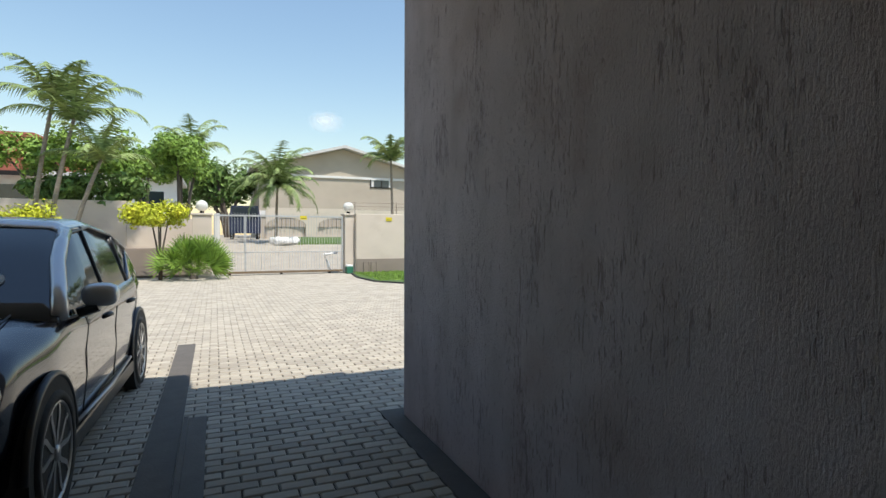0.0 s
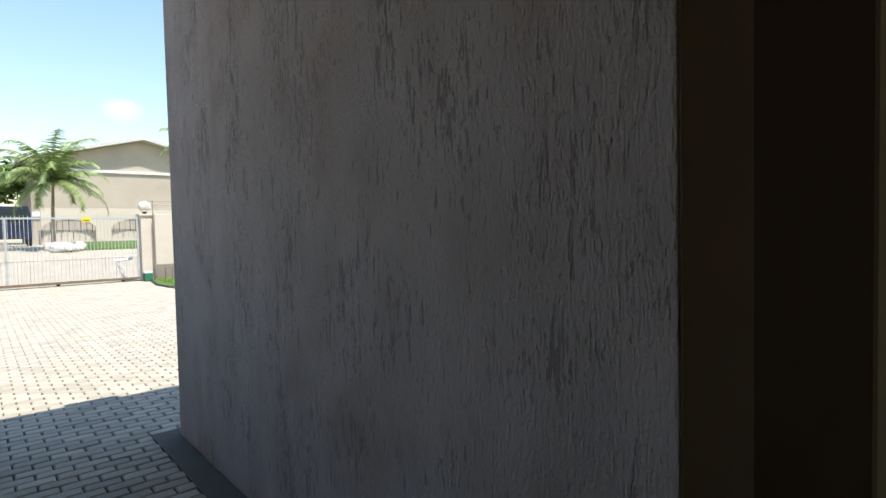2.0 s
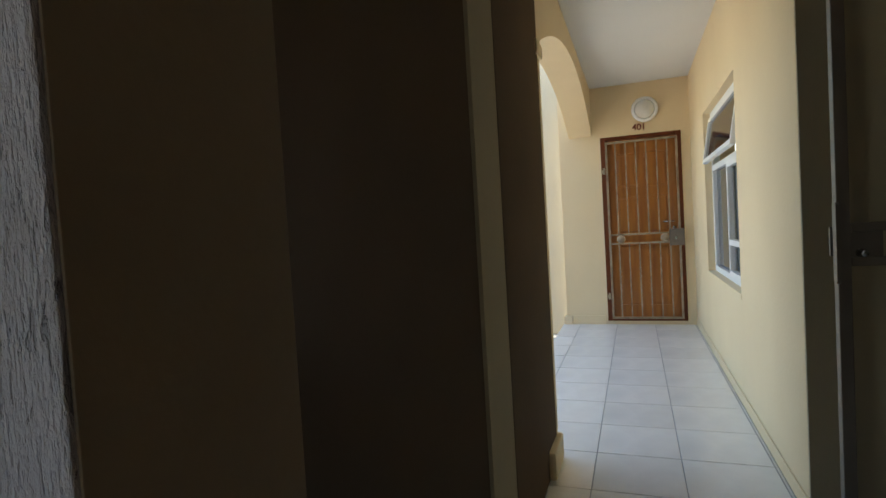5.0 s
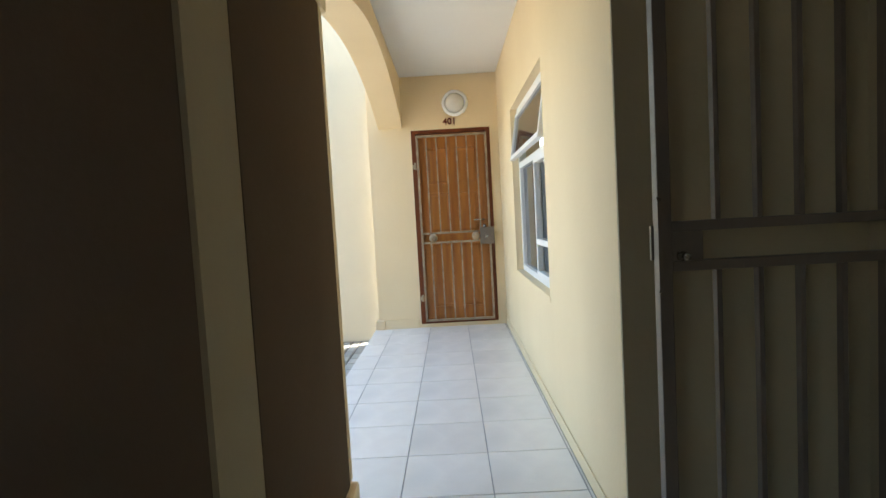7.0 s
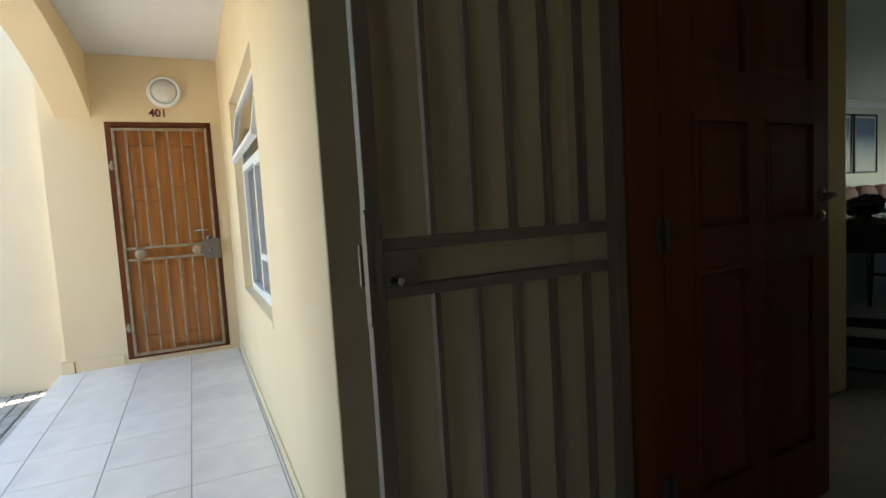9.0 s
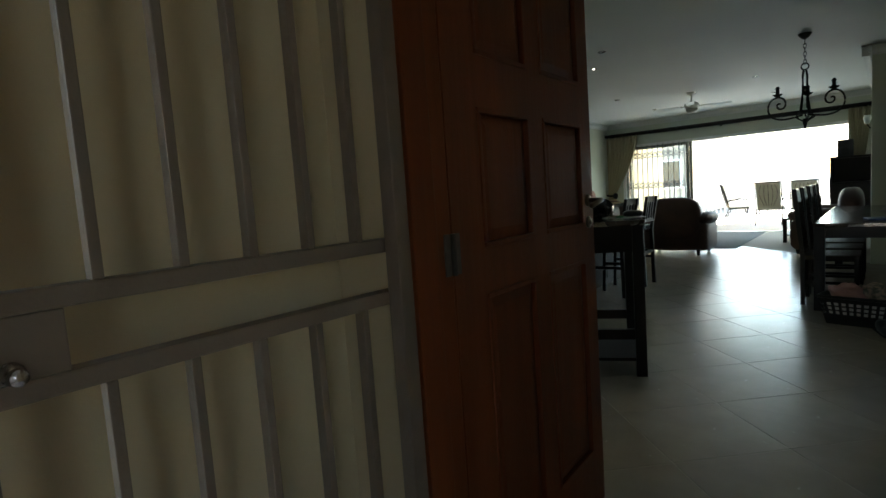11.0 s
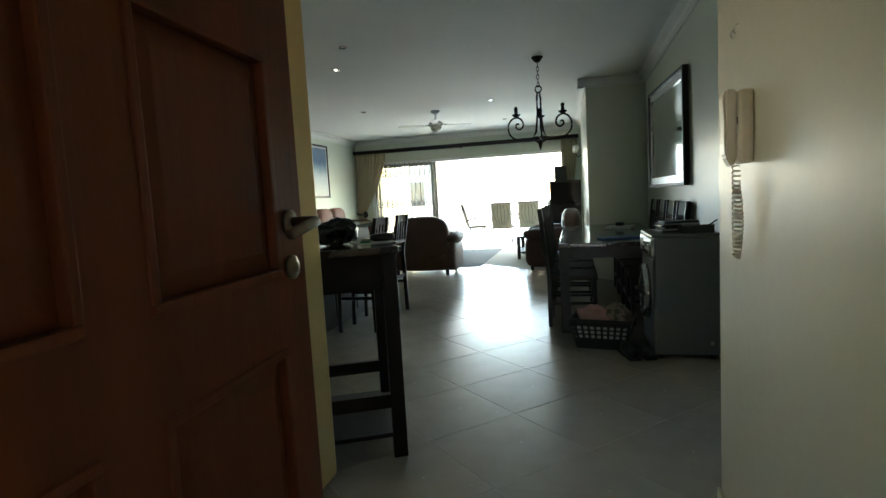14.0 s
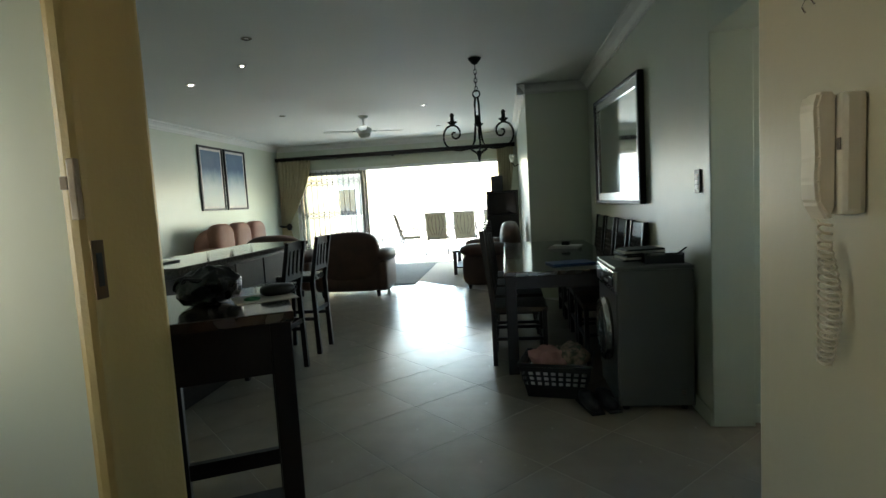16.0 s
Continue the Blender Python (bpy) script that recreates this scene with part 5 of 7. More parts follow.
ctr = thing("breakfast_bar", pose(-3.66, 5.55, 0), "dark wooden breakfast bar with a polished stone top", "counter")
part("carcass", box(0.08, 0.40, 0.06, 2.1, 0, 0.96), M_DARKWOOD, ctr)
for i in range(4):
    part("panel", box(0.40, 0.412, 0.08 + 0.51 * i, 0.56 + 0.51 * i, 0.08, 0.9, 0.004), M_DARKWOOD, ctr)
part("worktop", box(0, 0.62, 0, 2.2, 0.96, 1.0, 0.006), M_GRANITE, ctr, "polished dark stone top")
hob = thing("serving_tray", pose(-3.5, 5.85, 1.0), "flat black tray on the stone bar top", "tray")
part("tray", box(-0.12, 0.16, -0.2, 0.2, 0, 0.012, 0.004), M_BLACK, hob)


def bar_stool(m, label):
    s = thing("bar_stool", m, label, "bar stool", "stools at the breakfast bar")
    w = 0.36
    for x in (-w / 2, w / 2 - 0.035):
        bm = slab(bmesh.new(), [(w / 2 + 0.02, 0), (w / 2 - 0.015, 0), (w / 2 - 0.045, 0.66), (w / 2 - 0.01, 0.66)], "x", x, x + 0.035)
        part("leg", bm, M_DARKWOOD, s)
        bm = slab(bmesh.new(), [(-w / 2 - 0.02, 0), (-w / 2 + 0.02, 0), (-w / 2 + 0.035, 0.66), (-w / 2 - 0.04, 1.06), (-w / 2 - 0.07, 1.06), (-w / 2, 0.66)], "x", x, x + 0.035)
        part("leg", bm, M_DARKWOOD, s)
    part("seat", box(-w / 2, w / 2, -w / 2 + 0.02, w / 2, 0.66, 0.72, 0.015), mat_seat, s, "black padded seat")
    for z, h2 in ((0.76, 0.05), (0.99, 0.075)):
        y = -w / 2 - 0.035 - (z - 0.9) * 0.12
        part("back_rail", box(-w / 2 + 0.035, w / 2 - 0.035, y, y + 0.025, z, z + h2, 0.004), M_DARKWOOD, s)
    for i in range(3):
        x = -0.08 + 0.08 * i
        bm = slab(bmesh.new(), [(-w / 2 - 0.022, 0.80), (-w / 2 - 0.002, 0.80), (-w / 2 - 0.03, 1.0), (-w / 2 - 0.05, 1.0)], "x", x - 0.022, x + 0.022)
        part("splat", bm, M_DARKWOOD, s)
    for z, y0, y1 in ((0.25, w / 2 - 0.02, w / 2), (0.38, -w / 2, -w / 2 + 0.02)):
        part("footrest", box(-w / 2 + 0.03, w / 2 - 0.03, y0, y1, z, z + 0.035), M_DARKWOOD, s)
    for x in (-w / 2 + 0.006, w / 2 - 0.028):
        part("side_rail", box(x, x + 0.022, -w / 2 + 0.02, w / 2 - 0.02, 0.31, 0.34), M_DARKWOOD, s)
    return s


mat_seat = mat("black_leatherette", (0.015, 0.014, 0.013), 0.28, scale=(9, 9, 9), bump=0.1)
st = bar_stool(pose(-2.93, 6.58, 0, 0, 0, 90), "dark wooden bar stool with a slatted back, by the breakfast bar")
copy_thing(st, pose(-2.95, 7.28, 0, 0, 0, 90))
copy_thing(st, pose(-4.05, 6.55, 0, 0, 0, -90))


# ---- lounge ----
def armchair(name, m, w, material, label, seats=1, category="armchair"):
    """Rounded upholstered seat; it faces local +y."""
    a = thing(name, m, label, category, "lounge suite")
    d = 0.90
    part("base", pillow(bmesh.new(), (0, 0.02, 0.26), (w / 2 - 0.06, d / 2 - 0.02, 0.19), 0.35), material, a, "", True)
    part("backrest", pillow(bmesh.new(), (0, -d / 2 + 0.16, 0.58), (w / 2 - 0.10, 0.16, 0.37), 0.62, 28, 16), material, a, "", True)
    for i in range(seats):
        sw_ = (w - 0.5) / seats
        x = -w / 2 + 0.25 + sw_ * (i + 0.5)
        part("seat_cushion", pillow(bmesh.new(), (x, 0.10, 0.45), (sw_ / 2 - 0.005, 0.34, 0.09), 0.4), material, a, "", True)
        if seats > 1:
            part("back_cushion", pillow(bmesh.new(), (x, -d / 2 + 0.32, 0.72), (sw_ / 2 - 0.004, 0.13, 0.27), 0.6), material, a, "", True)
    for s in (-1, 1):
        bm = pillow(bmesh.new(), (s * (w / 2 - 0.12), 0.03, 0.30), (0.11, d / 2 - 0.05, 0.24), 0.4)
        pillow(bm, (s * (w / 2 - 0.11), 0.04, 0.58), (0.14, d / 2 - 0.03, 0.10), 0.75)
        part("arm", bm, material, a, "", True)
    for x in (-w / 2 + 0.15, w / 2 - 0.15):
        for y in (-d / 2 + 0.12, d / 2 - 0.12):
            part("foot", lathe(bmesh.new(), [(0.02, 0), (0.03, 0.05), (0.035, 0.10)], (x, y, 0), 12), M_DARKWOOD, a)
    return a


armchair("armchair", pose(-3.32, 10.35, 0), 1.12, M_LEATHER, "rounded brown upholstered armchair seen from behind")
armchair("armchair", pose(-4.55, 10.55, 0), 1.12, M_LEATHER, "rounded brown upholstered armchair beside its twin")
armchair("armchair", pose(-1.27, 10.85, 0, 0, 0, 90), 1.24, M_LEATHER, "rounded brown upholstered armchair by the low table")
armchair("sofa", pose(-5.5, 11.3, 0, 0, 0, -90) @ Matrix.Diagonal((1.0, 1.0, 1.17, 1.0)), 2.3, M_PINKSOFA, "dusty pink upholstered sofa against the wall", 3, "sofa")
ct = thing("coffee_table", pose(-2.0, 11.9, 0), "small dark wooden coffee table on the rug", "coffee table")
part("tabletop", box(0, 0.6, 0, 1.0, 0.40, 0.435, 0.006), M_DARKTOP, ct)
for x in (0.01, 0.53):
    for y in (0.01, 0.93):
        part("leg", box(x, x + 0.06, y, y + 0.06, 0, 0.40, 0.004), M_DARKWOOD, ct)
part("shelf", box(0.03, 0.57, 0.03, 0.97, 0.12, 0.14), M_DARKWOOD, ct)
rg = thing("rug", pose(-4.6, 11.0, 0.001), "flat grey woven rug on the tiles", "rug")
part("weave", box(0, 2.05, 0, 2.9, 0, 0.010, 0.003), M_RUG, rg)
part("border", bx(bx(bmesh.new(), 0.06, 1.99, 0.06, 0.10, 0.010, 0.012), 0.06, 0.10, 0.10, 2.8, 0.010, 0.012), M_STRIPE, rg)
cab = thing("tall_cabinet", pose(-1.40, 13.28, 0), "dark wooden media cabinet with open shelves", "cabinet")
part("side", box(0, 0.03, 0, 0.55, 0, 1.46), M_DARKWOOD, cab)
part("side", box(0.60, 0.63, 0, 0.55, 0, 1.46), M_DARKWOOD, cab)
part("back", box(0.03, 0.60, 0.53, 0.55, 0, 1.46), M_DARKWOOD, cab)
for z in (0.05, 0.5, 0.95, 1.43):
    part("shelf", box(0.03, 0.60, 0.0, 0.53, z, z + 0.03), M_DARKWOOD, cab)
part("cabinet_door", box(0.03, 0.60, -0.018, -0.001, 0.06, 0.95, 0.003), M_DARKWOOD, cab)
tv = thing("loudspeaker", pose(-1.30, 13.45, 1.46), "black loudspeaker standing on the tall cabinet", "loudspeaker")
part("cabinet", box(0, 0.24, 0, 0.26, 0, 0.31, 0.008), M_BLACK, tv)
for z, r in ((0.10, 0.07), (0.23, 0.035)):
    part("cone", lathe(bmesh.new(), [(r, 0.0), (r * 0.95, 0.006), (r * 0.6, -0.004), (0.01, 0.0)], (0.12, -0.001, z), 20, Matrix.Rotation(radians(90), 4, "X")), M_RUBBER, tv)
sc = thing("wall_sconce", pose(-0.735, 13.2, 1.95), "small iron wall lamp with a glass shade", "wall lamp")
part("arm", tube(bmesh.new(), [(0, 0, 0), (-0.08, 0, -0.03), (-0.12, 0, 0.04)], 0.01, 8), M_IRON, sc)
part("shade", lathe(bmesh.new(), [(0.03, 0.03), (0.06, 0.12), (0.05, 0.18)], (-0.12, 0, 0.02), 16), M_LAMPGLASS, sc, "", True)

# ---- patio ----
structure("floor_patio", box(-9.0, 4.0, YF + 0.222, 19.5, -0.20, -0.02), M_PATIO, "pale tiled patio floor", "floor")
structure("ceiling_patio", box(-6.2, 1.0, YF + 0.222, 17.7, 2.55, 2.75), M_CEIL, "cream patio soffit", "ceiling")
structure("wall_patio_west", box(-6.6, -6.2, YF + 0.2, 19.0, -0.1, 4.5), M_CREAM, "cream plaster patio side wall", "wall")


def neighbour():
    n = thing("neighbour_block", pose(-12.2, 24.0, G), "cream plastered neighbouring flats with windows", "building")
    part("wall", box(0, 5.7, 0, 6, 0, 7.5), M_HOUSE, n)
    part("roof", slab(bmesh.new(), [(-0.4, 7.5), (6.1, 7.5), (2.85, 9.2)], "y", -0.4, 6.4), M_ROOF, n)
    for z in (1.1, 4.0):
        for x in (1.9, 4.0):
            w = part("window", bx(bx(bx(bx(bmesh.new(), x, x + 1.2, -0.05, 0.02, z, z + 0.07), x, x + 1.2, -0.05, 0.02, z + 1.13, z + 1.2), x, x + 0.07, -0.05, 0.02, z + 0.07, z + 1.13), x + 1.13, x + 1.2, -0.05, 0.02, z + 0.07, z + 1.13), M_WHITEFRAME, n)
            part("pane", box(x + 0.07, x + 1.13, -0.03, -0.005, z + 0.07, z + 1.13), M_GLASSDARK, w)
    return n


neighbour()
bal = thing("balustrade", pose(-6.2, 19.3, -0.02), "white painted steel balustrade at the patio edge", "railing")
part("handrail", box(0, 9, -0.03, 0.03, 1.0, 1.05, 0.006), M_WHITEFRAME, bal)
part("bottom_rail", box(0, 9, -0.02, 0.02, 0.08, 0.11), M_WHITEFRAME, bal)
for i in range(75):
    part("baluster", box(0.06 + 0.12 * i - 0.009, 0.06 + 0.12 * i + 0.009, -0.009, 0.009, 0.11, 1.0), M_WHITEFRAME, bal)
for x in (0.0, 2.25, 4.5, 6.75, 8.95):
    part("post", box(x, x + 0.05, -0.025, 0.025, 0, 1.0), M_WHITEFRAME, bal)


def patio_chair(m, label):
    c = thing("patio_chair", m, label, "patio chair", "chairs on the patio")
    w = 0.56
    for s in (-1, 1):
        x = s * w / 2
        part("leg", tube(bmesh.new(), [(x, 0.28, 0), (x, 0.20, 0.35), (x, 0.26, 0.62), (x, 0.05, 0.66), (x, -0.24, 0.60)], 0.013, 8), M_IRON, c, "", True)
        part("leg", tube(bmesh.new(), [(x, -0.36, 0), (x, -0.18, 0.38), (x, -0.26, 0.62), (x, -0.40, 1.05)], 0.013, 8), M_IRON, c, "", True)
    part("cross_bar", tube(bmesh.new(), [(-w / 2, -0.40, 1.05), (w / 2, -0.40, 1.05)], 0.013, 8), M_IRON, c)
    part("cross_bar", tube(bmesh.new(), [(-w / 2, 0.22, 0.38), (w / 2, 0.22, 0.38)], 0.013, 8), M_IRON, c)
    part("cross_bar", tube(bmesh.new(), [(-w / 2, -0.18, 0.38), (w / 2, -0.18, 0.38)], 0.013, 8), M_IRON, c)
    part("seat_cushion", box(-w / 2 + 0.02, w / 2 - 0.02, -0.22, 0.26, 0.39, 0.45, 0.02), M_CUSHION, c)
    tl = Matrix.Translation((0, -0.22, 0.44)) @ Matrix.Rotation(radians(15), 4, "X")
    bm = box(-w / 2 + 0.02, w / 2 - 0.02, -0.02, 0.03, 0.0, 0.62, 0.02)
    bmesh.ops.transform(bm, matrix=tl, verts=bm.verts[:])
    back = part("back_cushion", bm, M_CUSHION, c)
    for i in range(5):
        x = -0.18 + 0.09 * i
        for yy in (-0.0235, 0.0315):
            bm = tube(bmesh.new(), [(x * 0.55, yy, 0.05), (x, yy, 0.25), (x * 1.1, yy, 0.42), (x * 0.8, yy, 0.58)], 0.005, 4)
            bmesh.ops.transform(bm, matrix=tl, verts=bm.verts[:])
            part("stripe", bm, M_STRIPE, back)
    return c


pc = patio_chair(pose(-2.80, 16.3, -0.02, 0, 0, 0), "black iron patio chair with a striped cream cushion")
copy_thing(pc, pose(-2.07, 16.3, -0.02))
copy_thing(pc, pose(-1.30, 16.4, -0.02))
copy_thing(pc, pose(-3.62, 16.75, -0.02, 0, 0, -75))
pt = thing("patio_table", pose(-2.2, 17.3, -0.02), "glass topped iron patio table", "patio table")
part("tabletop", box(-0.9, 0.9, -0.45, 0.45, 0.70, 0.72, 0.004), M_GLASSDARK, pt)
for x in (-0.8, 0.8):
    for y in (-0.38, 0.38):
        part("leg", tube(bmesh.new(), [(x, y, 0), (x * 0.95, y * 0.9, 0.4), (x, y, 0.70)], 0.018, 8), M_IRON, pt)


# ---- driveway and street ----
def leaf_mat(name, a, b):
    return mat(name, a, 0.55, dark=b, scale=(3, 3, 3), per_island=0.35, spec=0.3)


M_LEAF = leaf_mat("green_leaves", (0.25, 0.37, 0.06), (0.13, 0.23, 0.04))
M_LEAFDARK = leaf_mat("dark_green_leaves", (0.15, 0.24, 0.055), (0.08, 0.14, 0.035))
M_LEAFYELLOW = leaf_mat("yellow_green_leaves", (0.60, 0.58, 0.04), (0.34, 0.40, 0.03))
M_PALM = leaf_mat("palm_fronds", (0.27, 0.34, 0.12), (0.15, 0.21, 0.07))
M_TRUNK = mat("palm_bark", (0.30, 0.26, 0.20), 0.9, scale=(6, 6, 30), dark=(0.18, 0.15, 0.11), bump=0.6, bump_scale=(8, 8, 40))
M_BARK = mat("bark", (0.14, 0.11, 0.085), 0.9, scale=(12, 12, 4), bump=0.6, bump_scale=(20, 20, 5))


def raw(name, verts, faces, material, parent, kind=""):
    me = bpy.data.meshes.new(name)
    me.from_pydata(verts, [], faces)
    me.materials.append(material)
    ob = new(name, me)
    ob.parent = parent
    if kind:
        tagged(ob, "", "", "", kind)
    return ob


def leaves(rn, centres, count, size):
    """Small bent leaves strewn through lumpy clumps."""
    vs, fs = [], []
    for _ in range(count):
        c, r = centres[rn.randrange(len(centres))]
        d = Vector((rn.gauss(0, 1), rn.gauss(0, 1), rn.gauss(0, 1))).normalized()
        q = rn.random() ** 0.45
        p = Vector(c) + Vector((d.x * r[0], d.y * r[1], d.z * r[2])) * q
        n = (d + Vector((rn.uniform(-0.8, 0.8), rn.uniform(-0.8, 0.8), rn.uniform(-0.3, 1.0)))).normalized()
        u = n.orthogonal().normalized()
        u.rotate(Matrix.Rotation(rn.uniform(0, 6.28), 3, n))
        w = n.cross(u)
        s = size * rn.uniform(0.6, 1.35)
        i = len(vs)
        vs += [tuple(p - u * s), tuple(p + w * s * 0.42 + n * s * 0.15), tuple(p + u * s), tuple(p - w * s * 0.42 + n * s * 0.15)]
        fs.append((i, i + 1, i + 2, i + 3))
    return vs, fs


def bush(name, x, y, z, blobs, count, size, material, label, trunk=0.0, seed=1, category="shrub"):
    rn = random.Random(seed)
    t = thing(name, pose(x, y, z), label, category)
    vs, fs = leaves(rn, blobs, count, size)
    raw("crown", vs, fs, material, t)
    bm = bmesh.new()
    for k in range(4):
        c, r = blobs[k % len(blobs)]
        e = Vector((c[0] * 0.8 + rn.uniform(-0.2, 0.2), c[1] * 0.8, c[2]))
        tube(bm, [(rn.uniform(-0.06, 0.06), 0, 0), (e.x * 0.25, e.y * 0.2, e.z * 0.45), tuple(e)], 0.05 + trunk, 7, 0.015 + trunk * 0.3)
    part("trunk", bm, M_BARK, t, "", True)
    return t


def blobs_in(rn, rx, ry, rz, zc, k, r):
    out = []
    for _ in range(k):
        d = Vector((rn.gauss(0, 1), rn.gauss(0, 1), rn.gauss(0, 1))).normalized() * rn.random() ** 0.5
        q = r * rn.uniform(0.7, 1.3)
        out.append(((d.x * rx, d.y * ry, zc + d.z * rz), (q, q, q * 0.8)))
    return out


def palm(x, y, z, top, lean, crown, n, seed, label, low=0.4):
    """A slender palm: a bent ringed trunk and a crown of arching feathered fronds."""
    rn = random.Random(seed)
    t = thing("palm_tree", pose(x, y, z), label, "palm tree", "palms by the wall")
    h = top - z
    pts = [(lean[0] * (q / 8) ** 1.6, lean[1] * (q / 8) ** 1.6, h * q / 8) for q in range(9)]
    part("trunk", tube(bmesh.new(), pts, 0.085, 10, 0.05), M_TRUNK, t, "", True)
    e = Vector(pts[-1])
    vs, fs = [], []
    for k in range(n):
        az = 2 * math.pi * k / n + rn.uniform(-0.25, 0.25)
        el = low + (1.42 - low) * ((k * 0.618) % 1.0) + rn.uniform(-0.1, 0.1)
        L = crown * rn.uniform(0.8, 1.12)
        spine = []
        p = e.copy()
        a = el
        for s in range(11):
            spine.append(p.copy())
            p = p + Vector((math.cos(az) * math.cos(a), math.sin(az) * math.cos(a), math.sin(a))) * (L / 10)
            a -= 0.03 + 0.031 * s
        side = Vector((-math.sin(az), math.cos(az), 0))
        for s in range(10):
            for half in (0.0, 0.25, 0.5, 0.75):
                o = spine[s].lerp(spine[s + 1], half)
                f = (s + half) / 10
                ln = L * 0.25 * math.sin(min(1.0, 0.25 + f) * math.pi * 0.85) + 0.05
                d = (spine[s + 1] - spine[s]).normalized()
                for sg in (-1, 1):
                    tip = o + (side * sg * 0.75 + d * 0.5 + Vector((0, 0, -0.25 - 0.5 * rn.random()))).normalized() * ln
                    i = len(vs)
                    vs += [tuple(o - d * 0.03), tuple(o + d * 0.03), tuple(tip)]
                    fs.append((i, i + 1, i + 2))
        for s in range(10):
            i = len(vs)
            w = 0.022 * (1 - s / 11)
            vs += [tuple(spine[s] - side * w), tuple(spine[s] + side * w), tuple(spine[s + 1] + side * w), tuple(spine[s + 1] - side * w)]
            fs.append((i, i + 1, i + 2, i + 3))
    raw("crown", vs, fs, M_PALM, t)
    return t


palm(6.85, -19.6, G, 5.3, (-0.72, 0.2), 2.1, 8, 11, "tall slender palm with a windswept crown")
palm(6.4, -19.4, G, 4.7, (-0.80, 0.1), 2.2, 10, 12, "slender palm leaning beside a taller one")
palm(5.85, -19.3, G, 3.5, (-0.95, 0.1), 1.9, 9, 13, "short leaning palm by the boundary wall")
palm(9.3, -21.0, G, 5.2, (0.2, 0), 1.8, 14, 17, "palm behind the boundary wall")
palm(2.9, -28.0, G, 5.1, (-0.2, 0), 2.3, 13, 14, "palm rising behind the round trees")
palm(-1.1, -28.0, 0.70, 3.8, (-0.1, 0), 2.5, 34, 15, "bushy date palm beyond the gate", -0.35)
palm(-6.6, -26.0, G, 5.0, (0.1, 0), 1.9, 16, 16, "palm in front of the gabled house")
rn = random.Random(21)
bush("hedge_bush", 6.2, -21.8, G, blobs_in(rn, 2.5, 0.8, 0.75, 4.1, 26, 0.6), 5200, 0.10, M_LEAF, "broad green bush above the boundary wall", 0.05, 31)
bush("hedge_bush", 6.4, -21.0, G, blobs_in(rn, 3.0, 0.4, 0.4, 2.9, 24, 0.45), 4200, 0.12, M_LEAFDARK, "dense leafy planting along the wall top", 0.03, 32)
bush("round_tree", 3.0, -24.0, G, blobs_in(rn, 1.35, 1.2, 0.95, 4.4, 30, 0.55), 6000, 0.09, M_LEAF, "round-headed green tree behind the wall", 0.08, 33, "tree")
bush("round_tree", 4.5, -26.5, G, blobs_in(rn, 1.2, 1.0, 0.8, 4.5, 20, 0.5), 3600, 0.10, M_LEAF, "round-headed green tree behind the wall", 0.08, 34, "tree")
bush("street_tree", 0.6, -44.0, G, blobs_in(rn, 4.0, 2.0, 1.6, 5.2, 26, 1.1), 5200, 0.22, M_LEAFDARK, "dark spreading street trees in the distance", 0.2, 35, "tree")
bush("street_tree", 6.5, -48.0, G, blobs_in(rn, 4.0, 2.0, 1.8, 5.6, 26, 1.2), 4200, 0.24, M_LEAFDARK, "dark spreading street trees in the distance", 0.2, 36, "tree")
bush("yellow_shrub", 3.3, -18.7, G, blobs_in(rn, 0.95, 0.5, 0.25, 2.02, 22, 0.34), 5200, 0.065, M_LEAFYELLOW, "clipped yellow-green shrub on bare stems", 0.0, 37)
bush("yellow_shrub", 7.1, -18.9, G, blobs_in(rn, 1.0, 0.5, 0.35, 2.0, 16, 0.36), 3000, 0.06, M_LEAFYELLOW, "yellow-green shrub beside the palms", 0.0, 38)


def spiky(x, y, label):
    rn2 = random.Random(5)
    t = thing("fan_palm", pose(x, y, G), label, "plant")
    vs, fs = [], []
    for k in range(60):
        az, el = rn2.uniform(0, 6.28), rn2.uniform(0.25, 1.45)
        d = Vector((math.cos(az) * math.cos(el), math.sin(az) * math.cos(el), math.sin(el)))
        o = d * rn2.uniform(0.45, 0.95) + Vector((0, 0, 0.1))
        u = d.orthogonal().normalized()
        u.rotate(Matrix.Rotation(rn2.uniform(0, 6.28), 3, d))
        w = d.cross(u)
        i = len(vs)
        vs += [(0, 0, 0.05), (0.012, 0.012, 0.05), tuple(o)]
        fs.append((i, i + 1, i + 2))
        for q in range(13):
            a = -1.25 + 2.5 * q / 12
            tip = o + (d * math.cos(a) + u * math.sin(a)) * 0.62 + w * rn2.uniform(-0.05, 0.05)
            m_ = o.lerp(tip, 0.45)
            e = (u * math.cos(a) - d * math.sin(a)) * 0.028
            i = len(vs)
            vs += [tuple(o), tuple(m_ + e), tuple(tip), tuple(m_ - e)]
            fs.append((i, i + 1, i + 2, i + 3))
    raw("fronds", vs, fs, M_LEAF, t)
    part("crown_base", lathe(bmesh.new(), [(0.14, 0), (0.12, 0.12), (0.05, 0.2)], (0, 0, 0), 10), M_BARK, t)
    return t


bush("arch_shrub", -12.3, -3.15, G, blobs_in(random.Random(9), 0.45, 0.9, 0.3, 0.75, 12, 0.35), 1500, 0.07, M_LEAF, "green shrub in the sun beyond the arch", 0.0, 39)
spiky(2.35, -18.6, "spiky green fan palm at the foot of the gate pillar")

# boundary walls
structure("wall_boundary_left", bx(bx(bmesh.new(), 4.45, 16, -20.9, -20.65, G, 2.32, 0.02), 2.45, 4.45, -20.9, -20.65, G, 1.75, 0.02), M_BEIGE, "beige plastered boundary wall", "boundary wall")
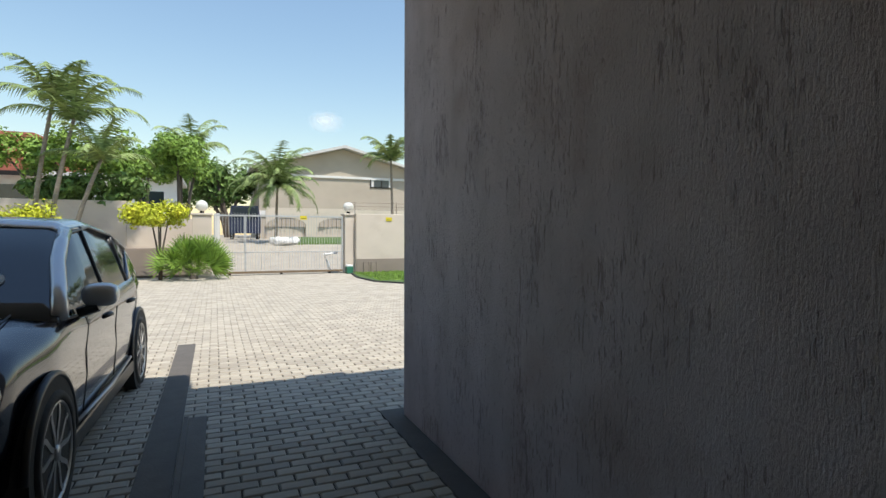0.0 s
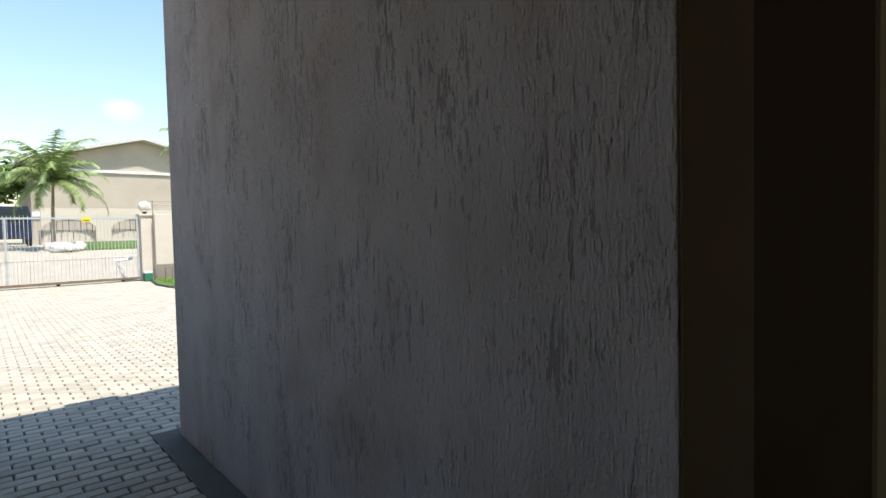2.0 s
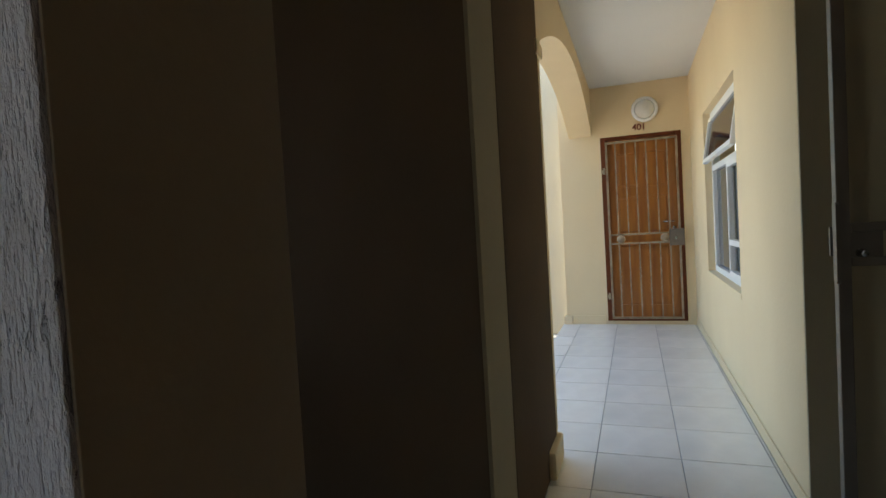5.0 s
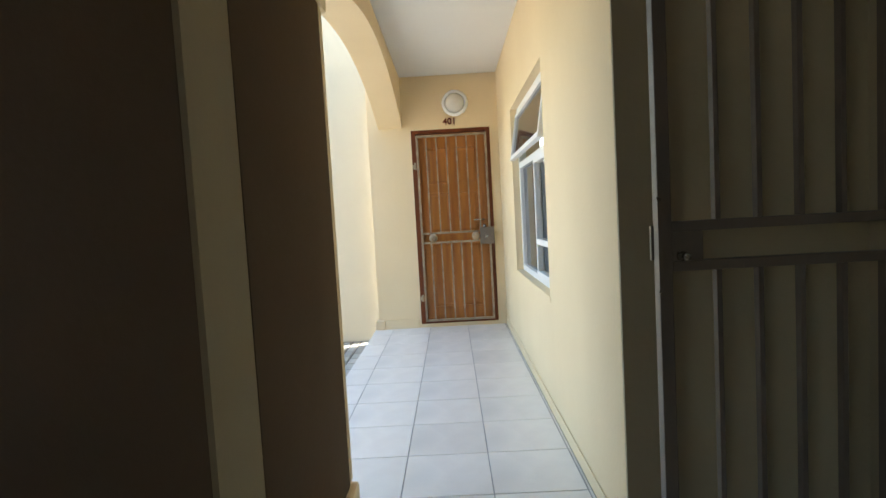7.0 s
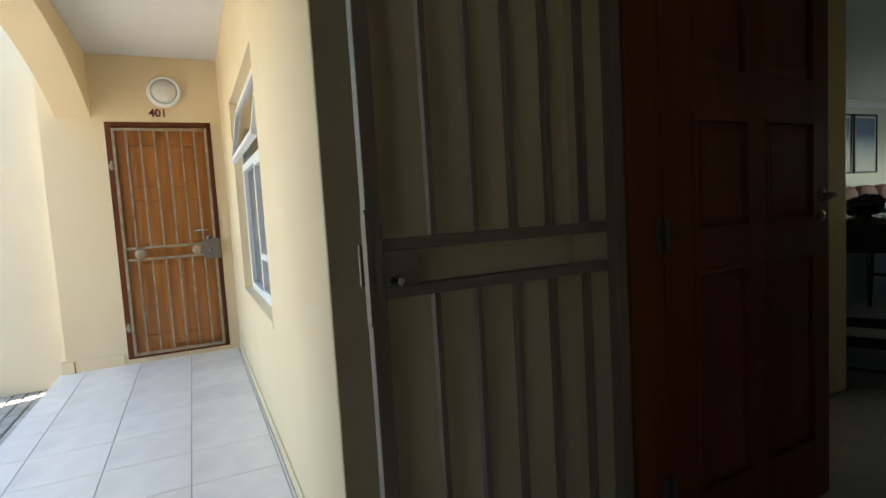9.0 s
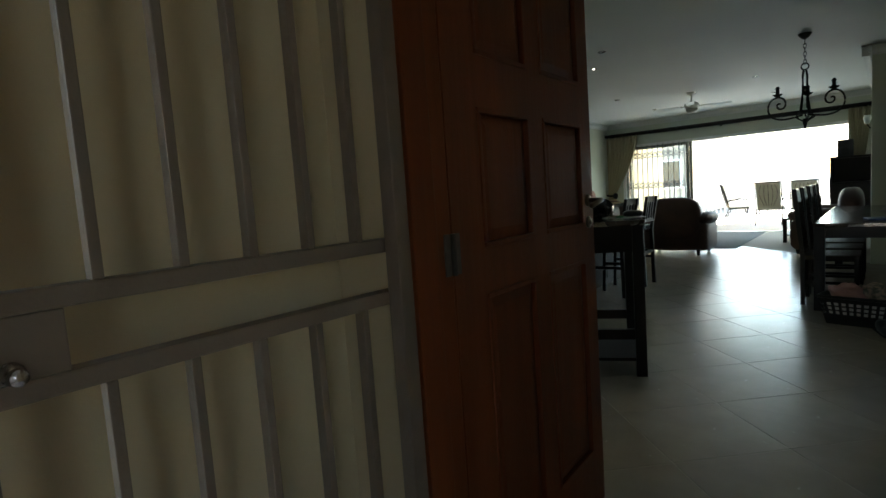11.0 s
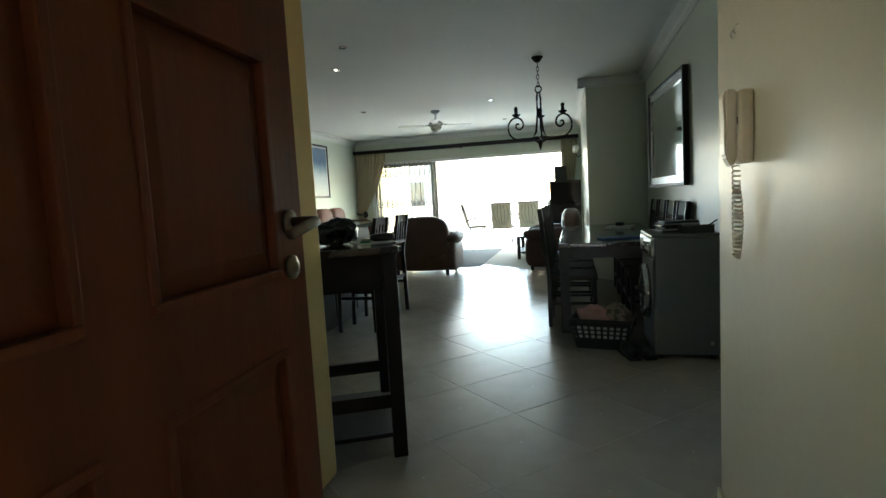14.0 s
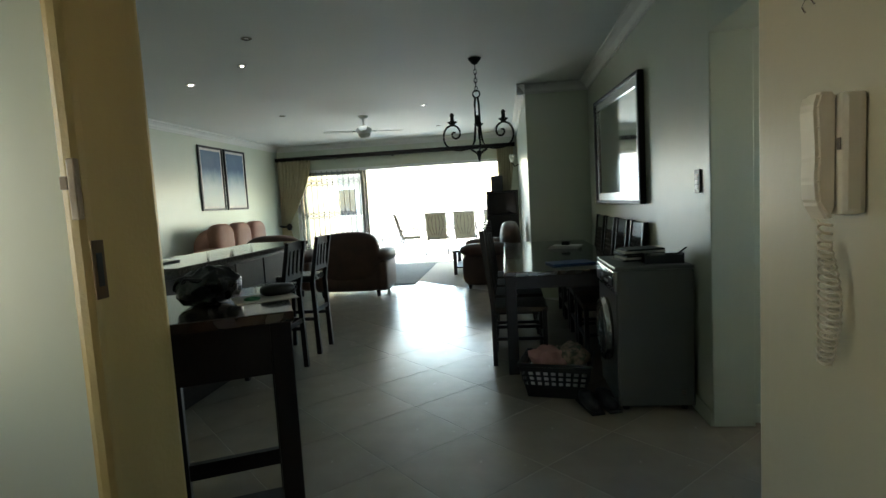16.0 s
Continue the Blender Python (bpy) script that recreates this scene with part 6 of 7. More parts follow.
structure("wall_boundary_plinth", box(2.45, 16, -20.65, -20.2, G, 0.75, 0.04), M_PLINTH, "brown retaining wall below the planting", "boundary wall")
structure("wall_boundary_right", box(-12, -3.05, -19.55, -19.3, G, 1.98, 0.02), M_BEIGE, "beige plastered boundary wall", "boundary wall")
structure("wall_boundary_band", box(-12, -3.05, -19.3, -19.27, G, 0.32, 0.01), M_PLINTH, "brown painted wall base", "boundary wall")


def pillar(x0, x1, h):
    p = thing("gate_pillar", pose((x0 + x1) / 2, -19.75, G), "beige plastered gate pillar with a round white lamp", "gate pillar", "gate pillars")
    w = (x1 - x0) / 2
    part("shaft", box(-w, w, -0.25, 0.25, 0, h, 0.02), M_BEIGE, p)
    part("cap", box(-w - 0.04, w + 0.04, -0.29, 0.29, h, h + 0.07, 0.015), M_BEIGE, p)
    lp = part("lamp_base", lathe(bmesh.new(), [(0.09, h + 0.07), (0.06, h + 0.12), (0.07, h + 0.16)], (0, 0, 0), 14), M_IRON, p)
    part("globe", pillow(bmesh.new(), (0, 0, h + 0.32), (0.19, 0.19, 0.19), 1.0), M_LAMPGLASS, lp, "white glass globe", True)
    return p


pillar(1.82, 2.42, 2.05)
pillar(-3.05, -2.68, 2.12)
M_GREYGATE = mat("pale_grey_gate_paint", (0.50, 0.50, 0.49), 0.45, 0.1, scale=(8, 8, 8), dark=(0.40, 0.40, 0.39))
dg = thing("driveway_gate", pose(-2.62, -19.6, G), "pale grey steel sliding driveway gate with thin vertical bars", "gate")
DW, DH = 4.38, 2.08
for nm, a, b, c, d in (("top_rail", 0, DW, DH - 0.05, DH), ("bottom_rail", 0, DW, 0.06, 0.13), ("mid_rail", 0, DW, 0.78, 0.81), ("stile", 0, 0.05, 0.13, DH - 0.05),
                       ("stile", DW - 0.05, DW, 0.13, DH - 0.05), ("stile", 3.36, 3.41, 0.13, DH - 0.05)):
    # Brown bottom rail also carries the shadow under the gate in its colour.
    part(nm, box(a, b, -0.025, 0.025, c, d, 0.004), M_BROWN if nm == "bottom_rail" else M_GREYGATE, dg)
for i in range(1, 46):
    x = DW * i / 46
    part("bar", box(x - 0.006, x + 0.006, -0.006, 0.006, 0.13, DH + 0.06), M_GREYGATE, dg)
for i in range(1, 60):
    x = DW * i / 60
    part("low_bar", box(x - 0.004, x + 0.004, 0.010, 0.018, 0.13, 0.78), M_GREYGATE, dg)
for x in (0.5, 2.2, 3.9):
    part("wheel", tube(bmesh.new(), [(x, -0.02, 0.05), (x, 0.02, 0.05)], 0.05, 12), M_IRON, dg)
part("guide_track", box(-0.2, DW + 0.2, -0.03, 0.03, 0.0, 0.012), M_IRON, dg)
gm = thing("gate_motor", pose(-2.75, -19.15, G), "green and white gate motor box on the ground", "gate motor")
part("housing", box(-0.12, 0.12, -0.16, 0.16, 0, 0.26, 0.03), mat("green_box", (0.03, 0.16, 0.09), 0.5, scale=(5, 5, 5)), gm)
part("cover", box(-0.11, 0.11, -0.14, 0.14, 0.26, 0.32, 0.02), M_WHITEFRAME, gm)
br = thing("bent_pipe", pose(-2.3, -20.3, G), "white bent pipe barrier beyond the gate", "barrier")
part("pipe", tube(bmesh.new(), [(0, 0, 0), (0.1, 0, 0.35), (0.25, 0, 0.66), (-0.25, 0, 0.72)], 0.05, 10), M_WHITEFRAME, br, "", True)
bk = thing("bicycle_rack", pose(-3.7, -18.9, G), "low bent metal rack by the boundary wall", "rack")
for x in (0, 0.28):
    part("hoop", tube(bmesh.new(), [(x, 0, 0), (x, 0, 0.42), (x + 0.2, 0, 0.42), (x + 0.2, 0, 0)], 0.018, 8), M_GATE, bk)
for x, y, z in ((-1.2, -19.574, 1.74), (-4.3, -19.29, 1.72)):
    sg = thing("warning_sign", pose(x, y, z), "small yellow electric fence warning sign", "sign")
    part("plate", box(-0.12, 0.12, 0, 0.008, 0, 0.14), mat("yellow_sign", (0.75, 0.6, 0.03), 0.5, scale=(9, 9, 9)), sg)
    part("text_bar", box(-0.08, 0.08, 0.008, 0.010, 0.04, 0.06), M_BLACK, sg)
ef = thing("electric_fence", pose(-2.7, -19.45, 1.98), "thin electric fence wires on the boundary wall", "fence")
for i in range(6):
    part("fence_post", box(-1.6 * i - 0.35, -1.6 * i - 0.33, -0.01, 0.01, 0, 0.45), M_GATE, ef)
for z in (0.15, 0.28, 0.41):
    part("wire", tube(bmesh.new(), [(0, 0, z), (-9, 0, z)], 0.006, 5), M_GATE, ef)

structure("ground_lawn", prism(bmesh.new(), [(-2.85, -19.25), (-12, -19.25), (-12, -13.2), (-6, -13.6), (-3.6, -14.4), (-2.75, -15.6), (-2.6, -17.2)], G - 0.05, G + 0.03), M_GRASS, "bright green lawn strip", "lawn")
structure("trim_lawn_edge", tube(bmesh.new(), [(-2.85, -19.2, G), (-2.58, -17.2, G), (-2.72, -15.55, G), (-3.58, -14.35, G), (-6, -13.55, G), (-12, -13.15, G)], 0.05, 8), M_RUBBER, "black rubber lawn edging", "edging")
rn = random.Random(8)
vs, fs = [], []
for _ in range(9000):
    x, y = rn.uniform(-8, -2.9), rn.uniform(-19.2, -15.0)
    if y > -15.6 and x > -3.6:
        continue
    h = rn.uniform(0.03, 0.08)
    a = rn.uniform(0, 3.14)
    dx, dy = 0.012 * math.cos(a), 0.012 * math.sin(a)
    i = len(vs)
    vs += [(x - dx, y - dy, G + 0.03), (x + dx, y + dy, G + 0.03), (x + rn.uniform(-0.03, 0.03), y + rn.uniform(-0.03, 0.03), G + 0.03 + h)]
    fs.append((i, i + 1, i + 2))
gr = raw("grass", vs, fs, M_LEAF, None, "stuff")
tagged(gr, "short green grass blades of the lawn strip", "grass")
RISE = 0.86           # street level across from the gate
structure("road_beyond", slab(bmesh.new(), [(-20.95, G - 0.06), (-20.95, G - 0.005), (-22.5, G + 0.06), (-27.5, RISE - 0.12), (-31, RISE), (-60, RISE + 0.1), (-60, G - 0.06)], "x", -14, 9),
          mat("pale_road", (0.42, 0.37, 0.30), 0.9, scale=(2, 2, 2), bump=0.3), "pale paved street rising beyond the gate", "road")
structure("ground_lawn_far", slab(bmesh.new(), [(-27.2, RISE - 0.2), (-27.25, RISE - 0.08), (-30.5, RISE + 0.06), (-37.0, RISE + 0.14), (-37.0, RISE - 0.2)], "x", -14, -1.7), M_GRASS, "green lawn across the street", "lawn")


def gable_house():
    h = thing("gabled_house", pose(-7.2, -40.0, G), "beige two storey gabled block of flats", "house")
    w0, w1, e, ap = -6.0, 6.0, 6.15, 7.75
    part("wall", slab(bmesh.new(), [(w0, 0), (w1, 0), (w1, e), (0, ap), (w0, e)], "y", -10, 0), M_HOUSE, h)
    for s in (-1, 1):
        bm = slab(bmesh.new(), [(0, ap + 0.02), (s * 6.6, e - 0.12), (s * 6.6, e + 0.06), (0, ap + 0.22)], "y", -10.4, 0.7)
        part("roof", bm, M_ROOF, h)
    part("string_course", box(w0, w1, 0, 0.10, 5.55, 5.72), M_WHITEPAINT, h)
    part("string_course", box(w0, w1, 0, 0.12, 2.75, 3.05), M_WHITEPAINT, h)
    for x in (-3.85,):
        w = part("window", bx(bx(bx(bx(bx(bmesh.new(), x, x + 1.8, 0, 0.06, 4.95, 5.02), x, x + 1.8, 0, 0.06, 5.58, 5.65), x, x + 0.07, 0, 0.06, 5.02, 5.58), x + 1.73, x + 1.8, 0, 0.06, 5.02, 5.58), x + 0.86, x + 0.93, 0, 0.06, 5.02, 5.58), M_IRON, h)
        part("pane", box(x + 0.07, x + 1.73, 0.005, 0.03, 5.02, 5.58), M_GLASSDARK, w)
        for q in (0.1, 1.5):
            part("curtain", box(x + q, x + q + 0.2, 0.031, 0.036, 5.02, 5.58), M_PAPER, w)
    return h


gable_house()


def arched_wall():
    """The garden wall before the flats, with low arched openings."""
    a = thing("arched_garden_wall", pose(-8.0, -37.2, G + 0.6), "beige garden wall with arched grilles", "garden wall")
    pts = [(-6, 0), (-6, 2.55), (6.6, 2.55), (6.6, 0)]
    for x0 in (4.0, 0.6, -2.8):
        pts += [(x0 + 2.6, 0.05)] + [(x0 + 1.3 + 1.3 * math.cos(q), 1.35 + 0.55 * math.sin(q)) for q in (math.pi * k / 12 for k in range(13))] + [(x0, 0.05)]
    part("wall", slab(bmesh.new(), pts, "y", -0.25, 0), M_BEIGE, a)
    part("plinth", box(-6, 6.6, -0.3, 0.03, -0.62, 0.03), M_BEIGE, a)
    for x0 in (4.0, 0.6, -2.8):
        for i in range(9):
            x = x0 + 0.15 + 2.3 * i / 8
            part("bar", box(x - 0.018, x + 0.018, -0.15, -0.1, 1.15, 1.85), M_GATE, a)
        part("back_panel", box(x0 - 0.1, x0 + 2.7, -0.4, -0.3, 0, 1.3), M_BEIGE, a)
    return a


arched_wall()


def villa():
    v = thing("red_roofed_villa", pose(7.9, -38.0, G - 1.5), "white villa with a red tiled roof behind the trees", "house")
    part("wall", box(0, 12, -8, 0, 0, 6.3), M_WHITEPAINT, v)
    part("roof", slab(bmesh.new(), [(-0.7, 6.9), (-0.3, 6.3), (12.6, 6.3), (10, 8.6), (3.2, 8.6)], "y", -8.6, 0.9), M_REDROOF, v)
    part("fascia", box(-0.6, 12.6, 0.9, 1.0, 6.15, 6.4), M_DARKWOOD, v)
    for x in (0.6, 3.4, 6.2):
        part("window", box(x, x + 2.0, 0, 0.05, 4.2, 5.7), M_GLASSDARK, v)
        part("balcony", bx(bmesh.new(), x - 0.2, x + 2.2, 0.0, 0.9, 3.2, 4.0), M_WHITEPAINT, v)
    return v


villa()
wv = thing("white_house", pose(3.8, -36.0, G), "white house partly hidden by trees", "house")
part("wall", box(0, 6.5, -6, 0, 0, 4.6), M_WHITEPAINT, wv)
part("roof", box(-0.3, 6.8, -6.3, 0.6, 4.6, 4.8), M_ROOF, wv)
for x in (0.7, 2.6, 4.5):
    part("window", box(x, x + 1.3, 0, 0.04, 2.9, 3.9), M_GLASSDARK, wv)
lw = thing("street_wall", pose(1.6, -36.0, G), "long white boundary wall along the street", "boundary wall")
part("wall", box(-0.1, 0.15, -14, 8, 0, 2.4), M_WHITEPAINT, lw)
tk = thing("parked_van", pose(0.1, -33.0, RISE + 0.02), "dark blue van parked in the street", "van")
part("cab", slab(bmesh.new(), [(-0.85, 0.35), (0.85, 0.35), (0.85, 1.2), (0.72, 1.95), (-0.72, 1.95), (-0.85, 1.2)], "y", -2.2, 0.0), mat("dark_blue_paint", (0.02, 0.03, 0.07), 0.3, scale=(3, 3, 3), coat=0.6), tk)
part("windscreen", box(-0.68, 0.68, 0.0, 0.03, 1.22, 1.85, 0.01), M_GLASSDARK, tk)
for x in (-0.8, 0.62):
    part("wheel", tube(bmesh.new(), [(x, -0.4, 0.32), (x + 0.18, -0.4, 0.32)], 0.32, 16), M_RUBBER, tk)
rn = random.Random(3)
for k in range(14):
    r = thing("white_rock", pose(-1.6 + rn.uniform(-0.7, 0.7), -27.4 + rn.uniform(-0.35, 0.35), RISE - 0.16), "white painted garden rock", "rock", "rocks round the palm")
    bm = pillow(bmesh.new(), (0, 0, 0.16), (rn.uniform(0.14, 0.3), rn.uniform(0.14, 0.3), 0.2), 0.9, 10, 7)
    for v in bm.verts:
        v.co += 0.06 * Vector(noise.noise_vector(v.co * 5 + Vector((k, 0, 0))))
    part("stone", bm, M_WHITEPAINT, r)

# a thin cloud, far away
def cloud_mat():
    m = bpy.data.materials.new("thin_cloud")
    m.use_nodes = True
    nt = m.node_tree
    n, link = nt.nodes, nt.links.new
    b = n["Principled BSDF"]
    b.inputs["Base Color"].default_value = (0.95, 0.96, 0.97, 1)
    b.inputs["Roughness"].default_value = 1.0
    co = n.new("ShaderNodeTexCoord")
    gr = n.new("ShaderNodeTexGradient")
    gr.gradient_type = "SPHERICAL"
    mp = n.new("ShaderNodeMapping")
    mp.inputs["Location"].default_value = (-1.0, -1.0, -1.0)
    mp.inputs["Scale"].default_value = (2.0, 2.0, 2.0)
    link(co.outputs["Generated"], mp.inputs["Vector"])
    fl = n.new("ShaderNodeVectorMath")
    fl.operation = "MULTIPLY"
    fl.inputs[1].default_value = (1, 0, 1)
    link(mp.outputs[0], fl.inputs[0])
    link(fl.outputs[0], gr.inputs["Vector"])
    nz = n.new("ShaderNodeTexNoise")
    nz.inputs["Scale"].default_value, nz.inputs["Detail"].default_value = 3.2, 6.0
    link(co.outputs["Generated"], nz.inputs["Vector"])
    mu = n.new("ShaderNodeMath")
    mu.operation = "MULTIPLY"
    link(gr.outputs["Fac"], mu.inputs[0])
    link(nz.outputs["Fac"], mu.inputs[1])
    r = n.new("ShaderNodeMapRange")
    r.inputs["From Min"].default_value, r.inputs["From Max"].default_value = 0.12, 0.75
    r.inputs["To Max"].default_value = 0.6
    link(mu.outputs[0], r.inputs["Value"])
    link(r.outputs[0], b.inputs["Alpha"])
    return m


cl = structure("backdrop_cloud", box(-150, -90, -640.5, -640, 116, 150), cloud_mat(), "thin white fair-weather cloud", "cloud")
cl.visible_shadow = False


# ---- the car ----
M_CARBLUE = mat("dark_blue_car_paint", (0.016, 0.017, 0.03), 0.16, 0.3, scale=(2, 2, 2), dark=(0.010, 0.012, 0.026), coat=1.0)
M_CARGREY = mat("silver_grey_car_paint", (0.70, 0.71, 0.72), 0.22, 0.5, scale=(2, 2, 2), dark=(0.63, 0.64, 0.65), coat=0.5)
M_CARGLASS = mat("car_glass", (0.015, 0.02, 0.025), 0.05, scale=(2, 2, 2), spec=0.9)
M_ALLOY = mat("alloy_silver", (0.42, 0.42, 0.42), 0.35, 0.8, scale=(4, 4, 4))


def lerp_table(tab, q):
    for (a, va), (b, vb) in zip(tab, tab[1:]):
        if a <= q <= b:
            u = (q - a) / (b - a)
            return va + (vb - va) * u
    return tab[-1][1] if q > tab[-1][0] else tab[0][1]


def hatchback():
    """A compact crossover; its nose points to +y, the base lies midway between the wheels."""
    c = thing("parked_car", pose(3.34, -4.60, G, 0, 0, -2.0), "dark blue compact crossover car with a silver roof, parked", "car")
    belt = [(-2.1, 0.90), (-1.95, 1.0), (-1.6, 1.06), (-1.0, 1.03), (0.6, 0.95), (0.95, 0.98), (1.6, 0.90), (1.95, 0.76), (2.1, 0.62)]
    width = [(-2.1, 0.66), (-1.95, 0.80), (-1.2, 0.885), (1.2, 0.885), (1.7, 0.83), (1.95, 0.70), (2.1, 0.52)]
    sill = [(-2.1, 0.42), (-1.8, 0.28), (-1.0, 0.24), (1.0, 0.24), (1.8, 0.24), (2.1, 0.32)]
    ys = [-2.1 + 4.2 * i / 42 for i in range(43)]
    bm = bmesh.new()
    rows = []
    for y in ys:
        w, zb, zs = lerp_table(width, y), lerp_table(belt, y), lerp_table(sill, y)
        mid = (zb + zs) / 2
        half = [(w * 0.93, zs), (w * 0.985, zs + 0.10), (w * 1.0, mid - 0.02), (w * 0.985, mid + 0.12), (w * 0.99, zb - 0.08), (w * 0.95, zb), (w * 0.70, zb + 0.035), (w * 0.3, zb + 0.05)]
        row = [bm.verts.new((x, y, z)) for x, z in half] + [bm.verts.new((-x, y, z)) for x, z in reversed(half)]
        rows.append(row)
    for a, b in zip(rows, rows[1:]):
        for i in range(len(a)):
            j = (i + 1) % len(a)
            bm.faces.new((a[i], a[j], b[j], b[i]))
    bm.faces.new(rows[0])
    bm.faces.new(rows[-1][::-1])
    part("body", bm, M_CARBLUE, c, "dark blue bodywork", True)
    # cabin: stations give roof height and half width
    top = [(-1.92, 1.06), (-1.75, 1.20), (-1.45, 1.38), (-1.0, 1.49), (-0.4, 1.56), (0.15, 1.53), (0.55, 1.36), (1.05, 1.0)]
    cy = [-1.92 + 2.97 * i / 26 for i in range(27)]
    bm = bmesh.new()
    rows = []
    for y in cy:
        zt = lerp_table(top, y)
        zb = lerp_table(belt, y) - 0.02
        w = lerp_table(width, y)
        wt = w * 0.95 - (zt - zb) * 0.36
        row = [bm.verts.new((w * 0.945, y, zb)), bm.verts.new((wt + 0.03, y, zt - 0.04)), bm.verts.new((wt - 0.05, y, zt)), bm.verts.new((wt * 0.4, y, zt + 0.012)),
               bm.verts.new((-wt * 0.4, y, zt + 0.012)), bm.verts.new((-wt + 0.05, y, zt)), bm.verts.new((-wt - 0.03, y, zt - 0.04)), bm.verts.new((-w * 0.945, y, zb))]
        rows.append(row)
    for a, b in zip(rows, rows[1:]):
        for i in range(7):
            bm.faces.new((a[i], a[i + 1], b[i + 1], b[i]))
    bm.faces.new(rows[0])
    bm.faces.new(rows[-1][::-1])
    part("glasshouse", bm, M_CARGLASS, c, "dark tinted windows and windscreen", True)

    def edge_pt(y, k, out=0.008):
        zt, zb, w = lerp_table(top, y), lerp_table(belt, y) - 0.02, lerp_table(width, y)
        wt = w * 0.95 - (zt - zb) * 0.36
        lo, hi = Vector((w * 0.945, y, zb)), Vector((wt + 0.03, y, zt - 0.04))
        p = lo.lerp(hi, k)
        return p + Vector((out, 0, out * 0.4))
    # roof skin
    bm = bmesh.new()
    rows = []
    for y in [-1.75 + 2.0 * i / 16 for i in range(17)]:
        zt, zb, w = lerp_table(top, y), lerp_table(belt, y), lerp_table(width, y)
        wt = w * 0.95 - (zt - zb + 0.02) * 0.36
        rows.append([bm.verts.new((x, y, z)) for x, z in ((wt + 0.042, zt - 0.05), (wt - 0.04, zt + 0.008), (wt * 0.4, zt + 0.022), (-wt * 0.4, zt + 0.022), (-wt + 0.04, zt + 0.008), (-wt - 0.042, zt - 0.05))])
    for a, b in zip(rows, rows[1:]):
        for i in range(5):
            bm.faces.new((a[i], a[i + 1], b[i + 1], b[i]))
    ob = part("roof", bm, M_CARGREY, c, "silver roof", True)
    ob.modifiers.new("thick", "SOLIDIFY").thickness = 0.01
    for s in (-1, 1):
        def mir_(p):
            return (p[0] * s, p[1], p[2])
        part("front_pillar", tube(bmesh.new(), [mir_(edge_pt(y, 1.0, 0.0)) for y in (0.2, 0.4, 0.6, 0.8, 1.0)], 0.044, 8), M_CARGREY, c, "silver windscreen pillar", True)
        for y0, w_ in ((-0.18, 0.018), (-1.0, 0.016)):
            part("door_pillar", tube(bmesh.new(), [mir_(edge_pt(y0, k / 4, -0.002)) for k in range(5)], w_, 6), M_BLACK, c, "", True)
        bm = bmesh.new()
        grid = [[bm.verts.new(mir_(edge_pt(-1.9 + (0.95 - 0.62 * k / 6) * q / 6, k / 6, 0.007))) for q in range(7)] for k in range(7)]
        for g0, g1 in zip(grid, grid[1:]):
            for q in range(6):
                bm.faces.new((g0[q], g0[q + 1], g1[q + 1], g1[q]))
        ob = part("quarter_panel", bm, M_CARBLUE, c, "", True)
        ob.modifiers.new("thick", "SOLIDIFY").thickness = 0.006
        part("window_trim", tube(bmesh.new(), [mir_(edge_pt(y, 0.0, 0.004)) for y in (-1.0, -0.3, 0.4, 0.95)], 0.009, 6), M_BLACK, c)
        part("window_trim", tube(bmesh.new(), [mir_(edge_pt(y, 0.97, 0.006)) for y in (-1.5, -1.0, -0.4, 0.2, 0.6)], 0.009, 6), M_BLACK, c)
        m_ = part("door_mirror", pillow(bmesh.new(), (s * 0.96, 0.60, 1.07), (0.105, 0.07, 0.075), 0.7), M_CARGREY, c, "grey door mirror", True)
        part("mirror_foot", tube(bmesh.new(), [(s * 0.84, 0.62, 0.96), (s * 0.95, 0.62, 1.0)], 0.035, 8), M_BLACK, m_)
        for y0 in (0.68, -0.20, -1.10):
            part("door_seam", tube(bmesh.new(), [(s * (lerp_table(width, y0) * k + 0.001), y0 - 0.05 * q, z) for q, (k, z) in enumerate(((0.986, 0.36), (1.0, 0.58), (0.986, 0.74), (0.99, 0.88), (0.96, 0.95)))], 0.003, 5), M_BLACK, c)
        for y0 in (0.0, -0.92):
            part("door_handle", tube(bmesh.new(), [(s * 0.878, y0 - 0.08, 0.86), (s * 0.905, y0, 0.865), (s * 0.878, y0 + 0.10, 0.86)], 0.016, 8), M_BLACK, c, "", True)
        part("sill_strip", tube(bmesh.new(), [(s * 0.882, -0.85, 0.36), (s * 0.895, 0.0, 0.335), (s * 0.882, 0.85, 0.345)], 0.013, 8), M_ALLOY, c, "bright sill strip", True)
        part("sill_cladding", box(min(s * 0.84, s * 0.893), max(s * 0.84, s * 0.893), -0.95, 0.95, 0.20, 0.315, 0.02), M_BLACK, c)
        part("headlamp", pillow(bmesh.new(), (s * 0.66, 1.83, 0.76), (0.17, 0.20, 0.075), 0.8), M_LAMPGLASS, c, "clear headlamp", True)
        part("tail_lamp", pillow(bmesh.new(), (s * 0.66, -1.97, 0.84), (0.07, 0.06, 0.08), 0.8), M_REDNUM, c, "red tail lamp", True)
        for yw in (-1.30, 1.30):
            # Flat black disc stands for the shaded hollow of the wheel arch.
            part("arch_hollow_disc", tube(bmesh.new(), [(s * 0.80, yw, 0.33), (s * 0.892, yw, 0.33)], 0.385, 32), M_RUBBER, c)
            arc = [(s * 0.880, yw + 0.40 * math.cos(a), 0.33 + 0.40 * math.sin(a)) for a in (math.pi * q / 18 for q in range(19))]
            part("arch_trim", tube(bmesh.new(), arc, 0.02, 8), M_BLACK, c, "", True)
            RS = Matrix.Rotation(radians(90 * s), 4, "Y")
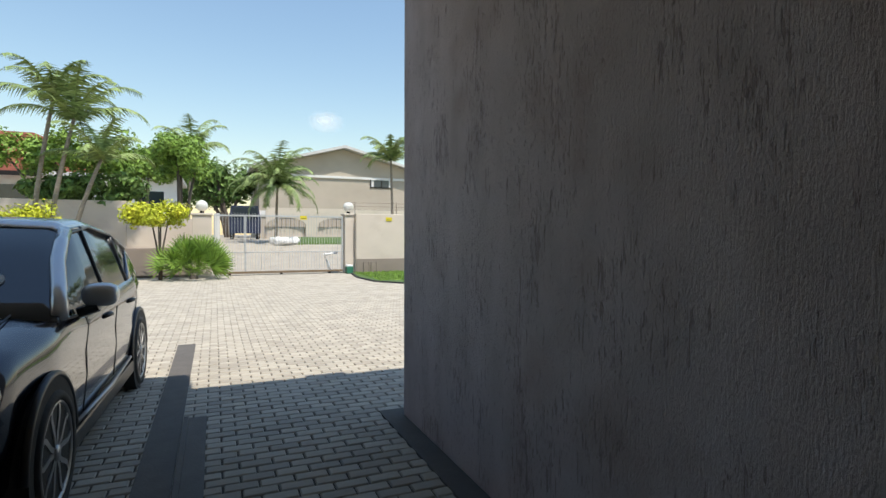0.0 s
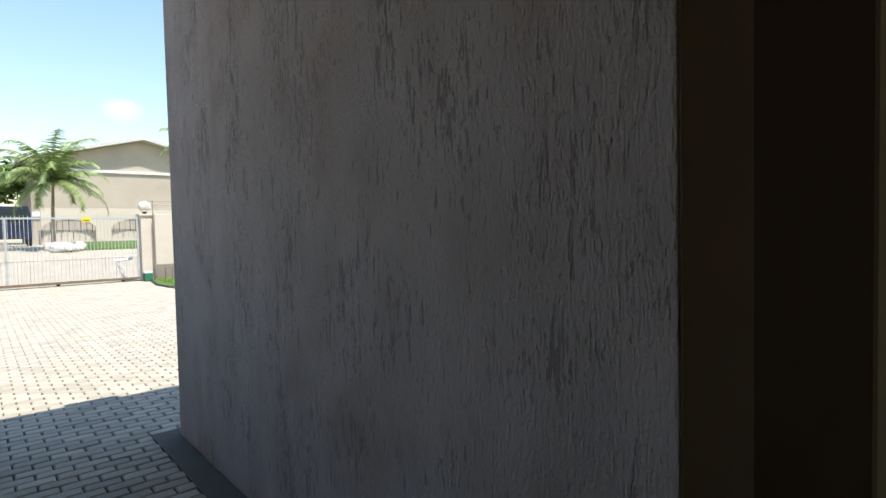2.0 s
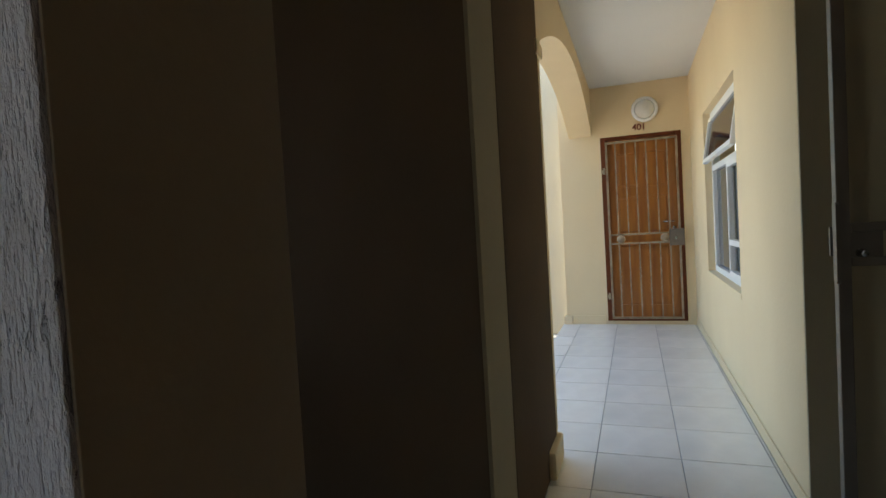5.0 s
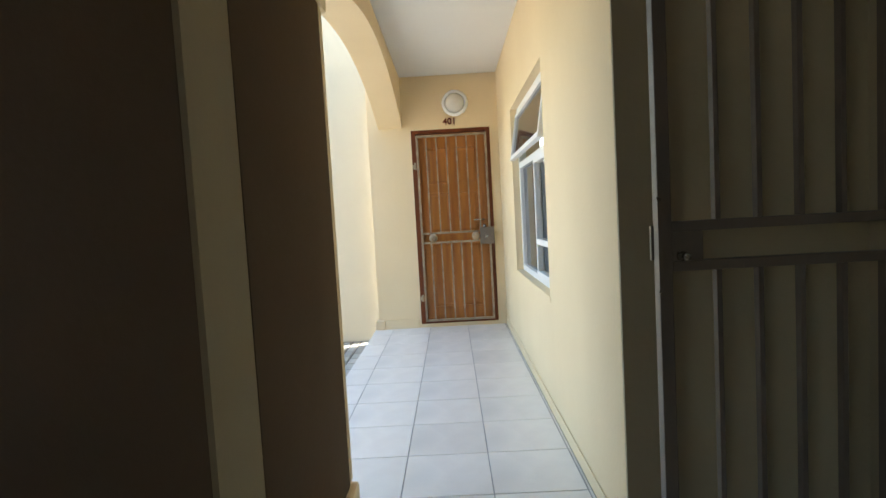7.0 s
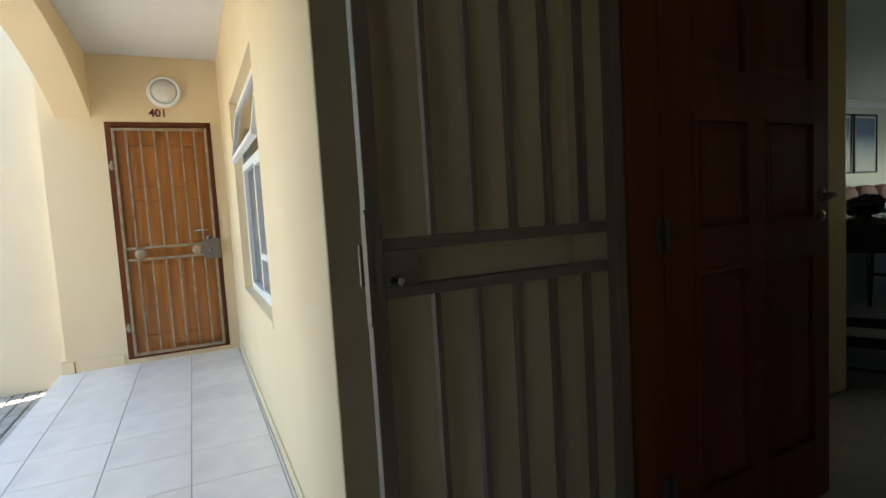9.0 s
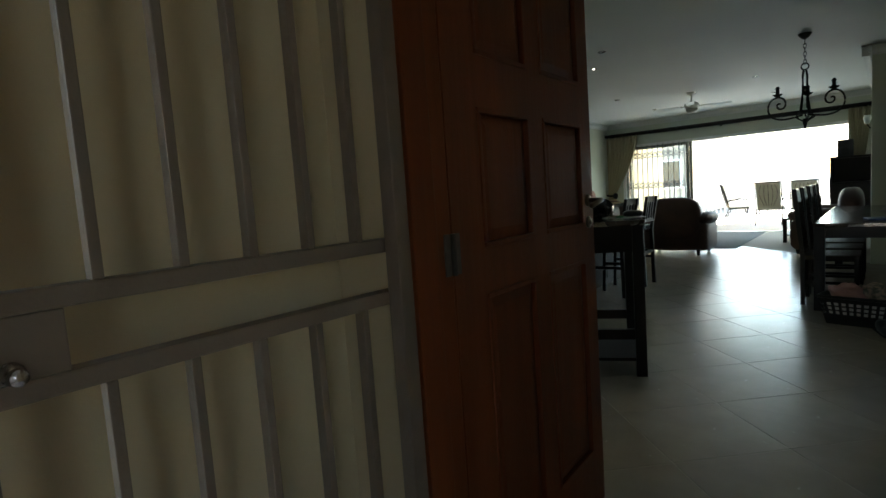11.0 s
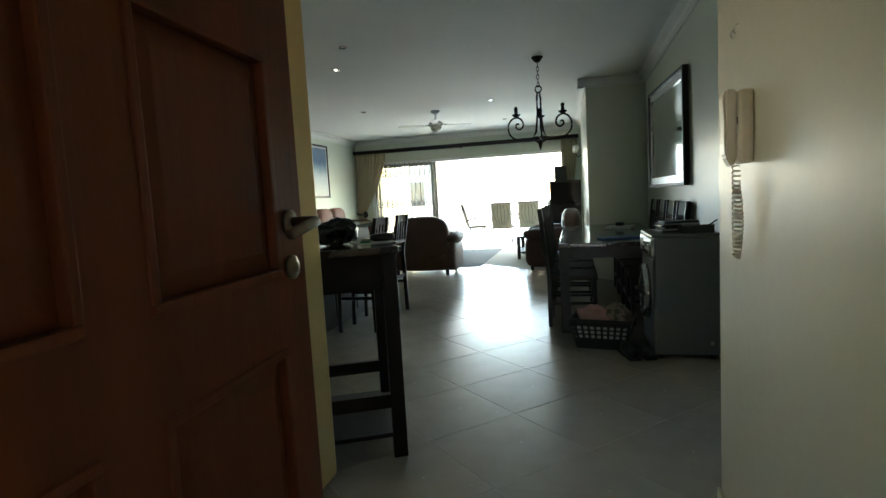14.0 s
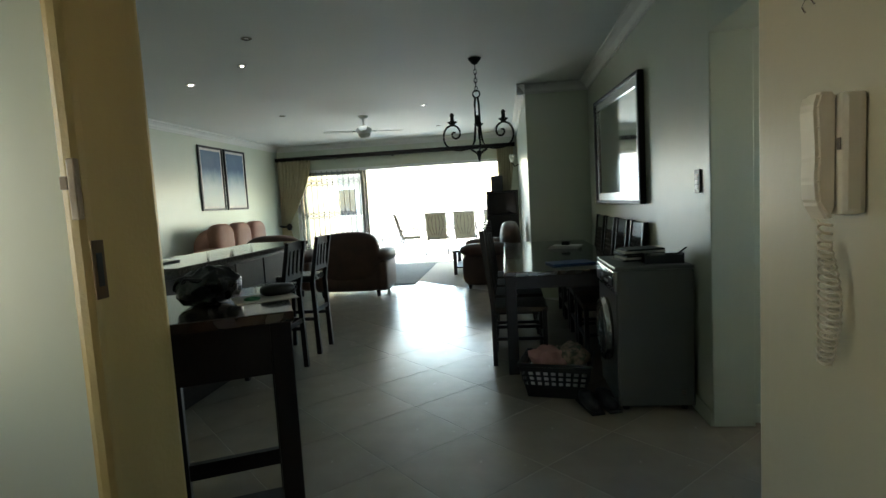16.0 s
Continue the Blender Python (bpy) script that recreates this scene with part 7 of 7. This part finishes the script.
            wh = part("wheel", lathe(bmesh.new(), [(0.255, -0.10), (0.305, -0.105), (0.325, -0.075), (0.328, 0.0), (0.325, 0.075), (0.305, 0.10), (0.268, 0.097), (0.26, 0.06)], (s * 0.81, yw, 0.328), 40, RS), M_RUBBER, c, "black tyre", True)
            part("rim", lathe(bmesh.new(), [(0.262, 0.03), (0.267, 0.088), (0.256, 0.096), (0.247, 0.085), (0.243, 0.03)], (s * 0.81, yw, 0.328), 40, RS), M_ALLOY, wh, "silver alloy rim", True)
            part("brake_disc", tube(bmesh.new(), [(s * 0.80, yw, 0.328), (s * 0.815, yw, 0.328)], 0.245, 28), M_BLACK, wh)
            for k in range(5):
                a = 2 * math.pi * k / 5 + 0.3
                bm = bmesh.new()
                for sg in (-1, 1):
                    line = [(0.04, 0.25), (0.10, 0.22), (0.15, 0.30), (0.20, 0.33), (0.252, 0.25)]
                    lo = [(yw + q * math.cos(a + sg * f - 0.014 / q), 0.328 + q * math.sin(a + sg * f - 0.014 / q)) for q, f in line]
                    hi = [(yw + q * math.cos(a + sg * f + 0.014 / q), 0.328 + q * math.sin(a + sg * f + 0.014 / q)) for q, f in line]
                    slab(bm, lo + hi[::-1], "x", s * 0.872, s * 0.898)
                part("spoke", bm, M_ALLOY, wh)
            part("hub", lathe(bmesh.new(), [(0.045, 0.075), (0.042, 0.095), (0.01, 0.10)], (s * 0.81, yw, 0.328), 16, RS), M_ALLOY, wh, "", True)
    part("bonnet_seam", tube(bmesh.new(), [(-0.62, 0.98, 1.02), (-0.66, 1.4, 0.98), (-0.52, 1.85, 0.86)], 0.005, 5), M_BLACK, c)
    part("wiper", tube(bmesh.new(), [(-0.55, 1.0, 1.02), (-0.1, 0.92, 1.08)], 0.009, 6), M_BLACK, c)
    part("licence_disc", tube(bmesh.new(), [(-0.48, 0.80, 1.185), (-0.48, 0.808, 1.195)], 0.05, 16), M_PAPER, c)
    part("grille", box(-0.45, 0.45, 2.06, 2.11, 0.45, 0.62, 0.02), M_BLACK, c)
    return c


hatchback()


# ---- floor tiles, last ----
def tile_mesh(w, h, material, t=0.004, bev=0.0015):
    bm = bmesh.new()
    a, b = w / 2, h / 2
    lo = [bm.verts.new((x, y, -t)) for x, y in ((-a, -b), (a, -b), (a, b), (-a, b))]
    mid = [bm.verts.new((x, y, -bev)) for x, y in ((-a, -b), (a, -b), (a, b), (-a, b))]
    hi = [bm.verts.new((x, y, 0)) for x, y in ((-a + bev, -b + bev), (a - bev, -b + bev), (a - bev, b - bev), (-a + bev, b - bev))]
    bm.faces.new(hi)
    for r, s in ((lo, mid), (mid, hi)):
        for k in range(4):
            bm.faces.new((r[k], r[(k + 1) % 4], s[(k + 1) % 4], s[k]))
    return mesh_of(bm, material, "tile")


def clipped_tile(poly, material, t=0.004):
    bm = bmesh.new()
    prism(bm, poly, -t, 0)
    return mesh_of(bm, material, "tile")


def clip(poly, x0, x1, y0, y1):
    """Cuts a convex outline to a rectangle."""
    for ax, lim, keep in ((0, x0, 1), (0, x1, -1), (1, y0, 1), (1, y1, -1)):
        out = []
        for i, p in enumerate(poly):
            q = poly[(i + 1) % len(poly)]
            dp, dq = keep * (p[ax] - lim), keep * (q[ax] - lim)
            if dp >= 0:
                out.append(p)
            if dp * dq < 0:
                u = dp / (dp - dq)
                out.append((p[0] + u * (q[0] - p[0]), p[1] + u * (q[1] - p[1])))
        poly = out
        if len(poly) < 3:
            return []
    return poly


TW = 0.40
full = tile_mesh(TW - 0.005, TW - 0.005, M_TILE)
for i in range(-15, 2):
    for j in range(-2, 5):
        cx, cy = -3.276 + 0.0 + TW * (i + 7.5), 0.025 + TW * (j + 0.5)
        hw = (TW - 0.005) / 2
        for (lx0, lx1, ly0, ly1) in ((-5.57, -1.627, -0.567, YN - 0.013), (-1.627, 0.33, -0.16, YN - 0.013), (-1.62, XR - 0.005, YN - 0.013, 1.65)):
            poly = clip([(cx - hw, cy - hw), (cx + hw, cy - hw), (cx + hw, cy + hw), (cx - hw, cy + hw)], lx0, lx1, ly0, ly1)
            if not poly:
                continue
            area = (max(p[0] for p in poly) - min(p[0] for p in poly)) * (max(p[1] for p in poly) - min(p[1] for p in poly))
            if area < 0.0005:
                continue
            if area > 0.98 * (2 * hw) ** 2:
                piece("tile", full, floor, Matrix.Translation((cx, cy, 0)))
            else:
                piece("tile", clipped_tile([(p[0] - cx, p[1] - cy) for p in poly], M_TILE), floor, Matrix.Translation((cx, cy, 0)))

S = 0.548
r2 = 1 / math.sqrt(2)
full = tile_mesh(S - 0.004, S - 0.004, M_FTILE, 0.004, 0.0007)
for a in range(-3, 26):
    for b in range(-14, 20):
        u = -2.61 * -r2 + S * (b - 12 + 0.5)      # along x + y
        v = 5.18 * r2 + S * (a - 4 + 0.5)         # along y - x
        cx, cy = (u - v) * r2, (u + v) * r2
        h = (S - 0.004) / 2
        cor = []
        for du, dv in ((-h, -h), (h, -h), (h, h), (-h, h)):
            cor.append((cx + (du - dv) * r2, cy + (du + dv) * r2))
        rects = ((-6.0, 0.04, 3.905, YF), (-3.2, XR - 0.013, 1.81, 3.905), (0.04, 1.6, 3.87, 5.55))
        for R in rects:
            poly = clip(cor, *R)
            if len(poly) < 3:
                continue
            ar = 0.5 * abs(sum(p[0] * poly[(i + 1) % len(poly)][1] - poly[(i + 1) % len(poly)][0] * p[1] for i, p in enumerate(poly)))
            if ar < 0.002:
                continue
            m = Matrix.Translation((cx, cy, 0)) @ Matrix.Rotation(radians(45), 4, "Z")
            if ar > 0.985 * (2 * h) ** 2:
                piece("tile", full, floor_in, m)
            else:
                q = [((p[0] - cx) * r2 + (p[1] - cy) * r2, -(p[0] - cx) * r2 + (p[1] - cy) * r2) for p in poly]
                piece("tile", clipped_tile(q, M_FTILE), floor_in, m)


# ---- driveway paving, last ----
M_PAVERMANY = mat("concrete_pavers", (0.44, 0.40, 0.32), 0.88, scale=(14, 14, 14), dark=(0.36, 0.31, 0.25), bump=0.5, fine=70, dist=0.004, per_island=0.16, amount=0.7)
pave = structure("pavement_bed", box(-9, 10, -19.6, 0.84, G - 0.04, G - 0.012), M_SAND, "sand joints of the block paved driveway", "paving")
# Real strip and channel, darkened past their own colour to deepen the shade.
structure("trim_drain", box(1.97, 2.18, -7.7, -0.6, G - 0.011, G + 0.004, 0.002), mat("shade_darkened_concrete", (0.13, 0.115, 0.10), 0.8, scale=(8, 8, 8), bump=0.3), "dark cement strip let into the paving", "paving")
structure("trim_drain", bx(bx(bmesh.new(), 1.80, 1.93, -4.62, -0.6, G - 0.011, G + 0.003, 0.002), 1.93, 1.965, -4.62, -0.6, G - 0.011, G + 0.016, 0.004), mat("drain_concrete", (0.13, 0.115, 0.10), 0.75, scale=(8, 8, 8), bump=0.3), "shallow dark drain channel with a raised edge", "drain")

# Dark strip laid at the wall foot to stand for the shade there.
structure("trim_foot_shade", bx(bx(bmesh.new(), 0.337, 0.50, -4.2, -0.3, G - 0.011, G + 0.006, 0.002), -0.9, 0.337, -4.2, -4.052, G - 0.011, G + 0.006, 0.002), mat("foot_shade", (0.105, 0.095, 0.085), 0.85, scale=(6, 6, 6), bump=0.3), "dark strip along the wall foot, shade put into its colour", "paving")


def paver_mesh(material):
    bm = bmesh.new()
    a, b, c = 0.0945, 0.0445, 0.007
    lo = [bm.verts.new((x, y, -0.02)) for x, y in ((-a, -b), (a, -b), (a, b), (-a, b))]
    mid = [bm.verts.new((x, y, -c)) for x, y in ((-a, -b), (a, -b), (a, b), (-a, b))]
    hi = [bm.verts.new((x, y, 0)) for x, y in ((-a + c, -b + c), (a - c, -b + c), (a - c, b - c), (-a + c, b - c))]
    bm.faces.new(hi)
    for r, s in ((lo, mid), (mid, hi)):
        for k in range(4):
            bm.faces.new((r[k], r[(k + 1) % 4], s[(k + 1) % 4], s[k]))
    return mesh_of(bm, material, "paver")


one = paver_mesh(M_PAVER)
base_v = [tuple(v.co) for v in one.vertices]
base_f = [tuple(p.vertices) for p in one.polygons]
rn = random.Random(12)
V, F = [], []
for r in range(200):
    y = -19.5 + 0.1 * r + 0.05
    if y > 0.8:
        continue
    for k in range(96):
        x = -9.0 + 0.2 * k + (0.1 if r % 2 else 0.0)
        if x > 9.9 or (-6 < x < 0.43 and y > -4.1 and not (x < -1.2 and y < -0.62)):
            continue
        dz, ry, rx = rn.uniform(-0.002, 0.002), rn.uniform(-0.012, 0.012), rn.uniform(-0.012, 0.012)
        if 0.44 < x < 1.9 and -6.4 < y < -2.7:
            piece("paver", one, pave, Matrix.Translation((x, y, G + dz)) @ Euler((rx, ry, rn.uniform(-0.01, 0.01))).to_matrix().to_4x4())
            continue
        i = len(V)
        V += [(x + p[0], y + p[1], G + dz + p[2] + p[0] * ry + p[1] * rx) for p in base_v]
        F += [tuple(i + q for q in f) for f in base_f]
raw("pavers", V, F, M_PAVERMANY, pave, "stuff")
